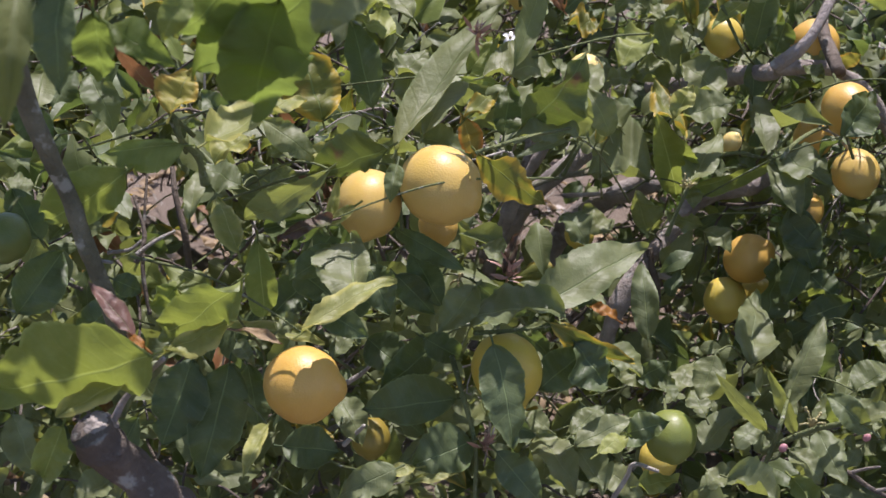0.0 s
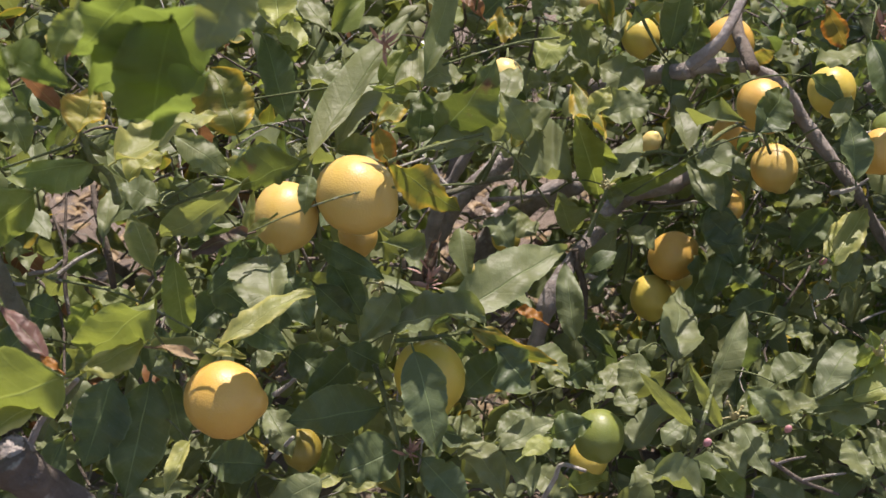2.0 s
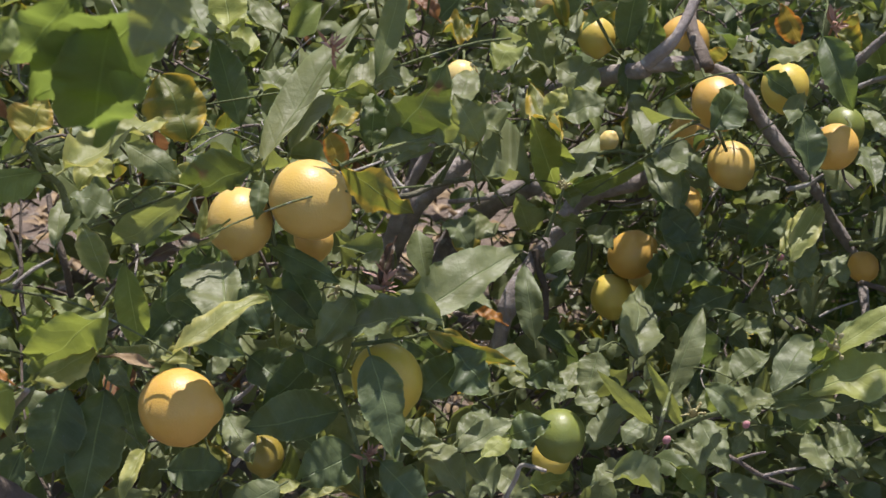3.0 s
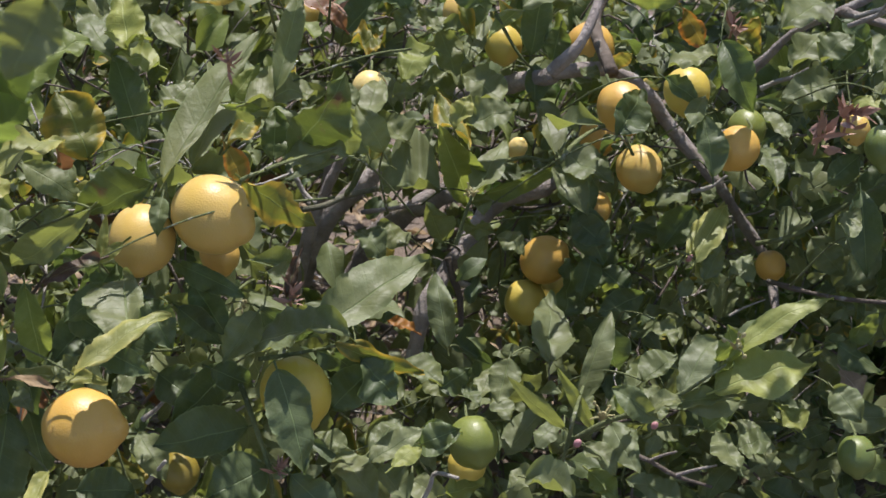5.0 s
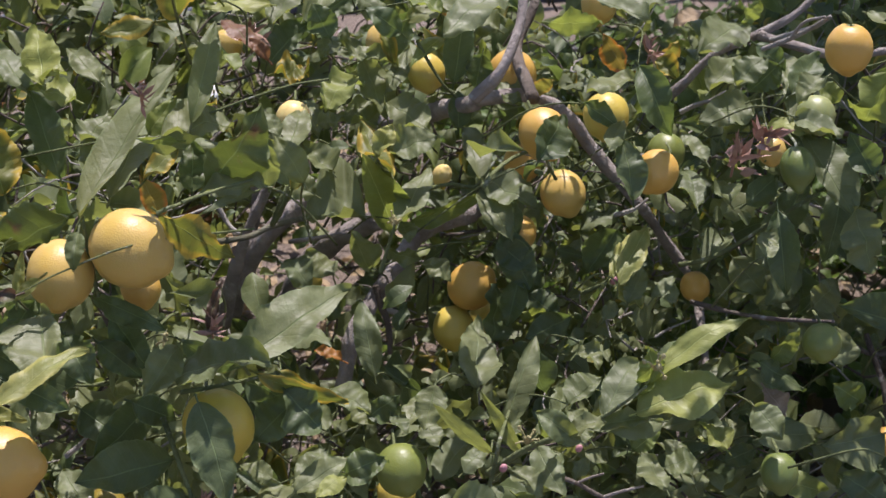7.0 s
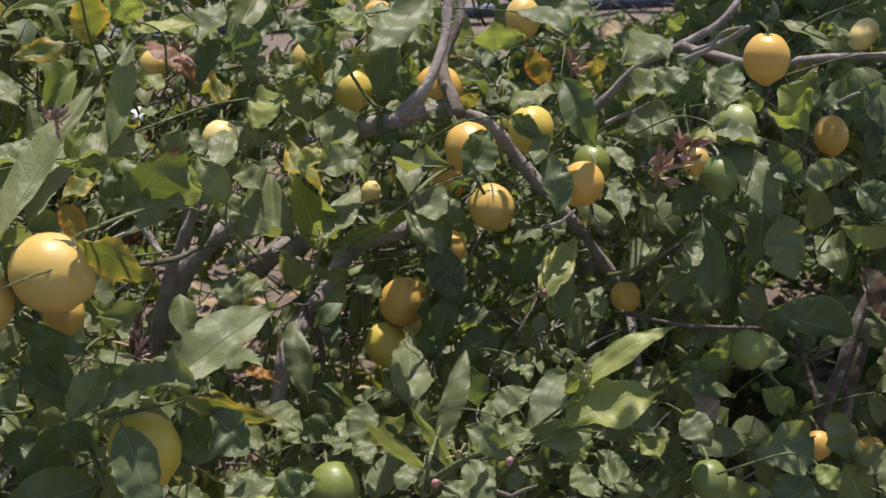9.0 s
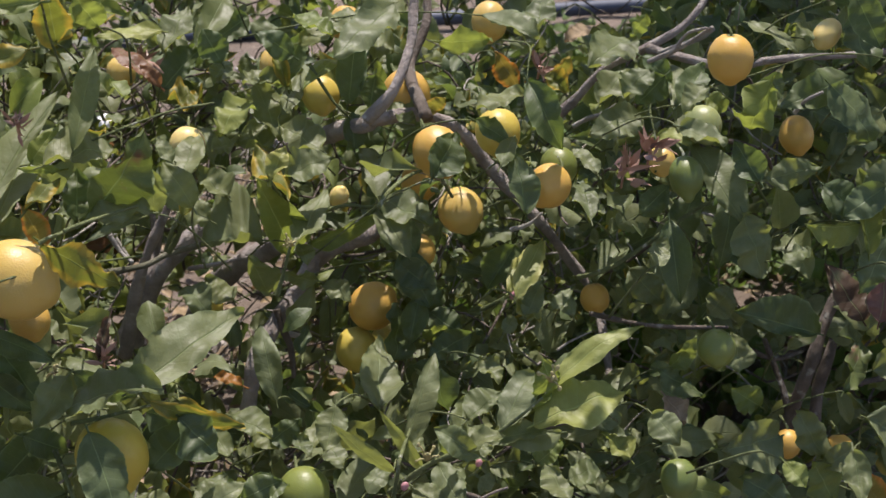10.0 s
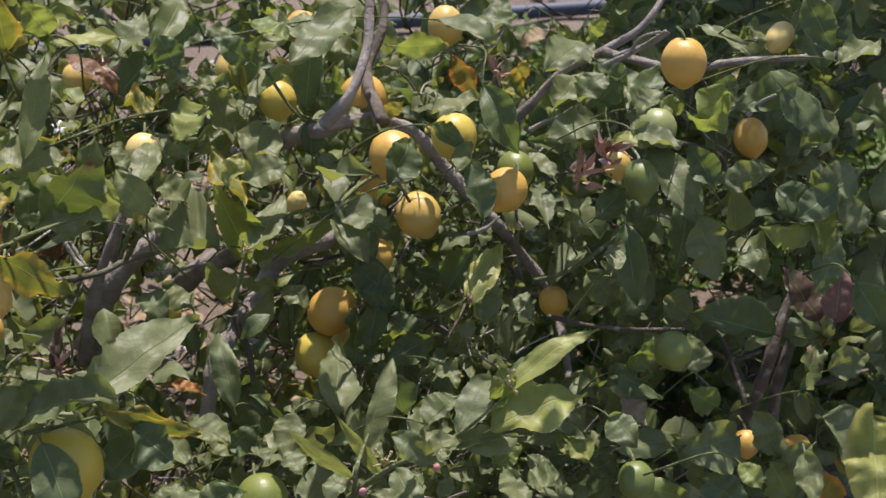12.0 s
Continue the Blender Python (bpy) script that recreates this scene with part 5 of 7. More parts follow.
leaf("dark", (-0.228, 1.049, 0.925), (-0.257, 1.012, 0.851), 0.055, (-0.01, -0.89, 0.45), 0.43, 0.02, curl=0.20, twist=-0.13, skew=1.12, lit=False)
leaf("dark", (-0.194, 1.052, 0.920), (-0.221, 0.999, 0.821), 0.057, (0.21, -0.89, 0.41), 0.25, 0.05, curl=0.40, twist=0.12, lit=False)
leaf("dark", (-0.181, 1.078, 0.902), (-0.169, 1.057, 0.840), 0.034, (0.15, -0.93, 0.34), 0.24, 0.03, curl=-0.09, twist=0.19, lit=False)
leaf("pale", (-0.150, 0.968, 0.904), (-0.167, 0.911, 0.887), 0.017, (0.10, -0.31, 0.95), 0.26, 0.08, curl=0.21, twist=-0.23, skew=0.71, wave=1.5, lit=True)
leaf("fresh", (-0.301, 0.857, 0.979), (-0.325, 0.859, 0.924), 0.029, (0.04, -1.00, -0.05), 0.43, 0.05, curl=0.06, twist=-0.09, lit=True)
leaf("litter", (-0.178, 1.002, 0.985), (-0.136, 0.993, 0.976), 0.011, (0.11, -0.34, 0.93), 0.42, 0.07, curl=-0.03, twist=0.41, skew=0.86, wave=1.5, lit=True)
leaf("green", (-0.079, 1.114, 1.024), (-0.072, 1.025, 0.995), 0.056, (0.01, -0.31, 0.95), 0.39, 0.05, curl=0.17, twist=-0.03, skew=0.60, lit=True)
leaf("dark", (-0.090, 1.107, 1.017), (-0.138, 1.087, 0.991), 0.029, (0.14, -0.90, 0.42), 0.18, -0.02, curl=0.06, twist=-0.02, skew=0.87, lit=False)
leaf("pale", (-0.118, 0.989, 0.990), (-0.033, 1.051, 1.009), 0.025, (0.04, -0.34, 0.94), 0.42, 0.06, curl=0.27, twist=-0.01, skew=1.12, wave=1.4, lit=True)
leaf("dark", (-0.038, 1.193, 0.996), (0.034, 1.155, 0.968), 0.025, (-0.21, -0.79, 0.57), 0.32, 0.06, curl=0.26, twist=-0.20, skew=0.78, lit=True)
leaf("dark", (-0.020, 1.195, 0.968), (0.012, 1.160, 0.922), 0.037, (-0.19, -0.84, 0.51), 0.30, -0.01, curl=-0.02, twist=0.29, lit=False)
leaf("dark", (-0.036, 1.175, 0.951), (0.005, 1.164, 0.911), 0.032, (0.10, -0.92, 0.37), 0.41, 0.02, curl=0.09, twist=0.17, lit=False)
leaf("green", (0.045, 1.132, 0.962), (0.007, 1.104, 0.923), 0.037, (-0.04, -0.79, 0.61), 0.44, -0.00, curl=-0.02, twist=-0.02, lit=True)
leaf("dark", (0.048, 1.190, 0.934), (0.108, 1.214, 0.882), 0.029, (0.17, -0.96, -0.24), 0.29, 0.06, curl=-0.01, twist=0.23, lit=True)
leaf("green", (0.102, 1.121, 0.942), (0.230, 1.213, 0.967), 0.054, (0.25, -0.56, 0.79), 0.43, 0.02, curl=0.32, twist=-0.39, skew=1.26, lit=True)
leaf("green", (0.148, 1.169, 0.918), (0.091, 1.189, 0.935), 0.022, (0.11, -0.42, 0.90), 0.42, 0.01, curl=0.22, twist=0.16, skew=0.75, lit=True)
leaf("yellowed", (0.120, 1.119, 0.927), (0.214, 1.148, 0.866), 0.023, (0.19, -0.97, -0.16), 0.23, 0.07, curl=0.23, twist=0.06, lit=True)
leaf("green", (0.274, 1.387, 0.751), (0.269, 1.454, 0.827), 0.035, (-0.16, -0.75, 0.64), 0.40, 0.08, curl=0.35, twist=-0.12, skew=1.07, lit=True)
leaf("orange", (0.235, 1.397, 0.774), (0.201, 1.407, 0.786), 0.017, (0.19, -0.45, 0.87), 0.31, 0.09, curl=0.08, twist=-0.23, skew=0.88, lit=True)
leaf("green", (0.403, 1.370, 0.729), (0.424, 1.483, 0.766), 0.058, (0.27, -0.35, 0.90), 0.33, 0.01, curl=0.00, twist=0.00, lit=True)
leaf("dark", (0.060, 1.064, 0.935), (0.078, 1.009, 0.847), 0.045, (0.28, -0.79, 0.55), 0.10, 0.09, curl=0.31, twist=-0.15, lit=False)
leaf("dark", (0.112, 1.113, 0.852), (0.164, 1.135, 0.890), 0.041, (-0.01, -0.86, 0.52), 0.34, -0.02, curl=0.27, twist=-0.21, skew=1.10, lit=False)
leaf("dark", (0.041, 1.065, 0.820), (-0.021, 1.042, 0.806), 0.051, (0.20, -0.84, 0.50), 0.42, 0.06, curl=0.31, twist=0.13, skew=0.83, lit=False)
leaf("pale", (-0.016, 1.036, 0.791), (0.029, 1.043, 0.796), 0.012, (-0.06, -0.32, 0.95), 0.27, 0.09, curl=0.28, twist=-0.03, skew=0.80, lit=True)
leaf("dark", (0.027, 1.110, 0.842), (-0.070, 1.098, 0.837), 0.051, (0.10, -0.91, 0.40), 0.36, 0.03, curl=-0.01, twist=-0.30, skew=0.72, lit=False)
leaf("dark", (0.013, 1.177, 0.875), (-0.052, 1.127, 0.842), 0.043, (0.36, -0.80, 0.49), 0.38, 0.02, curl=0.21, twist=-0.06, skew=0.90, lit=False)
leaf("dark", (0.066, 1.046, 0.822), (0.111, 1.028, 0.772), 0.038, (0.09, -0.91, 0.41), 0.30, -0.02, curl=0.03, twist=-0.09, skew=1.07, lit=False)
leaf("green", (-0.033, 1.012, 0.825), (-0.089, 1.000, 0.799), 0.033, (-0.11, -0.78, 0.62), 0.18, 0.09, curl=-0.02, twist=0.22, lit=False)
leaf("green", (0.251, 1.743, 0.945), (0.239, 1.825, 0.974), 0.030, (0.10, -0.32, 0.94), 0.42, 0.03, curl=-0.04, twist=-0.11, skew=0.89, lit=True)
leaf("young", (0.313, 1.766, 1.022), (0.259, 1.704, 0.997), 0.058, (-0.10, -0.30, 0.95), 0.22, 0.07, curl=-0.04, twist=-0.01, lit=True)
leaf("green", (0.349, 1.727, 0.972), (0.321, 1.770, 1.051), 0.050, (0.15, -0.84, 0.51), 0.42, -0.01, curl=0.32, twist=-0.11, skew=0.75, lit=True)
leaf("green", (0.334, 1.721, 0.967), (0.295, 1.757, 0.980), 0.077, (0.11, -0.24, 0.96), 0.20, 0.00, curl=-0.08, twist=0.05, skew=0.92, lit=True)
leaf("green", (0.291, 1.726, 0.973), (0.248, 1.722, 0.969), 0.038, (-0.07, -0.29, 0.95), 0.26, 0.09, curl=-0.01, twist=-0.03, lit=True)
leaf("yellowed", (0.326, 1.543, 0.961), (0.302, 1.664, 0.985), 0.043, (0.09, -0.17, 0.98), 0.44, -0.01, curl=0.35, twist=-0.08, skew=1.08, wave=2.5, lit=True)
leaf("green", (0.391, 1.639, 0.984), (0.341, 1.692, 1.008), 0.056, (-0.07, -0.46, 0.88), 0.21, -0.00, curl=0.14, twist=-0.07, skew=0.90, lit=True)
leaf("green", (0.333, 1.594, 0.969), (0.400, 1.592, 0.987), 0.048, (-0.22, -0.64, 0.73), 0.40, 0.06, curl=-0.08, twist=0.23, skew=1.06, lit=True)
leaf("green", (0.485, 1.723, 0.863), (0.480, 1.842, 0.906), 0.042, (0.07, -0.34, 0.94), 0.21, 0.05, curl=0.07, twist=0.23, skew=0.67, lit=True)
leaf("dark", (0.446, 1.691, 0.960), (0.451, 1.721, 1.007), 0.035, (-0.20, -0.82, 0.54), 0.25, 0.09, curl=0.01, twist=-0.04, skew=0.79, lit=False)
leaf("fresh", (0.335, 1.600, 0.852), (0.291, 1.564, 0.983), 0.057, (0.12, -0.97, -0.23), 0.43, 0.03, curl=-0.08, twist=-0.26, skew=0.71, lit=True)
leaf("green", (0.331, 1.522, 0.899), (0.392, 1.620, 0.935), 0.042, (-0.11, -0.28, 0.95), 0.26, 0.03, curl=0.08, twist=0.06, lit=True)
leaf("fresh", (0.369, 1.662, 0.836), (0.481, 1.644, 0.886), 0.028, (-0.10, -0.98, -0.15), 0.37, 0.03, curl=-0.04, twist=0.06, skew=0.80, lit=True)
leaf("green", (0.295, 1.587, 0.885), (0.213, 1.598, 0.883), 0.081, (-0.06, -0.27, 0.96), 0.44, 0.04, curl=-0.01, twist=-0.13, skew=0.11, lit=True)
leaf("green", (0.298, 1.579, 0.806), (0.272, 1.557, 0.878), 0.041, (-0.17, -0.92, -0.35), 0.16, 0.03, curl=0.30, twist=-0.17, skew=0.70, lit=True)
leaf("green", (0.342, 1.573, 0.878), (0.346, 1.534, 0.863), 0.029, (0.03, -0.36, 0.93), 0.28, 0.01, curl=0.22, twist=0.13, skew=1.29, lit=True)
leaf("green", (0.359, 1.551, 0.830), (0.311, 1.536, 0.858), 0.030, (0.08, -0.94, -0.34), 0.44, 0.08, curl=0.03, twist=-0.20, skew=0.89, lit=True)
leaf("green", (0.461, 1.591, 0.921), (0.516, 1.516, 0.903), 0.057, (-0.13, -0.33, 0.94), 0.41, 0.00, curl=0.14, twist=-0.05, skew=1.06, lit=True)
leaf("dark", (0.460, 1.566, 0.908), (0.500, 1.559, 0.845), 0.058, (0.33, -0.89, 0.31), 0.19, 0.06, curl=0.20, twist=-0.30, lit=False)
leaf("dark", (0.505, 1.470, 0.992), (0.546, 1.521, 1.031), 0.052, (0.31, -0.73, 0.61), 0.43, 0.07, curl=0.20, twist=-0.05, skew=0.91, lit=True)
leaf("green", (0.539, 1.682, 1.015), (0.496, 1.691, 1.013), 0.032, (-0.12, -0.36, 0.92), 0.41, 0.00, curl=0.14, twist=0.07, skew=0.82, lit=True)
leaf("green", (0.504, 1.659, 1.016), (0.521, 1.628, 1.010), 0.026, (-0.05, -0.23, 0.97), 0.24, 0.03, curl=-0.10, twist=-0.09, lit=True)
leaf("golden", (0.540, 1.645, 1.026), (0.566, 1.631, 1.042), 0.025, (-0.32, -0.91, -0.25), 0.28, -0.01, curl=0.11, twist=-0.06, lit=True)
leaf("green", (0.348, 1.722, 1.014), (0.399, 1.816, 1.046), 0.028, (0.11, -0.37, 0.92), 0.40, 0.00, curl=0.36, twist=-0.37, skew=0.79, lit=True)
leaf("dark", (0.453, 1.511, 0.714), (0.467, 1.551, 0.782), 0.058, (0.47, -0.80, 0.37), 0.24, 0.04, curl=0.11, twist=0.00, skew=0.94, lit=False)
leaf("green", (0.849, 1.671, 1.091), (0.758, 1.592, 1.080), 0.065, (0.23, -0.34, 0.91), 0.30, 0.04, curl=0.24, twist=-0.22, lit=True)
leaf("fresh", (0.849, 1.665, 1.094), (0.868, 1.659, 1.129), 0.030, (0.18, -0.95, -0.26), 0.38, 0.02, curl=0.07, twist=0.06, skew=0.91, lit=True)
leaf("green", (0.853, 1.536, 1.090), (0.816, 1.418, 1.037), 0.031, (-0.04, -0.26, 0.96), 0.17, 0.09, curl=-0.02, twist=0.17, skew=1.49, lit=True)
leaf("dark", (0.791, 1.485, 1.120), (0.829, 1.472, 1.085), 0.031, (0.02, -0.93, 0.38), 0.26, 0.06, curl=0.16, twist=0.07, lit=False)
leaf("green", (0.794, 1.478, 1.039), (0.716, 1.476, 1.024), 0.052, (-0.13, -0.62, 0.77), 0.29, 0.05, curl=0.17, twist=-0.08, lit=True)
leaf("young", (0.794, 1.432, 1.029), (0.861, 1.387, 1.023), 0.029, (-0.19, -0.39, 0.90), 0.36, 0.06, curl=0.38, twist=0.42, skew=1.17, lit=True)
leaf("green", (0.832, 1.415, 1.023), (0.859, 1.305, 0.947), 0.048, (-0.16, -0.59, 0.79), 0.24, 0.01, curl=0.00, twist=0.15, skew=1.36, lit=True)
leaf("fresh", (0.895, 1.330, 1.121), (0.877, 1.357, 1.056), 0.052, (-0.15, -0.92, -0.35), 0.24, 0.07, curl=0.30, twist=0.20, skew=0.79, wave=2, lit=True)
leaf("green", (0.910, 1.430, 1.169), (0.936, 1.345, 1.151), 0.023, (-0.16, -0.25, 0.95), 0.45, -0.02, curl=-0.10, twist=0.07, lit=True)
leaf("dark", (1.012, 1.351, 1.111), (0.915, 1.337, 1.085), 0.047, (0.01, -0.91, 0.42), 0.22, 0.01, curl=0.38, twist=-0.19, skew=0.91, lit=False)
leaf("green", (0.882, 1.299, 1.008), (0.950, 1.295, 1.019), 0.038, (-0.12, -0.92, 0.37), 0.24, -0.01, curl=0.30, twist=0.11, lit=False)
leaf("fresh", (0.988, 1.254, 0.953), (0.912, 1.250, 0.965), 0.036, (0.05, -1.00, -0.03), 0.28, 0.06, curl=0.18, twist=0.02, skew=1.65, lit=True)
leaf("green", (0.855, 1.301, 0.967), (0.871, 1.270, 0.889), 0.059, (0.17, -0.90, 0.40), 0.15, 0.02, curl=0.28, twist=0.22, lit=False)
leaf("dark", (0.967, 1.288, 0.789), (0.865, 1.326, 0.818), 0.051, (-0.18, -0.85, 0.50), 0.37, 0.02, curl=-0.06, twist=-0.07, skew=0.57, lit=False)
leaf("bronze", (1.054, 1.322, 0.778), (1.017, 1.369, 0.846), 0.049, (-0.10, -0.84, 0.53), 0.19, 0.03, curl=0.27, twist=0.03, skew=0.88, lit=False)
leaf("purple", (1.068, 1.306, 0.780), (1.086, 1.335, 0.851), 0.051, (0.02, -0.93, 0.37), 0.42, 0.02, curl=0.36, twist=0.24, skew=0.94, lit=False)
leaf("scarred", (1.005, 1.271, 0.707), (1.055, 1.327, 0.749), 0.036, (0.32, -0.73, 0.60), 0.40, 0.06, curl=0.12, twist=-0.34, skew=0.94, lit=False)
leaf("green", (1.045, 1.275, 0.729), (1.102, 1.276, 0.745), 0.046, (-0.07, -0.94, 0.33), 0.43, 0.01, curl=0.07, twist=-0.12, skew=1.08, lit=False)
leaf("turning", (1.003, 1.162, 0.602), (0.944, 1.127, 0.685), 0.035, (0.24, -0.94, -0.23), 0.22, 0.00, curl=0.14, twist=-0.20, skew=0.90, lit=True)
leaf("green", (0.964, 1.235, 0.632), (0.928, 1.258, 0.698), 0.044, (0.12, -0.92, 0.38), 0.40, -0.01, curl=0.33, twist=0.09, lit=False)
leaf("green", (0.904, 1.248, 0.669), (0.812, 1.223, 0.678), 0.068, (0.28, -0.84, 0.46), 0.37, 0.01, curl=-0.03, twist=-0.20, skew=1.19, lit=False)
leaf("dark", (0.831, 1.279, 0.644), (0.758, 1.293, 0.646), 0.047, (-0.09, -0.58, 0.81), 0.35, 0.09, curl=0.29, twist=-0.23, skew=0.37, lit=True)
leaf("dark", (0.772, 1.351, 0.734), (0.828, 1.320, 0.699), 0.032, (0.10, -0.66, 0.75), 0.25, 0.04, curl=0.28, twist=-0.13, skew=0.77, lit=True)
leaf("litter", (0.775, 1.326, 0.708), (0.785, 1.286, 0.683), 0.033, (0.08, -0.51, 0.86), 0.23, 0.05, curl=-0.01, twist=-0.27, lit=True)
leaf("fresh", (0.795, 1.357, 0.732), (0.827, 1.351, 0.776), 0.033, (-0.07, -0.99, -0.08), 0.41, 0.01, curl=-0.08, twist=0.05, skew=0.90, lit=True)
leaf("dark", (0.902, 1.212, 0.587), (0.839, 1.228, 0.631), 0.048, (0.12, -0.87, 0.48), 0.40, 0.04, curl=0.04, twist=0.27, lit=False)
leaf("fresh", (0.961, 1.201, 0.592), (0.936, 1.219, 0.643), 0.050, (0.07, -0.93, 0.37), 0.34, 0.00, curl=0.30, twist=0.10, lit=False)
leaf("young", (0.710, 1.281, 0.651), (0.685, 1.320, 0.672), 0.042, (0.23, -0.33, 0.91), 0.21, 0.07, curl=0.01, twist=0.02, lit=True)
leaf("green", (0.674, 1.310, 0.688), (0.716, 1.327, 0.685), 0.025, (0.21, -0.39, 0.90), 0.32, 0.06, curl=0.36, twist=0.19, skew=0.92, lit=True)
leaf("dark", (0.767, 1.323, 0.617), (0.722, 1.322, 0.603), 0.030, (-0.15, -0.83, 0.54), 0.18, 0.07, curl=0.07, twist=0.09, lit=False)
leaf("green", (0.472, 1.201, 0.797), (0.519, 1.222, 0.815), 0.034, (-0.10, -0.52, 0.85), 0.22, 0.03, curl=0.09, twist=0.08, skew=1.52, lit=True)
leaf("green", (0.459, 1.203, 0.770), (0.484, 1.254, 0.797), 0.028, (0.34, -0.57, 0.75), 0.40, 0.06, curl=0.31, twist=-0.28, skew=1.12, lit=True)
leaf("green", (0.466, 1.102, 0.829), (0.534, 1.101, 0.832), 0.025, (-0.05, -0.42, 0.91), 0.18, -0.00, curl=-0.02, twist=-0.37, skew=1.07, lit=True)
leaf("young", (0.534, 1.106, 0.874), (0.650, 1.119, 0.932), 0.030, (-0.38, -0.37, 0.85), 0.26, 0.04, curl=0.02, twist=-0.06, skew=0.89, sway=-0.05, lit=True)
leaf("young", (0.515, 1.087, 0.850), (0.629, 1.097, 0.865), 0.064, (-0.08, -0.39, 0.92), 0.32, 0.08, curl=0.04, twist=0.01, lit=True)
leaf("fresh", (0.538, 1.122, 0.867), (0.531, 1.110, 0.916), 0.036, (0.27, -0.94, -0.19), 0.43, 0.09, curl=0.25, twist=0.26, skew=1.20, lit=True)
leaf("green", (0.483, 1.101, 0.841), (0.538, 1.154, 0.872), 0.041, (-0.19, -0.34, 0.92), 0.21, 0.08, curl=0.17, twist=-0.20, skew=0.89, lit=True)
leaf("green", (0.542, 1.126, 0.867), (0.596, 1.181, 0.879), 0.019, (0.13, -0.33, 0.94), 0.18, 0.04, curl=0.04, twist=0.10, skew=0.92, lit=True)
leaf("green", (0.553, 1.110, 0.820), (0.478, 1.098, 0.825), 0.022, (0.13, -0.45, 0.88), 0.32, 0.01, curl=0.36, twist=0.30, skew=1.63, lit=True)
leaf("fresh", (0.520, 1.103, 0.856), (0.539, 1.100, 0.876), 0.029, (0.18, -0.93, -0.31), 0.30, 0.08, curl=0.07, twist=-0.06, skew=0.91, lit=True)
leaf("fresh", (0.588, 1.293, 0.657), (0.625, 1.306, 0.677), 0.045, (-0.03, -0.81, 0.59), 0.20, 0.06, curl=0.07, twist=-0.07, skew=1.48, lit=False)
leaf("green", (0.598, 1.197, 0.664), (0.582, 1.247, 0.687), 0.038, (0.12, -0.37, 0.92), 0.31, -0.01, curl=-0.01, twist=-0.20, skew=1.37, lit=True)
leaf("green", (0.405, 1.238, 0.749), (0.460, 1.302, 0.834), 0.030, (-0.15, -0.74, 0.65), 0.25, 0.08, curl=0.25, twist=-0.18, skew=0.63, lit=True)
leaf("green", (0.388, 1.225, 0.726), (0.312, 1.193, 0.826), 0.019, (0.01, -0.95, -0.30), 0.18, 0.05, curl=0.27, twist=0.01, skew=0.87, lit=True)
leaf("green", (0.423, 1.227, 0.721), (0.366, 1.193, 0.835), 0.017, (0.28, -0.90, -0.32), 0.44, -0.01, curl=0.09, twist=-0.00, skew=1.24, lit=True)
leaf("green", (0.342, 1.346, 0.612), (0.401, 1.386, 0.646), 0.041, (-0.23, -0.41, 0.88), 0.30, -0.00, curl=0.09, twist=-0.07, skew=1.14, lit=True)
leaf("green", (0.216, 1.370, 0.749), (0.259, 1.330, 0.731), 0.040, (0.07, -0.34, 0.94), 0.20, 0.03, curl=0.23, twist=-0.13, skew=1.30, lit=True)
leaf("yellowed", (0.153, 1.300, 0.820), (0.223, 1.325, 0.754), 0.034, (-0.05, -0.91, -0.40), 0.16, 0.05, curl=-0.07, twist=0.11, skew=0.88, lit=True)
leaf("dark", (0.260, 1.368, 0.704), (0.303, 1.382, 0.723), 0.035, (0.09, -0.88, 0.46), 0.30, 0.01, curl=0.29, twist=-0.04, skew=0.80, lit=False)
leaf("green", (0.292, 1.377, 0.702), (0.308, 1.344, 0.688), 0.022, (0.01, -0.37, 0.93), 0.28, 0.02, curl=0.07, twist=0.09, skew=1.17, lit=True)
leaf("dark", (0.200, 1.075, 0.825), (0.242, 1.075, 0.840), 0.029, (-0.18, -0.87, 0.47), 0.29, 0.09, curl=0.28, twist=0.06, skew=1.14, lit=False)
leaf("green", (0.146, 1.065, 0.817), (0.207, 1.086, 0.837), 0.029, (-0.08, -0.55, 0.83), 0.39, -0.01, curl=0.28, twist=0.06, skew=1.16, lit=True)
leaf("young", (0.167, 1.046, 0.820), (0.200, 1.073, 0.824), 0.021, (0.18, -0.34, 0.92), 0.17, 0.05, curl=0.31, twist=-0.03, skew=0.93, lit=True)
leaf("dark", (0.147, 1.119, 0.905), (0.181, 1.107, 0.861), 0.048, (0.28, -0.85, 0.44), 0.44, -0.02, curl=0.10, twist=0.29, skew=0.79, lit=False)
leaf("green", (0.428, 1.170, 0.766), (0.442, 1.098, 0.744), 0.034, (-0.45, -0.34, 0.83), 0.19, 0.02, curl=0.30, twist=-0.02, lit=True)
leaf("green", (0.394, 1.151, 0.753), (0.421, 1.115, 0.735), 0.030, (0.05, -0.41, 0.91), 0.41, 0.05, curl=0.03, twist=-0.16, lit=True)
leaf("fresh", (0.445, 1.149, 0.784), (0.422, 1.140, 0.830), 0.019, (-0.03, -0.98, -0.21), 0.16, 0.02, curl=0.03, twist=-0.05, skew=1.08, lit=True)
leaf("green", (0.449, 1.129, 0.798), (0.481, 1.129, 0.800), 0.019, (-0.05, -0.39, 0.92), 0.23, -0.01, curl=0.19, twist=-0.12, skew=0.91, lit=True)
leaf("green", (0.741, 1.256, 0.679), (0.835, 1.279, 0.659), 0.043, (0.30, -0.52, 0.80), 0.19, 0.02, curl=0.29, twist=0.38, skew=1.08, lit=True)
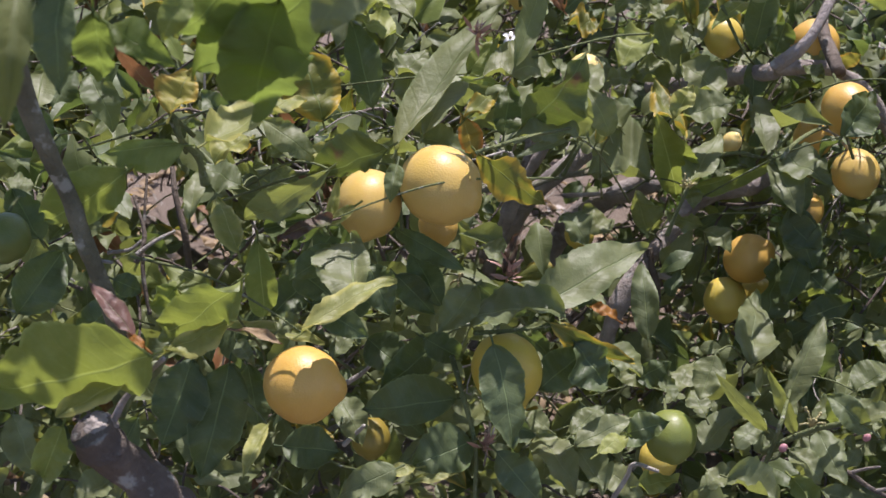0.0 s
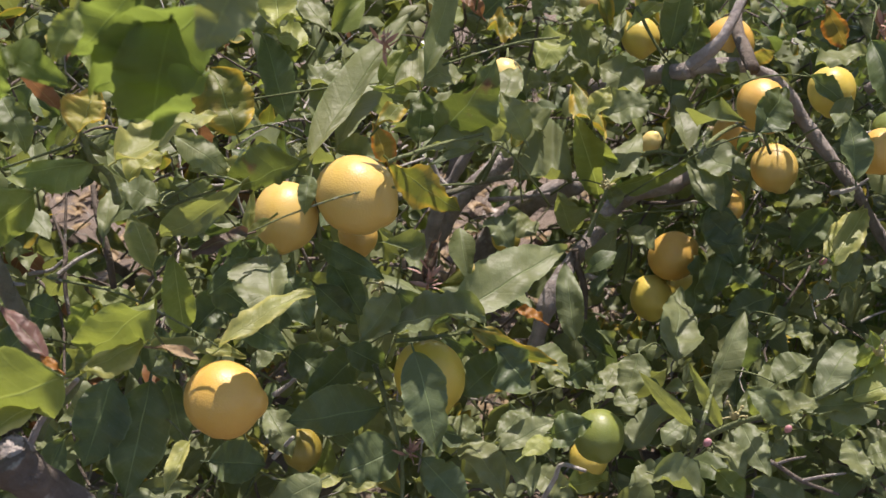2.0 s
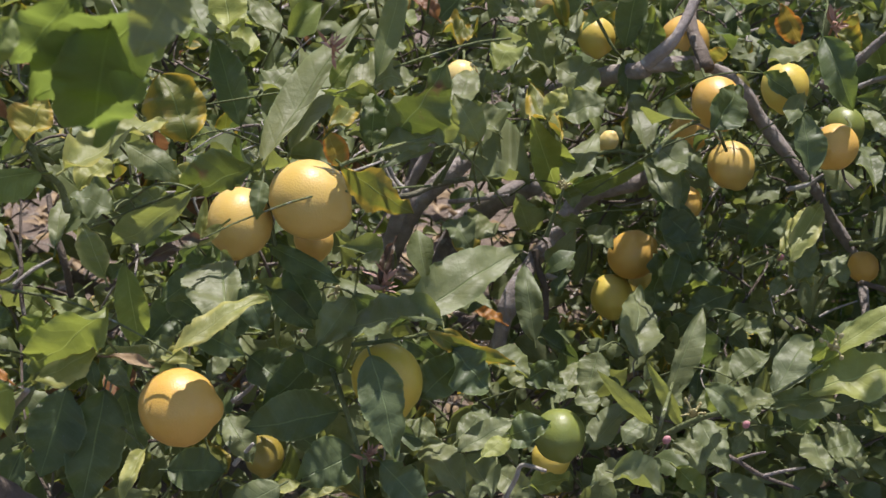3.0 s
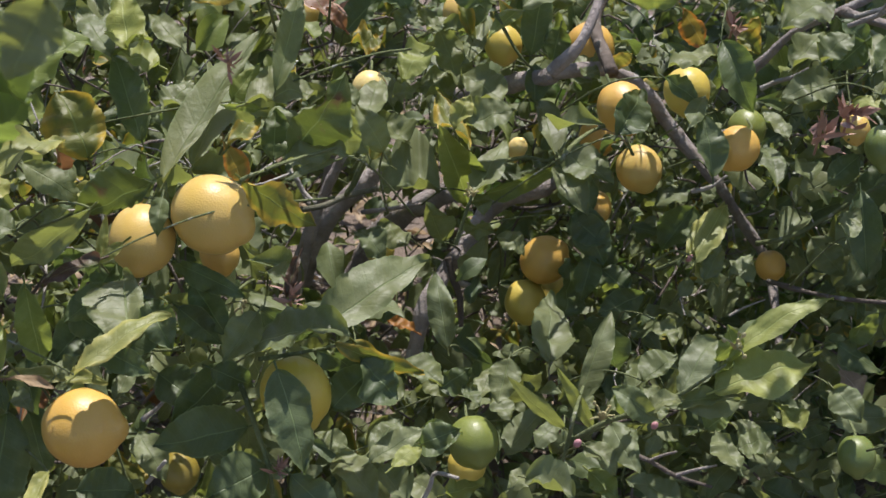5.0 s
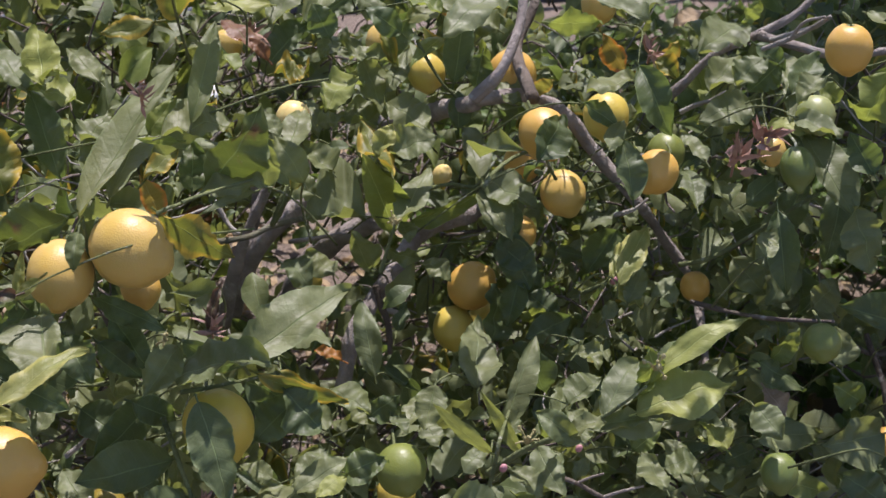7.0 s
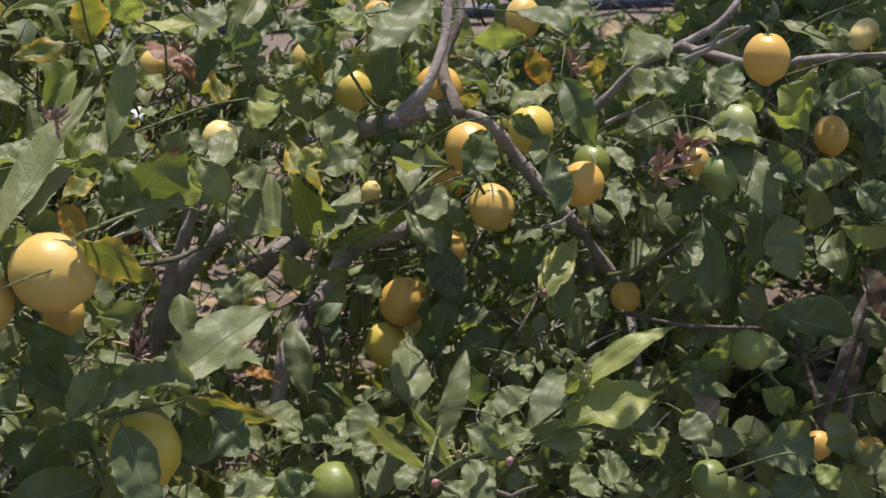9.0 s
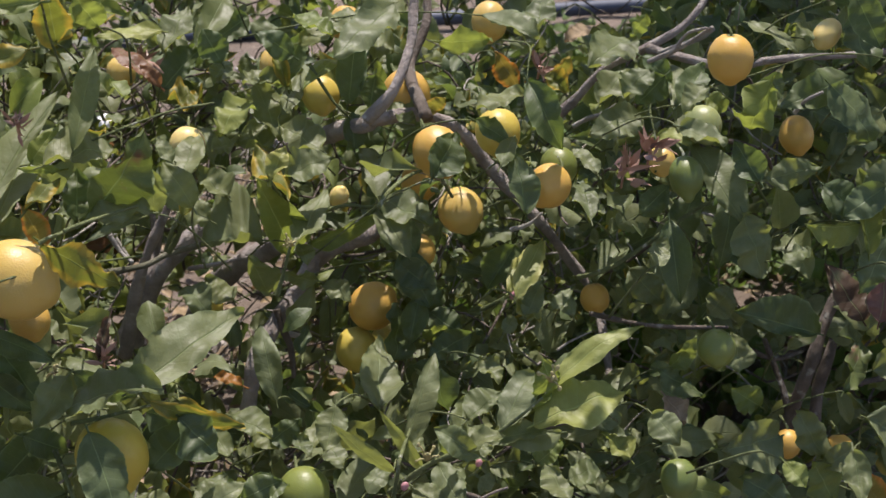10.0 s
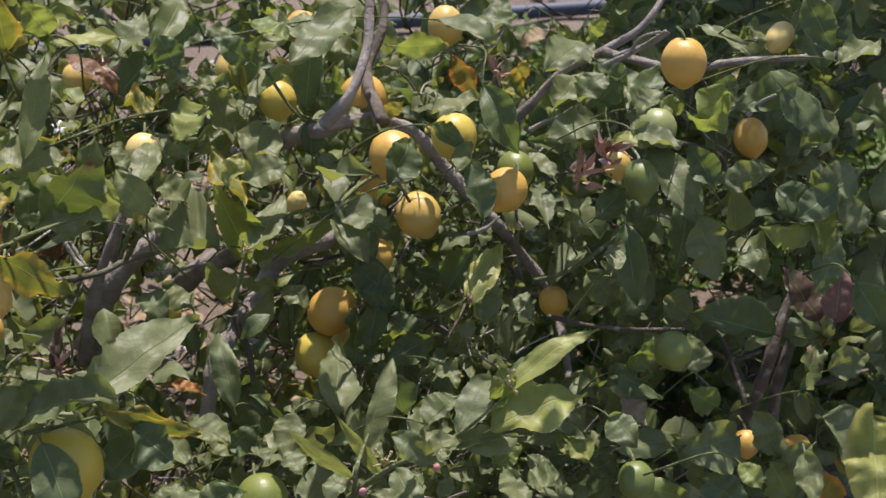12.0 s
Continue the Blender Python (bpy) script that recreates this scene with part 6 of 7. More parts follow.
leaf("green", (0.690, 1.323, 0.649), (0.730, 1.327, 0.659), 0.039, (-0.19, -0.37, 0.91), 0.41, 0.04, curl=0.04, twist=-0.07, skew=0.84, lit=True)
leaf("young", (0.708, 1.307, 0.639), (0.687, 1.341, 0.650), 0.031, (-0.09, -0.35, 0.93), 0.31, 0.05, curl=0.33, twist=-0.14, skew=0.80, lit=True)
leaf("green", (0.663, 1.265, 0.613), (0.655, 1.310, 0.636), 0.044, (-0.05, -0.46, 0.89), 0.42, 0.02, curl=0.17, twist=-0.24, skew=1.13, lit=True)
leaf("green", (0.507, 1.275, 0.637), (0.528, 1.302, 0.650), 0.020, (0.01, -0.46, 0.89), 0.26, 0.07, curl=0.07, twist=0.22, skew=0.83, lit=True)
leaf("green", (0.527, 1.331, 0.798), (0.538, 1.292, 0.783), 0.030, (0.06, -0.35, 0.93), 0.43, 0.03, curl=0.12, twist=-0.32, skew=1.07, lit=True)
leaf("fresh", (0.537, 1.539, 0.729), (0.498, 1.538, 0.744), 0.037, (-0.11, -0.94, -0.32), 0.41, 0.08, curl=0.30, twist=-0.10, lit=True)
leaf("dark", (0.566, 1.511, 0.740), (0.499, 1.502, 0.717), 0.041, (-0.00, -0.92, 0.40), 0.21, -0.01, curl=0.15, twist=0.43, lit=False)
leaf("dark", (0.539, 1.568, 0.785), (0.487, 1.552, 0.764), 0.046, (0.08, -0.88, 0.46), 0.27, 0.02, curl=0.37, twist=-0.06, lit=False)
leaf("pale", (0.593, 1.389, 0.845), (0.610, 1.352, 0.827), 0.036, (0.20, -0.35, 0.92), 0.25, 0.02, curl=0.08, twist=0.02, skew=0.93, lit=True)
leaf("green", (0.592, 1.355, 0.834), (0.626, 1.395, 0.863), 0.027, (-0.22, -0.43, 0.87), 0.33, 0.03, curl=-0.04, twist=0.04, skew=0.93, lit=True)
leaf("green", (0.632, 1.374, 0.828), (0.675, 1.402, 0.846), 0.017, (-0.10, -0.43, 0.90), 0.31, 0.01, curl=0.22, twist=-0.08, skew=1.11, lit=True)
leaf("green", (0.573, 1.385, 0.801), (0.594, 1.407, 0.812), 0.020, (0.12, -0.54, 0.83), 0.22, 0.09, curl=0.12, twist=-0.18, lit=True)
leaf("pale", (0.570, 1.330, 0.880), (0.631, 1.403, 0.915), 0.032, (-0.06, -0.39, 0.92), 0.31, 0.01, curl=0.30, twist=0.02, skew=0.89, wave=1.5, lit=True)
leaf("green", (0.697, 1.407, 0.935), (0.705, 1.485, 0.955), 0.034, (0.14, -0.26, 0.95), 0.43, 0.07, curl=0.33, twist=-0.16, skew=1.12, lit=True)
leaf("green", (0.743, 1.411, 0.935), (0.729, 1.455, 0.955), 0.042, (0.21, -0.36, 0.91), 0.37, 0.06, curl=0.00, twist=0.18, skew=0.88, lit=True)
leaf("green", (0.699, 1.396, 1.003), (0.682, 1.447, 1.024), 0.024, (0.03, -0.36, 0.93), 0.18, -0.00, curl=-0.03, twist=-0.33, skew=0.91, lit=True)
leaf("dark", (0.599, 1.373, 0.969), (0.593, 1.411, 1.036), 0.040, (0.07, -0.87, 0.49), 0.20, 0.06, curl=0.07, twist=-0.17, skew=0.87, lit=True)
leaf("green", (0.452, 1.580, 0.911), (0.481, 1.510, 0.863), 0.043, (-0.11, -0.59, 0.80), 0.30, 0.09, curl=0.20, twist=0.31, skew=1.13, lit=True)
leaf("green", (0.078, 1.177, 1.178), (0.110, 1.246, 1.259), 0.027, (0.24, -0.78, 0.57), 0.45, 0.05, curl=0.30, twist=0.01, lit=True)
leaf("young", (0.206, 1.903, 1.100), (0.109, 1.889, 1.103), 0.034, (0.09, -0.45, 0.89), 0.17, 0.04, curl=0.36, twist=-0.25, lit=True)
leaf("dark", (0.197, 1.889, 1.016), (0.264, 1.908, 1.069), 0.056, (-0.26, -0.75, 0.60), 0.30, 0.04, curl=0.32, twist=0.08, skew=1.38, lit=True)
leaf("green", (0.207, 1.898, 1.069), (0.253, 1.969, 1.116), 0.050, (-0.25, -0.41, 0.88), 0.32, 0.02, curl=0.04, twist=-0.03, lit=True)
leaf("green", (0.251, 1.881, 1.081), (0.315, 1.986, 1.124), 0.033, (0.11, -0.43, 0.90), 0.45, 0.00, curl=0.11, twist=-0.14, skew=0.87, lit=True)
leaf("green", (0.250, 1.830, 1.034), (0.309, 1.813, 1.046), 0.029, (-0.26, -0.26, 0.93), 0.22, 0.06, curl=0.12, twist=-0.14, lit=True)
leaf("yellowed", (0.199, 1.818, 1.021), (0.250, 1.820, 1.020), 0.049, (0.04, -0.36, 0.93), 0.39, -0.01, curl=0.14, twist=-0.26, skew=1.16, wave=2, lit=True)
leaf("rusty", (0.178, 1.813, 1.059), (0.131, 1.881, 1.088), 0.040, (0.15, -0.30, 0.94), 0.32, -0.00, curl=0.30, twist=0.13, lit=True)
leaf("green", (0.507, 1.842, 1.080), (0.557, 1.950, 1.128), 0.072, (0.07, -0.33, 0.94), 0.24, 0.07, curl=0.18, twist=-0.14, lit=True)
leaf("dark", (0.445, 1.720, 1.019), (0.466, 1.770, 1.118), 0.046, (0.12, -0.89, 0.43), 0.27, 0.03, curl=0.04, twist=-0.02, skew=1.11, lit=False)
leaf("green", (0.558, 1.920, 1.033), (0.493, 1.949, 1.055), 0.058, (0.12, -0.42, 0.90), 0.28, 0.05, curl=0.29, twist=-0.03, skew=1.12, lit=True)
leaf("green", (0.627, 1.666, 1.146), (0.682, 1.577, 1.134), 0.038, (-0.37, -0.35, 0.86), 0.21, 0.00, curl=0.14, twist=0.16, skew=1.60, lit=True)
leaf("fresh", (0.557, 1.633, 1.123), (0.632, 1.633, 1.121), 0.041, (-0.01, -0.94, -0.34), 0.44, 0.03, curl=0.30, twist=0.01, skew=1.09, lit=True)
leaf("turning", (0.673, 1.754, 1.065), (0.715, 1.775, 1.002), 0.036, (0.05, -0.96, -0.29), 0.34, 0.04, curl=0.16, twist=0.02, skew=0.86, wave=2, lit=True)
leaf("litter", (0.834, 1.771, 1.086), (0.780, 1.753, 1.070), 0.026, (-0.12, -0.44, 0.89), 0.33, 0.06, curl=0.05, twist=-0.15, skew=0.90, lit=True)
leaf("golden", (0.769, 1.780, 1.000), (0.795, 1.771, 1.043), 0.032, (0.02, -0.97, -0.22), 0.28, -0.00, curl=-0.02, twist=-0.00, skew=0.92, lit=True)
leaf("green", (0.746, 1.770, 1.084), (0.777, 1.843, 1.119), 0.048, (-0.27, -0.32, 0.91), 0.40, 0.09, curl=0.28, twist=0.23, lit=True)
leaf("green", (0.618, 1.448, 1.098), (0.548, 1.418, 1.095), 0.036, (0.08, -0.28, 0.96), 0.39, 0.02, curl=0.32, twist=-0.06, skew=0.64, lit=True)
leaf("green", (0.569, 1.386, 1.032), (0.602, 1.436, 1.049), 0.025, (0.12, -0.39, 0.91), 0.20, -0.01, curl=0.34, twist=0.25, skew=1.07, lit=True)
leaf("green", (0.195, 1.615, 0.971), (0.231, 1.707, 1.006), 0.042, (0.01, -0.36, 0.93), 0.21, 0.01, curl=-0.07, twist=0.18, lit=True)
leaf("green", (0.455, 1.783, 1.052), (0.507, 1.897, 1.120), 0.049, (-0.01, -0.28, 0.96), 0.42, -0.02, curl=0.04, twist=-0.19, skew=0.87, lit=True)
leaf("green", (0.738, 1.497, 1.058), (0.799, 1.542, 1.085), 0.044, (-0.10, -0.41, 0.91), 0.44, 0.06, curl=0.24, twist=-0.02, lit=True)
leaf("dark", (0.822, 1.438, 1.067), (0.884, 1.492, 1.098), 0.036, (0.18, -0.63, 0.76), 0.37, 0.07, curl=0.22, twist=0.16, skew=1.10, lit=True)
leaf("fresh", (0.854, 1.423, 1.079), (0.879, 1.415, 1.060), 0.030, (0.06, -0.90, 0.43), 0.40, 0.04, curl=0.06, twist=-0.09, lit=False)
leaf("dark", (0.784, 1.399, 1.000), (0.842, 1.443, 1.017), 0.037, (0.17, -0.53, 0.83), 0.31, 0.00, curl=0.02, twist=0.17, lit=True)
leaf("green", (0.813, 1.426, 0.963), (0.800, 1.447, 1.003), 0.043, (0.15, -0.85, 0.50), 0.23, -0.01, curl=0.20, twist=-0.12, lit=False)
leaf("dark", (0.767, 1.418, 0.929), (0.816, 1.434, 0.960), 0.035, (-0.01, -0.89, 0.45), 0.19, -0.01, curl=0.29, twist=-0.02, skew=0.90, lit=False)
leaf("green", (0.968, 1.437, 1.127), (1.038, 1.472, 1.149), 0.030, (0.27, -0.83, 0.49), 0.18, 0.07, curl=0.09, twist=0.15, lit=False)
leaf("green", (0.981, 1.395, 1.148), (0.979, 1.433, 1.168), 0.039, (0.26, -0.44, 0.86), 0.32, 0.04, curl=0.38, twist=-0.08, lit=True)
leaf("green", (1.024, 1.288, 1.151), (1.097, 1.321, 1.160), 0.041, (0.02, -0.30, 0.95), 0.34, 0.03, curl=-0.09, twist=-0.00, skew=0.84, lit=True)
leaf("dark", (1.046, 1.359, 1.118), (1.030, 1.397, 1.183), 0.049, (0.07, -0.85, 0.52), 0.30, -0.00, curl=-0.07, twist=0.24, skew=1.08, lit=False)
leaf("dark", (0.965, 1.424, 1.086), (0.907, 1.404, 1.083), 0.035, (0.27, -0.84, 0.48), 0.32, 0.06, curl=-0.02, twist=0.21, lit=False)
leaf("green", (1.042, 1.317, 1.073), (0.996, 1.313, 1.035), 0.042, (-0.29, -0.85, 0.43), 0.34, 0.07, curl=0.34, twist=-0.18, lit=False)
leaf("green", (1.035, 1.246, 1.024), (0.980, 1.239, 1.004), 0.048, (-0.08, -0.85, 0.53), 0.35, 0.03, curl=0.25, twist=0.19, lit=False)
leaf("fresh", (0.999, 1.242, 0.918), (0.998, 1.286, 1.014), 0.032, (0.04, -0.91, 0.42), 0.44, 0.01, curl=-0.05, twist=0.20, skew=0.88, lit=False)
leaf("fresh", (1.019, 1.268, 1.018), (1.022, 1.221, 0.947), 0.033, (-0.27, -0.81, 0.53), 0.25, 0.03, curl=0.35, twist=-0.00, skew=0.90, lit=False)
leaf("green", (1.034, 1.207, 0.965), (0.999, 1.231, 0.990), 0.040, (-0.16, -0.83, 0.54), 0.42, 0.07, curl=0.39, twist=-0.05, lit=False)
leaf("dark", (0.906, 1.433, 0.949), (0.876, 1.401, 0.843), 0.045, (-0.12, -0.94, 0.32), 0.43, 0.08, curl=0.35, twist=-0.01, lit=False)
leaf("dark", (0.819, 1.433, 0.871), (0.868, 1.458, 0.944), 0.045, (-0.09, -0.92, 0.38), 0.44, 0.05, curl=0.30, twist=0.09, lit=False)
leaf("green", (0.781, 1.391, 0.886), (0.825, 1.431, 0.907), 0.028, (-0.04, -0.44, 0.90), 0.44, 0.06, curl=0.08, twist=0.05, skew=0.93, lit=True)
leaf("green", (0.778, 1.468, 0.828), (0.815, 1.435, 0.785), 0.046, (-0.38, -0.87, 0.33), 0.26, 0.03, curl=0.28, twist=-0.05, lit=False)
leaf("green", (0.863, 1.452, 0.822), (0.806, 1.412, 0.781), 0.045, (0.09, -0.78, 0.62), 0.31, 0.05, curl=0.40, twist=-0.49, skew=1.08, lit=False)
leaf("green", (0.861, 1.388, 0.784), (0.900, 1.404, 0.813), 0.045, (0.09, -0.92, 0.37), 0.40, -0.01, curl=0.26, twist=-0.02, skew=0.91, lit=False)
leaf("green", (0.887, 1.249, 0.917), (0.932, 1.265, 0.926), 0.026, (-0.09, -0.27, 0.96), 0.29, 0.01, curl=0.40, twist=-0.17, skew=0.92, lit=True)
leaf("green", (0.956, 1.339, 0.741), (1.009, 1.349, 0.770), 0.027, (-0.38, -0.40, 0.83), 0.20, 0.02, curl=0.39, twist=0.03, lit=True)
leaf("green", (1.002, 1.209, 0.702), (1.065, 1.197, 0.663), 0.057, (0.16, -0.83, 0.53), 0.24, 0.00, curl=-0.07, twist=-0.12, lit=False)
leaf("green", (0.995, 1.217, 0.656), (0.948, 1.215, 0.632), 0.037, (-0.19, -0.87, 0.46), 0.30, 0.06, curl=0.02, twist=0.23, lit=False)
leaf("green", (0.873, 1.313, 0.735), (0.871, 1.339, 0.781), 0.041, (0.07, -0.86, 0.50), 0.25, 0.04, curl=0.09, twist=-0.28, lit=False)
leaf("fresh", (0.891, 1.286, 0.695), (0.856, 1.301, 0.719), 0.040, (-0.17, -0.93, 0.33), 0.36, 0.03, curl=0.08, twist=0.02, lit=False)
leaf("fresh", (0.754, 1.224, 0.640), (0.825, 1.237, 0.600), 0.034, (0.35, -0.88, 0.31), 0.25, 0.08, curl=0.30, twist=-0.02, lit=False)
leaf("green", (0.750, 1.268, 0.621), (0.807, 1.287, 0.624), 0.030, (0.03, -0.23, 0.97), 0.38, 0.06, curl=0.05, twist=0.07, skew=0.86, lit=True)
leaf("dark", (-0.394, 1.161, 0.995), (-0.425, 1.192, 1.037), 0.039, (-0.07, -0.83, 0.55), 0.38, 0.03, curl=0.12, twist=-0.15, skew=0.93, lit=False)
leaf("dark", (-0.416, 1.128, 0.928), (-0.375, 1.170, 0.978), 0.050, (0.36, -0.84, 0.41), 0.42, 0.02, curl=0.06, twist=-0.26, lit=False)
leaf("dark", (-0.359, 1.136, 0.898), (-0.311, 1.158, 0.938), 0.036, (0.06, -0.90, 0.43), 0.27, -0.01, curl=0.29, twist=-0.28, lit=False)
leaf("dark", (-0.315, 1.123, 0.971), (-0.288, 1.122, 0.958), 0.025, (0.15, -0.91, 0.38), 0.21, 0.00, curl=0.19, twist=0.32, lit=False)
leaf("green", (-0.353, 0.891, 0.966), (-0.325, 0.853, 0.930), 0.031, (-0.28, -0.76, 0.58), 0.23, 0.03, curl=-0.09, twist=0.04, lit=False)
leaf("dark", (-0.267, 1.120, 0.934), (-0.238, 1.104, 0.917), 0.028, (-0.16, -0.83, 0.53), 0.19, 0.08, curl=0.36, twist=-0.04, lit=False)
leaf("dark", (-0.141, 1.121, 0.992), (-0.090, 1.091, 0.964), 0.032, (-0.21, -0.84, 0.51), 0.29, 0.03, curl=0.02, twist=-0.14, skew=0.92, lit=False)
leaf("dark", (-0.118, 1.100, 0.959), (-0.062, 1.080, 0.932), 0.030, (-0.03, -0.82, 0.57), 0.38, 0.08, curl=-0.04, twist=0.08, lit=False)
leaf("green", (-0.190, 1.083, 0.924), (-0.169, 1.044, 0.919), 0.018, (-0.23, -0.25, 0.94), 0.20, 0.07, curl=0.05, twist=-0.04, skew=0.86, lit=True)
leaf("green", (-0.149, 1.071, 0.944), (-0.128, 1.083, 0.956), 0.021, (-0.21, -0.49, 0.85), 0.32, -0.01, curl=0.15, twist=0.15, skew=0.92, lit=True)
leaf("green", (-0.098, 1.073, 0.911), (-0.074, 1.100, 0.927), 0.022, (-0.17, -0.41, 0.90), 0.32, 0.07, curl=-0.03, twist=-0.27, lit=True)
leaf("dark", (-0.064, 1.137, 0.983), (-0.041, 1.111, 0.940), 0.036, (0.07, -0.83, 0.55), 0.41, 0.08, curl=0.10, twist=0.34, lit=False)
leaf("dark", (-0.007, 1.142, 0.896), (0.035, 1.141, 0.870), 0.030, (0.22, -0.88, 0.41), 0.36, -0.02, curl=0.06, twist=-0.35, lit=False)
leaf("green", (0.117, 1.158, 0.766), (0.155, 1.091, 0.741), 0.042, (-0.01, -0.35, 0.94), 0.23, 0.09, curl=-0.02, twist=-0.15, lit=True)
leaf("green", (0.128, 1.143, 0.783), (0.095, 1.160, 0.794), 0.024, (0.04, -0.48, 0.88), 0.16, 0.04, curl=0.23, twist=-0.10, skew=0.93, lit=True)
leaf("green", (0.153, 1.146, 0.774), (0.193, 1.180, 0.788), 0.031, (-0.01, -0.37, 0.93), 0.20, 0.01, curl=0.19, twist=-0.09, skew=0.90, lit=True)
leaf("green", (0.206, 1.313, 0.725), (0.184, 1.374, 0.744), 0.029, (-0.17, -0.35, 0.92), 0.33, 0.02, curl=-0.01, twist=0.09, lit=True)
leaf("green", (0.244, 1.391, 0.717), (0.270, 1.359, 0.696), 0.031, (0.10, -0.51, 0.86), 0.31, -0.00, curl=0.14, twist=0.40, skew=0.88, lit=True)
leaf("green", (0.310, 1.377, 0.676), (0.347, 1.434, 0.691), 0.031, (-0.03, -0.24, 0.97), 0.19, 0.05, curl=0.15, twist=-0.07, lit=True)
leaf("green", (0.348, 1.346, 0.663), (0.334, 1.392, 0.675), 0.032, (-0.08, -0.29, 0.95), 0.32, 0.08, curl=0.21, twist=0.15, lit=True)
leaf("green", (0.452, 1.257, 0.723), (0.499, 1.290, 0.741), 0.026, (-0.05, -0.43, 0.90), 0.35, 0.01, curl=0.37, twist=-0.01, skew=0.88, lit=True)
leaf("green", (0.415, 1.299, 0.727), (0.436, 1.269, 0.715), 0.027, (-0.06, -0.41, 0.91), 0.19, 0.08, curl=0.17, twist=-0.06, skew=1.07, lit=True)
leaf("green", (0.353, 1.219, 0.709), (0.390, 1.248, 0.720), 0.027, (-0.03, -0.35, 0.94), 0.26, 0.09, curl=0.37, twist=0.13, lit=True)
leaf("green", (0.459, 1.175, 0.748), (0.424, 1.151, 0.727), 0.027, (-0.24, -0.42, 0.87), 0.39, 0.09, curl=0.07, twist=-0.13, lit=True)
leaf("green", (0.487, 1.157, 0.775), (0.473, 1.203, 0.789), 0.027, (-0.15, -0.33, 0.93), 0.20, 0.06, curl=-0.01, twist=0.05, lit=True)
leaf("green", (0.209, 1.244, 0.659), (0.250, 1.200, 0.651), 0.036, (-0.44, -0.54, 0.72), 0.23, 0.02, curl=-0.03, twist=0.37, lit=True)
leaf("young", (0.244, 1.211, 0.659), (0.293, 1.223, 0.658), 0.030, (0.11, -0.31, 0.94), 0.22, -0.01, curl=-0.06, twist=-0.26, lit=True)
leaf("green", (0.321, 1.200, 0.667), (0.356, 1.219, 0.677), 0.030, (-0.11, -0.29, 0.95), 0.35, 0.01, curl=-0.08, twist=0.00, lit=True)
leaf("fresh", (0.116, 1.239, 1.281), (0.097, 1.228, 1.317), 0.031, (0.03, -0.96, -0.28), 0.41, 0.03, curl=0.07, twist=-0.06, skew=0.87, lit=True)
leaf("yellowed", (0.074, 1.276, 1.259), (0.072, 1.247, 1.323), 0.038, (0.09, -0.91, -0.41), 0.25, -0.00, curl=0.05, twist=0.11, lit=True)
leaf("fresh", (-0.155, 1.072, 1.230), (-0.083, 1.120, 1.257), 0.051, (-0.01, -0.48, 0.88), 0.24, 0.02, curl=0.37, twist=-0.28, skew=1.35, lit=True)
leaf("young", (-0.068, 1.302, 1.190), (-0.074, 1.369, 1.230), 0.043, (-0.21, -0.51, 0.83), 0.28, 0.00, curl=0.14, twist=0.10, lit=True)
leaf("green", (-0.088, 1.320, 1.179), (-0.127, 1.397, 1.209), 0.035, (0.06, -0.34, 0.94), 0.25, -0.00, curl=0.32, twist=0.15, skew=0.89, lit=True)
leaf("green", (-0.021, 1.445, 1.142), (-0.057, 1.510, 1.164), 0.030, (-0.17, -0.40, 0.90), 0.24, 0.02, curl=0.14, twist=-0.06, skew=0.92, lit=True)
leaf("green", (0.546, 1.248, 0.588), (0.479, 1.269, 0.610), 0.036, (0.13, -0.47, 0.87), 0.38, 0.02, curl=0.24, twist=0.13, skew=0.89, lit=True)
leaf("green", (-0.036, 1.273, 1.134), (-0.004, 1.307, 1.148), 0.042, (-0.02, -0.36, 0.93), 0.27, 0.00, curl=0.18, twist=0.03, skew=0.87, lit=True)
leaf("green", (0.631, 1.487, 0.881), (0.652, 1.515, 0.896), 0.019, (-0.02, -0.46, 0.89), 0.21, 0.07, curl=0.18, twist=-0.15, skew=0.91, lit=True)
leaf("green", (0.713, 1.234, 0.944), (0.739, 1.279, 0.958), 0.026, (0.03, -0.31, 0.95), 0.41, -0.01, curl=0.34, twist=-0.04, lit=True)
leaf("green", (0.665, 1.381, 0.815), (0.659, 1.422, 0.832), 0.025, (-0.09, -0.39, 0.92), 0.33, 0.07, curl=0.32, twist=0.18, skew=1.08, lit=True)
leaf("pale", (0.577, 1.379, 0.863), (0.653, 1.468, 0.886), 0.035, (0.05, -0.29, 0.96), 0.39, 0.01, curl=0.20, twist=-0.12, lit=True)
leaf("bronze", (0.091, 1.191, 0.992), (0.075, 1.173, 0.954), 0.014, (-0.22, -0.85, 0.48), 0.23, 0.09, curl=0.21, twist=-0.08, skew=0.90, wave=2.0, lit=False)
leaf("dark", (0.554, 1.448, 1.072), (0.599, 1.438, 1.039), 0.025, (0.11, -0.90, 0.41), 0.38, 0.04, curl=-0.06, twist=0.22, skew=1.07, lit=False)
leaf("green", (0.618, 1.258, 0.651), (0.659, 1.252, 0.661), 0.040, (-0.28, -0.32, 0.91), 0.27, 0.08, curl=0.27, twist=-0.05, lit=True)
leaf("green", (0.643, 1.324, 0.647), (0.663, 1.274, 0.624), 0.029, (-0.09, -0.44, 0.89), 0.30, 0.03, curl=-0.05, twist=0.01, skew=0.93, lit=True)
leaf("green", (0.518, 1.716, 1.160), (0.411, 1.620, 1.120), 0.058, (0.07, -0.43, 0.90), 0.25, -0.01, curl=0.19, twist=0.23, skew=1.07, lit=True)
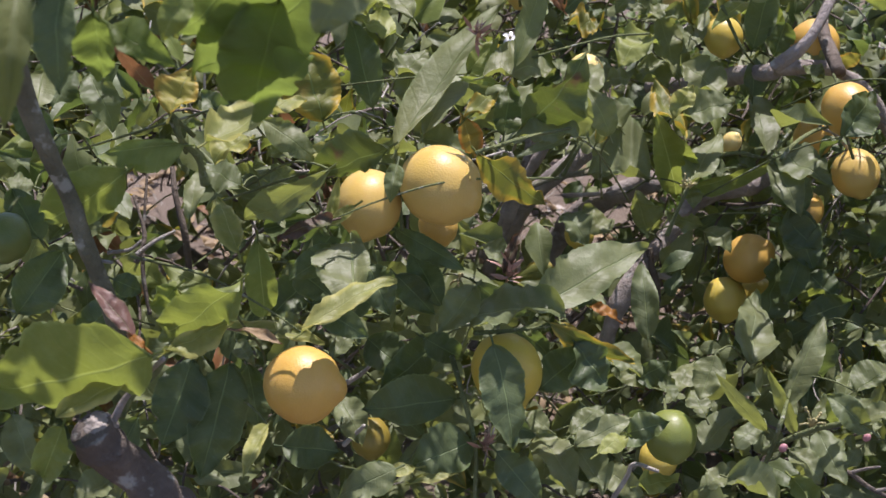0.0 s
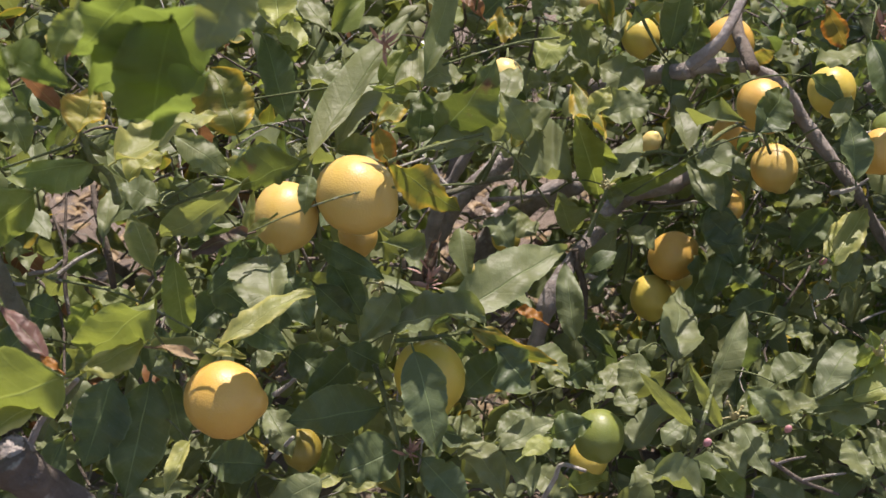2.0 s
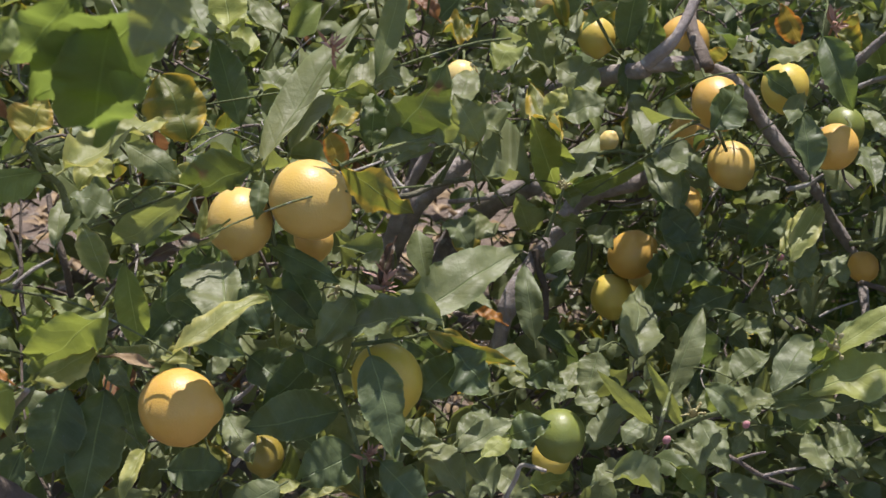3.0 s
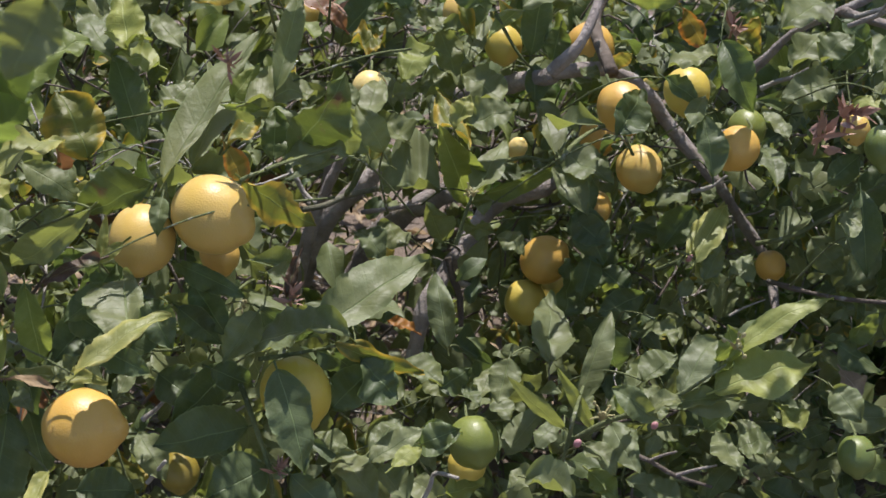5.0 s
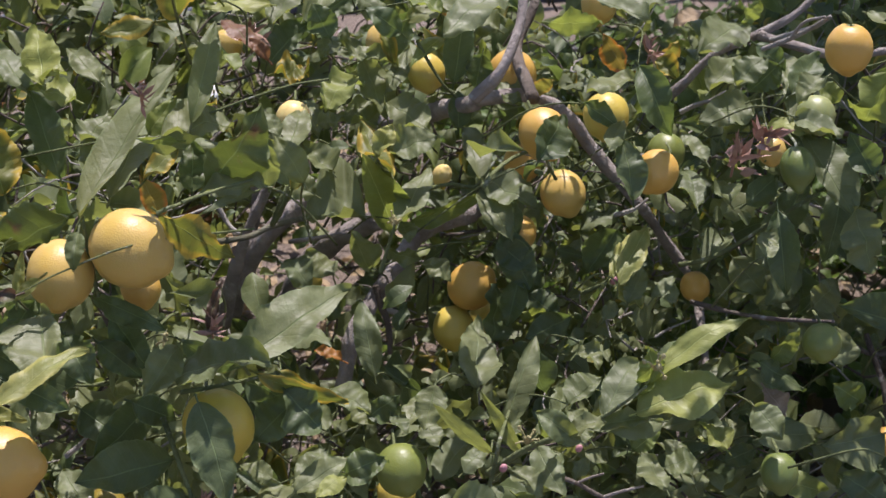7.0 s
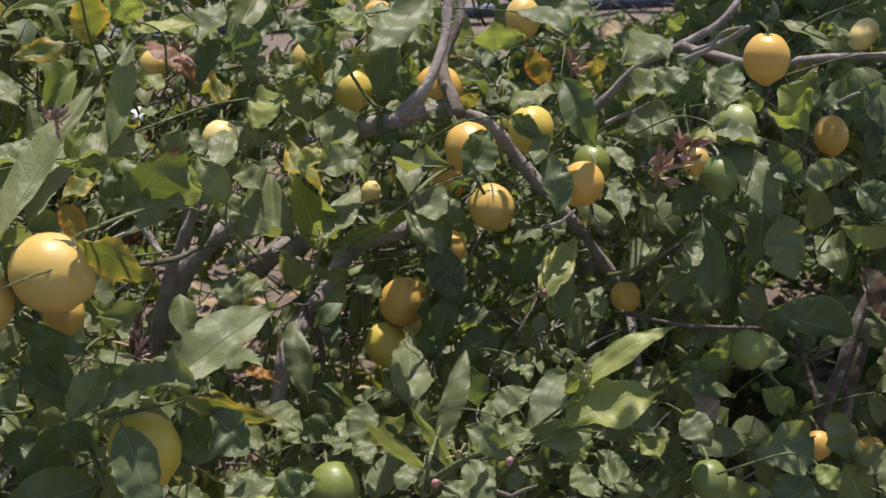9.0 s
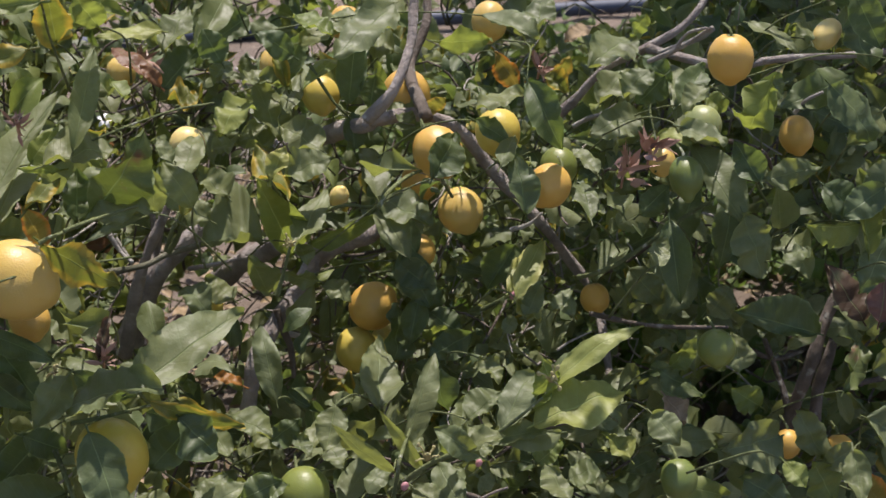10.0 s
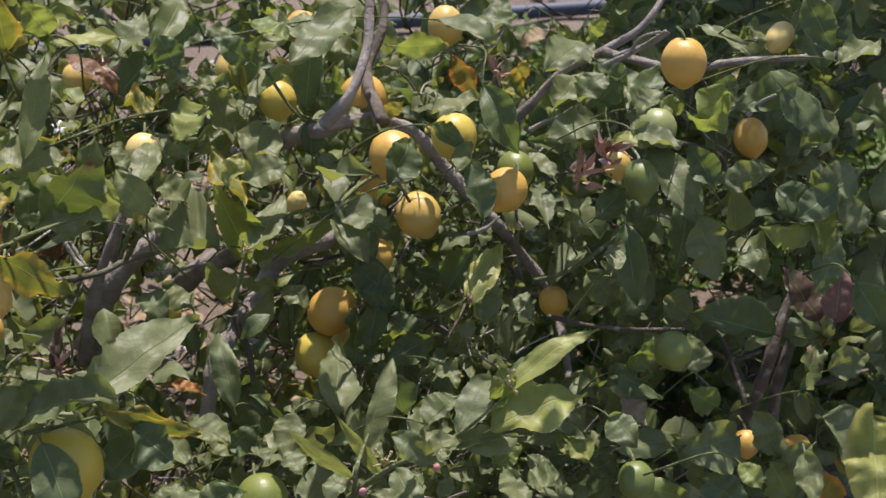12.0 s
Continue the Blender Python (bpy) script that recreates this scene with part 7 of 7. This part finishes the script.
leaf("green", (0.301, 1.862, 1.161), (0.246, 1.760, 1.111), 0.043, (0.39, -0.57, 0.73), 0.43, 0.04, curl=-0.09, twist=-0.06, lit=True)
leaf("dark", (0.376, 1.744, 1.089), (0.327, 1.762, 1.125), 0.037, (-0.01, -0.90, 0.44), 0.35, 0.08, curl=0.31, twist=0.23, lit=False)
leaf("fresh", (0.381, 1.755, 1.142), (0.427, 1.708, 1.125), 0.046, (0.09, -0.27, 0.96), 0.28, 0.05, curl=-0.07, twist=0.17, skew=0.93, lit=True)
leaf("green", (0.303, 1.757, 1.051), (0.338, 1.769, 1.063), 0.031, (-0.17, -0.34, 0.93), 0.44, 0.06, curl=0.38, twist=0.07, lit=True)
leaf("dark", (0.342, 1.973, 1.093), (0.277, 1.943, 1.065), 0.042, (0.24, -0.88, 0.42), 0.39, 0.03, curl=-0.06, twist=-0.10, lit=False)
leaf("green", (0.388, 1.942, 1.056), (0.344, 1.998, 1.077), 0.037, (-0.23, -0.49, 0.84), 0.19, 0.09, curl=0.39, twist=0.18, lit=True)
leaf("fresh", (0.440, 1.757, 1.075), (0.375, 1.674, 1.061), 0.026, (0.23, -0.33, 0.91), 0.17, 0.06, curl=0.15, twist=-0.09, skew=0.80, lit=True)
leaf("green", (0.418, 1.743, 1.128), (0.487, 1.764, 1.138), 0.054, (-0.03, -0.35, 0.94), 0.29, 0.04, curl=0.22, twist=0.33, skew=0.89, lit=True)
leaf("dark", (0.997, 1.222, 1.015), (0.941, 1.219, 0.983), 0.040, (-0.25, -0.83, 0.49), 0.34, -0.02, curl=0.15, twist=-0.04, lit=False)
leaf("dark", (0.954, 1.295, 1.123), (1.007, 1.282, 1.050), 0.057, (0.29, -0.88, 0.37), 0.20, 0.06, curl=0.28, twist=0.39, skew=1.07, lit=False)
leaf("dark", (1.030, 1.258, 0.929), (0.987, 1.237, 0.867), 0.050, (0.16, -0.96, 0.22), 0.20, 0.03, curl=0.35, twist=-0.14, lit=False)


# ---- new growth, buds and blossom ----
def new_shoot(c, size):
    """A tuft of narrow reddish young leaves."""
    rng = random.Random(int(c[0] * 1000) + 7)
    c = Vector(c)
    pieces = []
    for k in range(18):
        way = Vector((rng.gauss(0.1, 0.7), rng.gauss(-0.3, 0.5), rng.gauss(0.7, 0.6))).normalized()
        s = size * rng.uniform(0.35, 0.75)
        w = s * rng.uniform(0.10, 0.20)
        sd = way.cross(Vector((rng.gauss(0, 1), rng.gauss(0, 1), rng.gauss(0, 1)))).normalized()
        nn = way.cross(sd)
        o = c + Vector((rng.gauss(0, 0.12), rng.gauss(0, 0.12), rng.gauss(-0.1, 0.15))) * size
        vs = []
        for v, h in ((0, 0.15), (0.3, 0.9), (0.6, 0.8), (1, 0.03)):
            m = o + way * s * v + nn * (0.25 * s * v * v)
            vs += [m - sd * w * h + nn * w * 0.3 * h, m, m + sd * w * h + nn * w * 0.3 * h]
        fs = [(r * 3 + q, r * 3 + q + 1, r * 3 + q + 4, r * 3 + q + 3) for r in range(3) for q in range(2)]
        pieces.append((vs, fs))
    pieces.append(tube([c - Vector((0, -0.01, size * 0.6)), c, c + Vector((0, 0, size * 0.2))], 0.0018, 0.001, 5, 5))
    v, f = joined(pieces)
    grown("new_shoot", mesh_of("new_shoot", v, f, SHOOT), "tuft of reddish young leaves")


def egg(c, r, way, long=1.4):
    q = Vector(way).to_track_quat("Z", "Y").to_matrix()
    vs, fs = [], []
    for i in range(7):
        a = math.pi * i / 6
        for k in range(8):
            b = 6.2832 * k / 8
            vs.append(Vector(c) + q @ Vector((math.sin(a) * math.cos(b) * r, math.sin(a) * math.sin(b) * r, -math.cos(a) * r * long)))
    for i in range(6):
        for k in range(8):
            fs.append((i * 8 + k, i * 8 + (k + 1) % 8, i * 8 + 8 + (k + 1) % 8, i * 8 + 8 + k))
    return vs, fs


def flower_bud(c, size):
    v, f = egg(c, size * 0.42, (0.3, -0.4, 0.8))
    grown("flower_bud", mesh_of("flower_bud", v, f, BUD), "closed pink flower bud")
    v, f = tube([Vector(c) - Vector((0, 0, size * 0.4)), Vector(c) - Vector((0.3 * size, -0.5 * size, size * 1.6)), Vector(c) - Vector((0.8 * size, -1.5 * size, size * 2.6))], 0.001, 0.0014, 5, 6)
    grown("twig", mesh_of("twig", v, f, BARK_GREEN))


def bud_cluster(c, size):
    rng = random.Random(int(c[0] * 1000) + 3)
    pieces = []
    for _ in range(9):
        o = Vector(c) + Vector((rng.gauss(0, 0.3), rng.gauss(0, 0.2), rng.gauss(0, 0.3))) * size
        pieces.append(egg(o, size * rng.uniform(0.07, 0.12), (rng.gauss(0, 0.5), rng.gauss(-0.4, 0.4), 1), 1.5))
        pieces.append(tube([o, (o + Vector(c)) * 0.5, Vector(c) - Vector((0, -size * 0.3, size * 0.5))], 0.0009, 0.0012, 5, 4))
    v, f = joined(pieces)
    grown("flower_head", mesh_of("flower_head", v, f, BUD_CREAM), "cluster of small cream flower buds")


def blossom(c, size):
    """An open white flower: five curled petals and a cream centre."""
    c = Vector(c)
    q = Vector((0.1, -0.75, 0.65)).to_track_quat("Z", "Y").to_matrix()
    pieces = []
    for k in range(5):
        a = 6.2832 * k / 5
        out = Vector((math.cos(a), math.sin(a), 0))
        sd = Vector((-math.sin(a), math.cos(a), 0))
        vs = []
        for v, h, z in ((0, 0.05, 0), (0.35, 0.13, 0.10), (0.7, 0.12, 0.06), (1, 0.03, -0.12)):
            m = out * (0.5 * v) + Vector((0, 0, z))
            vs += [c + q @ ((m - sd * h + Vector((0, 0, 0.03))) * size), c + q @ (m * size), c + q @ ((m + sd * h + Vector((0, 0, 0.03))) * size)]
        pieces.append((vs, [(r * 3 + j, r * 3 + j + 1, r * 3 + j + 4, r * 3 + j + 3) for r in range(3) for j in range(2)]))
    v, f = joined(pieces)
    grown("blossom", mesh_of("blossom", v, f, PETAL), "open white lemon blossom")
    v, f = egg(c + q @ Vector((0, 0, size * 0.12)), size * 0.08, q @ Vector((0, 0, 1)), 2.0)
    grown("stamens", mesh_of("stamens", v, f, BUD_CREAM), "cream stamens")


new_shoot((0.037, 1.092, 1.238), 0.0223)
new_shoot((0.055, 1.053, 0.826), 0.023)
bud_cluster((0.308, 1.429, 0.945), 0.014)
bud_cluster((0.029, 1.185, 0.943), 0.0142)
new_shoot((0.079, 1.173, 0.957), 0.030)
blossom((0.109, 1.704, 1.036), 0.0230)
bud_cluster((0.532, 1.081, 0.91), 0.0215)
bud_cluster((0.309, 1.398, 0.958), 0.012)
flower_bud((0.619, 1.492, 0.799), 0.0124)
flower_bud((0.459, 1.109, 0.798), 0.0094)
flower_bud((0.381, 1.135, 0.766), 0.0107)
bud_cluster((0.407, 1.129, 0.804), 0.0187)
new_shoot((0.701, 1.312, 1.042), 0.052)
new_shoot((0.732, 1.309, 1.065), 0.0542)
new_shoot((0.173, 1.902, 1.059), 0.0571)
new_shoot((0.67, 1.538, 1.107), 0.0374)


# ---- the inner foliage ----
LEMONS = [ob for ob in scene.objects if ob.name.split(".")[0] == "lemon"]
# spots kept clear of random leaves on the camera's side
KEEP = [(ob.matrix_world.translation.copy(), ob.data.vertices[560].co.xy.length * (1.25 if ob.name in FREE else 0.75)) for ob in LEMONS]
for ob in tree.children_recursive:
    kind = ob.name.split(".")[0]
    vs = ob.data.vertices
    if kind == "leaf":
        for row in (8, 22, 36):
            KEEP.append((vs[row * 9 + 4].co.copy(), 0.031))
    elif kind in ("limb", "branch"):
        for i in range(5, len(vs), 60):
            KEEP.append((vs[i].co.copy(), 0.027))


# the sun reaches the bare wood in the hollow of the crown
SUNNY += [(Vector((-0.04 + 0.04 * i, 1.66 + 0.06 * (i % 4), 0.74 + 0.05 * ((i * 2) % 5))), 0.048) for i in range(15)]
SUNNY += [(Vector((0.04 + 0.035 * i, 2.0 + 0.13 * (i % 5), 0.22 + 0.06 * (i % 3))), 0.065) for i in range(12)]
# one more spot cleared towards the camera, before the fruit
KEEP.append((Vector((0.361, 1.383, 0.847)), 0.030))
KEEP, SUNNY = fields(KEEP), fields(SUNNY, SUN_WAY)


def in_crown(rng):
    """Origins through the crown: a broad mound, thinner towards its outer face."""
    p = Vector((rng.uniform(-1.1, 1.75), rng.uniform(1.3, 2.7), rng.uniform(0.10, 1.20)))
    face = 1.42 + 0.10 * noise.noise(p * 2.0) + 0.25 * max(0.0, p.z - 0.8) + 0.25 * max(0, 0.5 - p.z)
    if p.y < face:
        return None
    if p.z > 1.00 + 0.16 * noise.noise(p * 1.7) - 0.05 * abs(p.x - 0.3):
        return None
    way = Vector((rng.gauss(0, 0.5), rng.gauss(-0.5, 0.4), rng.gauss(0.35, 0.45)))
    return p, way


def bareness(p):
    """The middle of the crown is mostly bare wood."""
    inner = min(1.0, max(0.0, (p.y - 1.55) / 0.4)) * min(1.0, max(0.0, (1.02 - p.z) / 0.3))
    hollow = max(0.0, 1.0 - (p - Vector((0.18, 1.75, 0.82))).length / 0.34)
    glade = 1.0 if p.x > 0.95 and p.z < 0.62 and p.y > 1.75 else 0.0
    return max(0.70 * inner, min(1.0, 1.6 * hollow), glade * 0.3)


def leafy(shoots, whole, inverse, seed, wood=BARK_GREEN):
    """Share leaves out among the leaf colours, and hang them and their twigs on the tree."""
    twigs, leaves = shoots
    rng = random.Random(seed)
    rng.shuffle(leaves)
    sorts = {"green": [], "dark": [], "fresh": [], "yellowed": [], "pale": [], "rusty": []}
    for one in leaves:
        old = max(0.0, min(1.0, (0.35 - one[0].x) / 0.5)) * (one[0].y > 1.5)
        f = rng.random()
        if f < 0.16 * old:
            kind = "yellowed" if f < 0.07 * old else "fresh" if f < 0.14 * old else "rusty"
        else:
            f = rng.random()
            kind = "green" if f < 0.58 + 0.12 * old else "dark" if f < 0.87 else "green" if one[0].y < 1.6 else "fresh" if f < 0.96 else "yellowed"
        sorts[kind].append(one)
    for mat, some in sorts.items():
        if not some:
            continue
        for near in (True, False):
            share = [one for one in some if (one[0].y < 1.85 and one[0].z < 1.3) == near]
            if share:
                foliage("foliage", share, mat, whole, near=near).matrix_parent_inverse = inverse
    half, most = len(twigs) * 2 // 5, len(twigs) * 4 // 5
    twig_mass("brushwood", twigs[:half], whole, wood).matrix_parent_inverse = inverse
    twig_mass("brushwood", twigs[half:most], whole, BARK_BROWN, 0.0026).matrix_parent_inverse = inverse
    twig_mass("brushwood", twigs[most:], whole, TWIG_PALE, 0.0017).matrix_parent_inverse = inverse


def shade_overhead(rng):
    """Unseen shoots on a limb out over the near side, added for their shade."""
    p = Vector((rng.uniform(-1.0, -0.20), rng.uniform(0.85, 1.45), rng.uniform(1.45, 1.8)))
    return p, Vector((rng.gauss(0.2, 0.4), rng.gauss(-0.3, 0.4), rng.gauss(0.2, 0.3)))


def far_side(rng):
    """The back of the crown, which closes the view over the top."""
    p = Vector((rng.uniform(-1.6, 2.4), rng.uniform(2.3, 3.2), rng.uniform(0.35, 1.22)))
    if 0.62 < p.x < 1.35 and p.z > 0.72 or p.x > 1.0 and p.z < 0.55 and noise.noise(p * 1.9) > -0.1:
        return None
    if p.x > 0.5 and noise.noise(p * 1.3) < -0.2:
        return None
    return p, Vector((rng.gauss(0, 0.5), rng.gauss(-0.2, 0.5), rng.gauss(0.4, 0.4)))


def shade_overhead_low(rng):
    """More unseen shoots of that limb, added to darken the hollow below it."""
    p = Vector((rng.uniform(-0.15, 0.2), rng.uniform(1.16, 1.42), rng.uniform(1.48, 1.66)))
    return p, Vector((rng.gauss(-0.2, 0.4), rng.gauss(-0.2, 0.4), rng.gauss(0.1, 0.3)))


# limb added to carry these shading shoots, mostly out of view
limb("limb", 0.012, 0.005, (-0.30, 2.10, 0.40), (-0.85, 2.00, 0.95), (-0.80, 1.60, 1.45), (-0.4, 1.25, 1.62), (0.12, 1.27, 1.58), mat=BARK_BROWN)
leafy(grow_shoots(16, 22, shade_overhead_low, sunny=SUNNY, tidy=True), tree, TREE_INV, 25)
leafy(grow_shoots(14, 130, shade_overhead, sunny=SUNNY, tidy=True), tree, TREE_INV, 23)
leafy(grow_shoots(15, 1100, far_side, size=(0.04, 0.085), sunny=SUNNY), tree, TREE_INV, 24)
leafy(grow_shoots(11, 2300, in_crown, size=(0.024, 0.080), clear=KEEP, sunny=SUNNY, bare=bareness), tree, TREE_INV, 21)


def in_spurs(rng):
    """Short spurs with tiny leaves along the bare limbs inside the crown."""
    p = Vector((rng.uniform(0.50, 0.92), rng.uniform(1.48, 1.80), rng.uniform(0.62, 1.02)))
    if rng.random() < 0.35:
        p = Vector((rng.uniform(-0.35, 0.40), rng.uniform(1.55, 1.95), rng.uniform(0.60, 1.00)))
    return p, Vector((rng.gauss(0, 0.5), rng.gauss(-0.4, 0.4), rng.gauss(0.3, 0.5)))


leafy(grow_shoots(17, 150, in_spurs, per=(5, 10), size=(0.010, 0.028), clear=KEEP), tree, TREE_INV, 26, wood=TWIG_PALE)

# ---- fallen leaves and dead twigs on the soil under the crown ----
def build_litter():
    rng = random.Random(77)
    leaves, sticks = [], []
    for _ in range(2600):
        p = Vector((rng.uniform(-1.5, 2.4), rng.uniform(1.5, 4.2), 0))
        p.z = 0.05 * noise.noise((p.x * 0.8, p.y * 0.8, 0)) + 0.025 * noise.noise((p.x * 4, p.y * 4, 3)) + rng.uniform(0.006, 0.022)
        a, s = rng.uniform(0, 6.28), rng.uniform(0.04, 0.08)
        tip = p + Vector((math.cos(a) * s, math.sin(a) * s, rng.uniform(-0.004, 0.02)))
        leaves.append((p, tip, Vector((rng.gauss(0, 0.35), rng.gauss(0, 0.35), 1)), s * rng.uniform(0.3, 0.55), rng.uniform(-0.2, 0.8), rng.uniform(-0.1, 0.25)))
        if rng.random() < 0.12:
            q = p + Vector((rng.gauss(0, 0.12), rng.gauss(0, 0.12), rng.uniform(0, 0.05)))
            sticks.append((p, p.lerp(q, 0.25) + Vector((0, 0, 0.008)), p.lerp(q, 0.5), p.lerp(q, 0.75) + Vector((0.01, 0, 0)), q))
    litter = tagged(new("fallen_leaves"), "dry tan fallen leaves and sticks on the soil", "leaves", kind="stuff")
    foliage("foliage", leaves, "litter", litter, near=False)
    twig_mass("sticks", sticks, litter, TWIG_PALE)


build_litter()

# ---- an unseen taller tree beside it, added so its crown shades the far side ----
def in_weeds(rng):
    p = Vector((rng.uniform(0.7, 4.2), rng.uniform(2.0, 4.8), 0.0))
    if noise.noise(p * 1.1) < -0.15 and not (p.x < 2.6 and p.y < 3.8):
        return None
    return p, Vector((rng.gauss(0, 0.4), rng.gauss(0, 0.4), 1.0))


weeds = tagged(new("weeds"), "bright green low weeds growing on the soil", "weeds", kind="stuff")
weed_leaves = grow_shoots(41, 2300, in_weeds, per=(5, 9), size=(0.035, 0.08))[1]
foliage("foliage", weed_leaves, "weed", weeds, near=False)

# stands outside the view; added only to block sun on the right
shade_tree = tagged(new("lemon_tree"), "taller neighbouring lemon tree out of view, added to cast shade", "tree")
shade_tree.location = (2.15, 2.3, 0.0)
SHADE_TREE_INV = Matrix.Translation((-2.15, -2.3, 0.0))
v, f = tube([(2.15, 2.3, -0.05), (2.12, 2.32, 0.5), (2.0, 2.28, 1.1), (1.85, 2.2, 1.8), (1.8, 2.1, 2.3)], 0.06, 0.02, 12, 24, 0.12, 0.2)
part("trunk", mesh_of("trunk", v, f, BARK_BROWN), shade_tree).matrix_parent_inverse = SHADE_TREE_INV
for a, b, c in (((2.0, 2.28, 1.1), (1.6, 1.95, 1.6), (1.35, 1.75, 2.0)), ((1.6, 1.95, 1.6), (1.25, 1.5, 1.72), (1.0, 1.12, 1.72)), ((2.02, 2.28, 1.2), (2.3, 1.9, 1.7), (2.4, 1.7, 2.1)), ((1.9, 2.22, 1.6), (1.9, 2.6, 2.0), (1.8, 2.8, 2.3))):
    v, f = tube([a, b, c], 0.028, 0.010, 9, 14, 0.12, 0.2)
    part("limb", mesh_of("limb", v, f, BARK_BROWN), shade_tree).matrix_parent_inverse = SHADE_TREE_INV


def in_shade_crown(rng):
    p = Vector((rng.uniform(1.0, 2.8), rng.uniform(1.2, 3.1), rng.uniform(1.35, 2.5)))
    q = Vector(((p.x - 1.92) / 0.90, (p.y - 2.15) / 0.9, (p.z - 1.92) / 0.55))
    if q.length > 1 + 0.25 * noise.noise(p * 2.2):
        return None
    return p, Vector((q.x, q.y, q.z + 0.4))


leafy(grow_shoots(31, 640, in_shade_crown, sunny=SUNNY), shade_tree, SHADE_TREE_INV, 5)


# unseen bough over the lower right, added to shade the leaves there
def in_low_shade(rng):
    p = Vector((rng.uniform(0.86, 1.12), rng.uniform(1.12, 1.38), rng.uniform(1.58, 1.85)))
    return p, Vector((rng.gauss(-0.2, 0.4), rng.gauss(-0.2, 0.4), rng.gauss(0.1, 0.3)))


leafy(grow_shoots(32, 26, in_low_shade, sunny=SUNNY), shade_tree, SHADE_TREE_INV, 6)
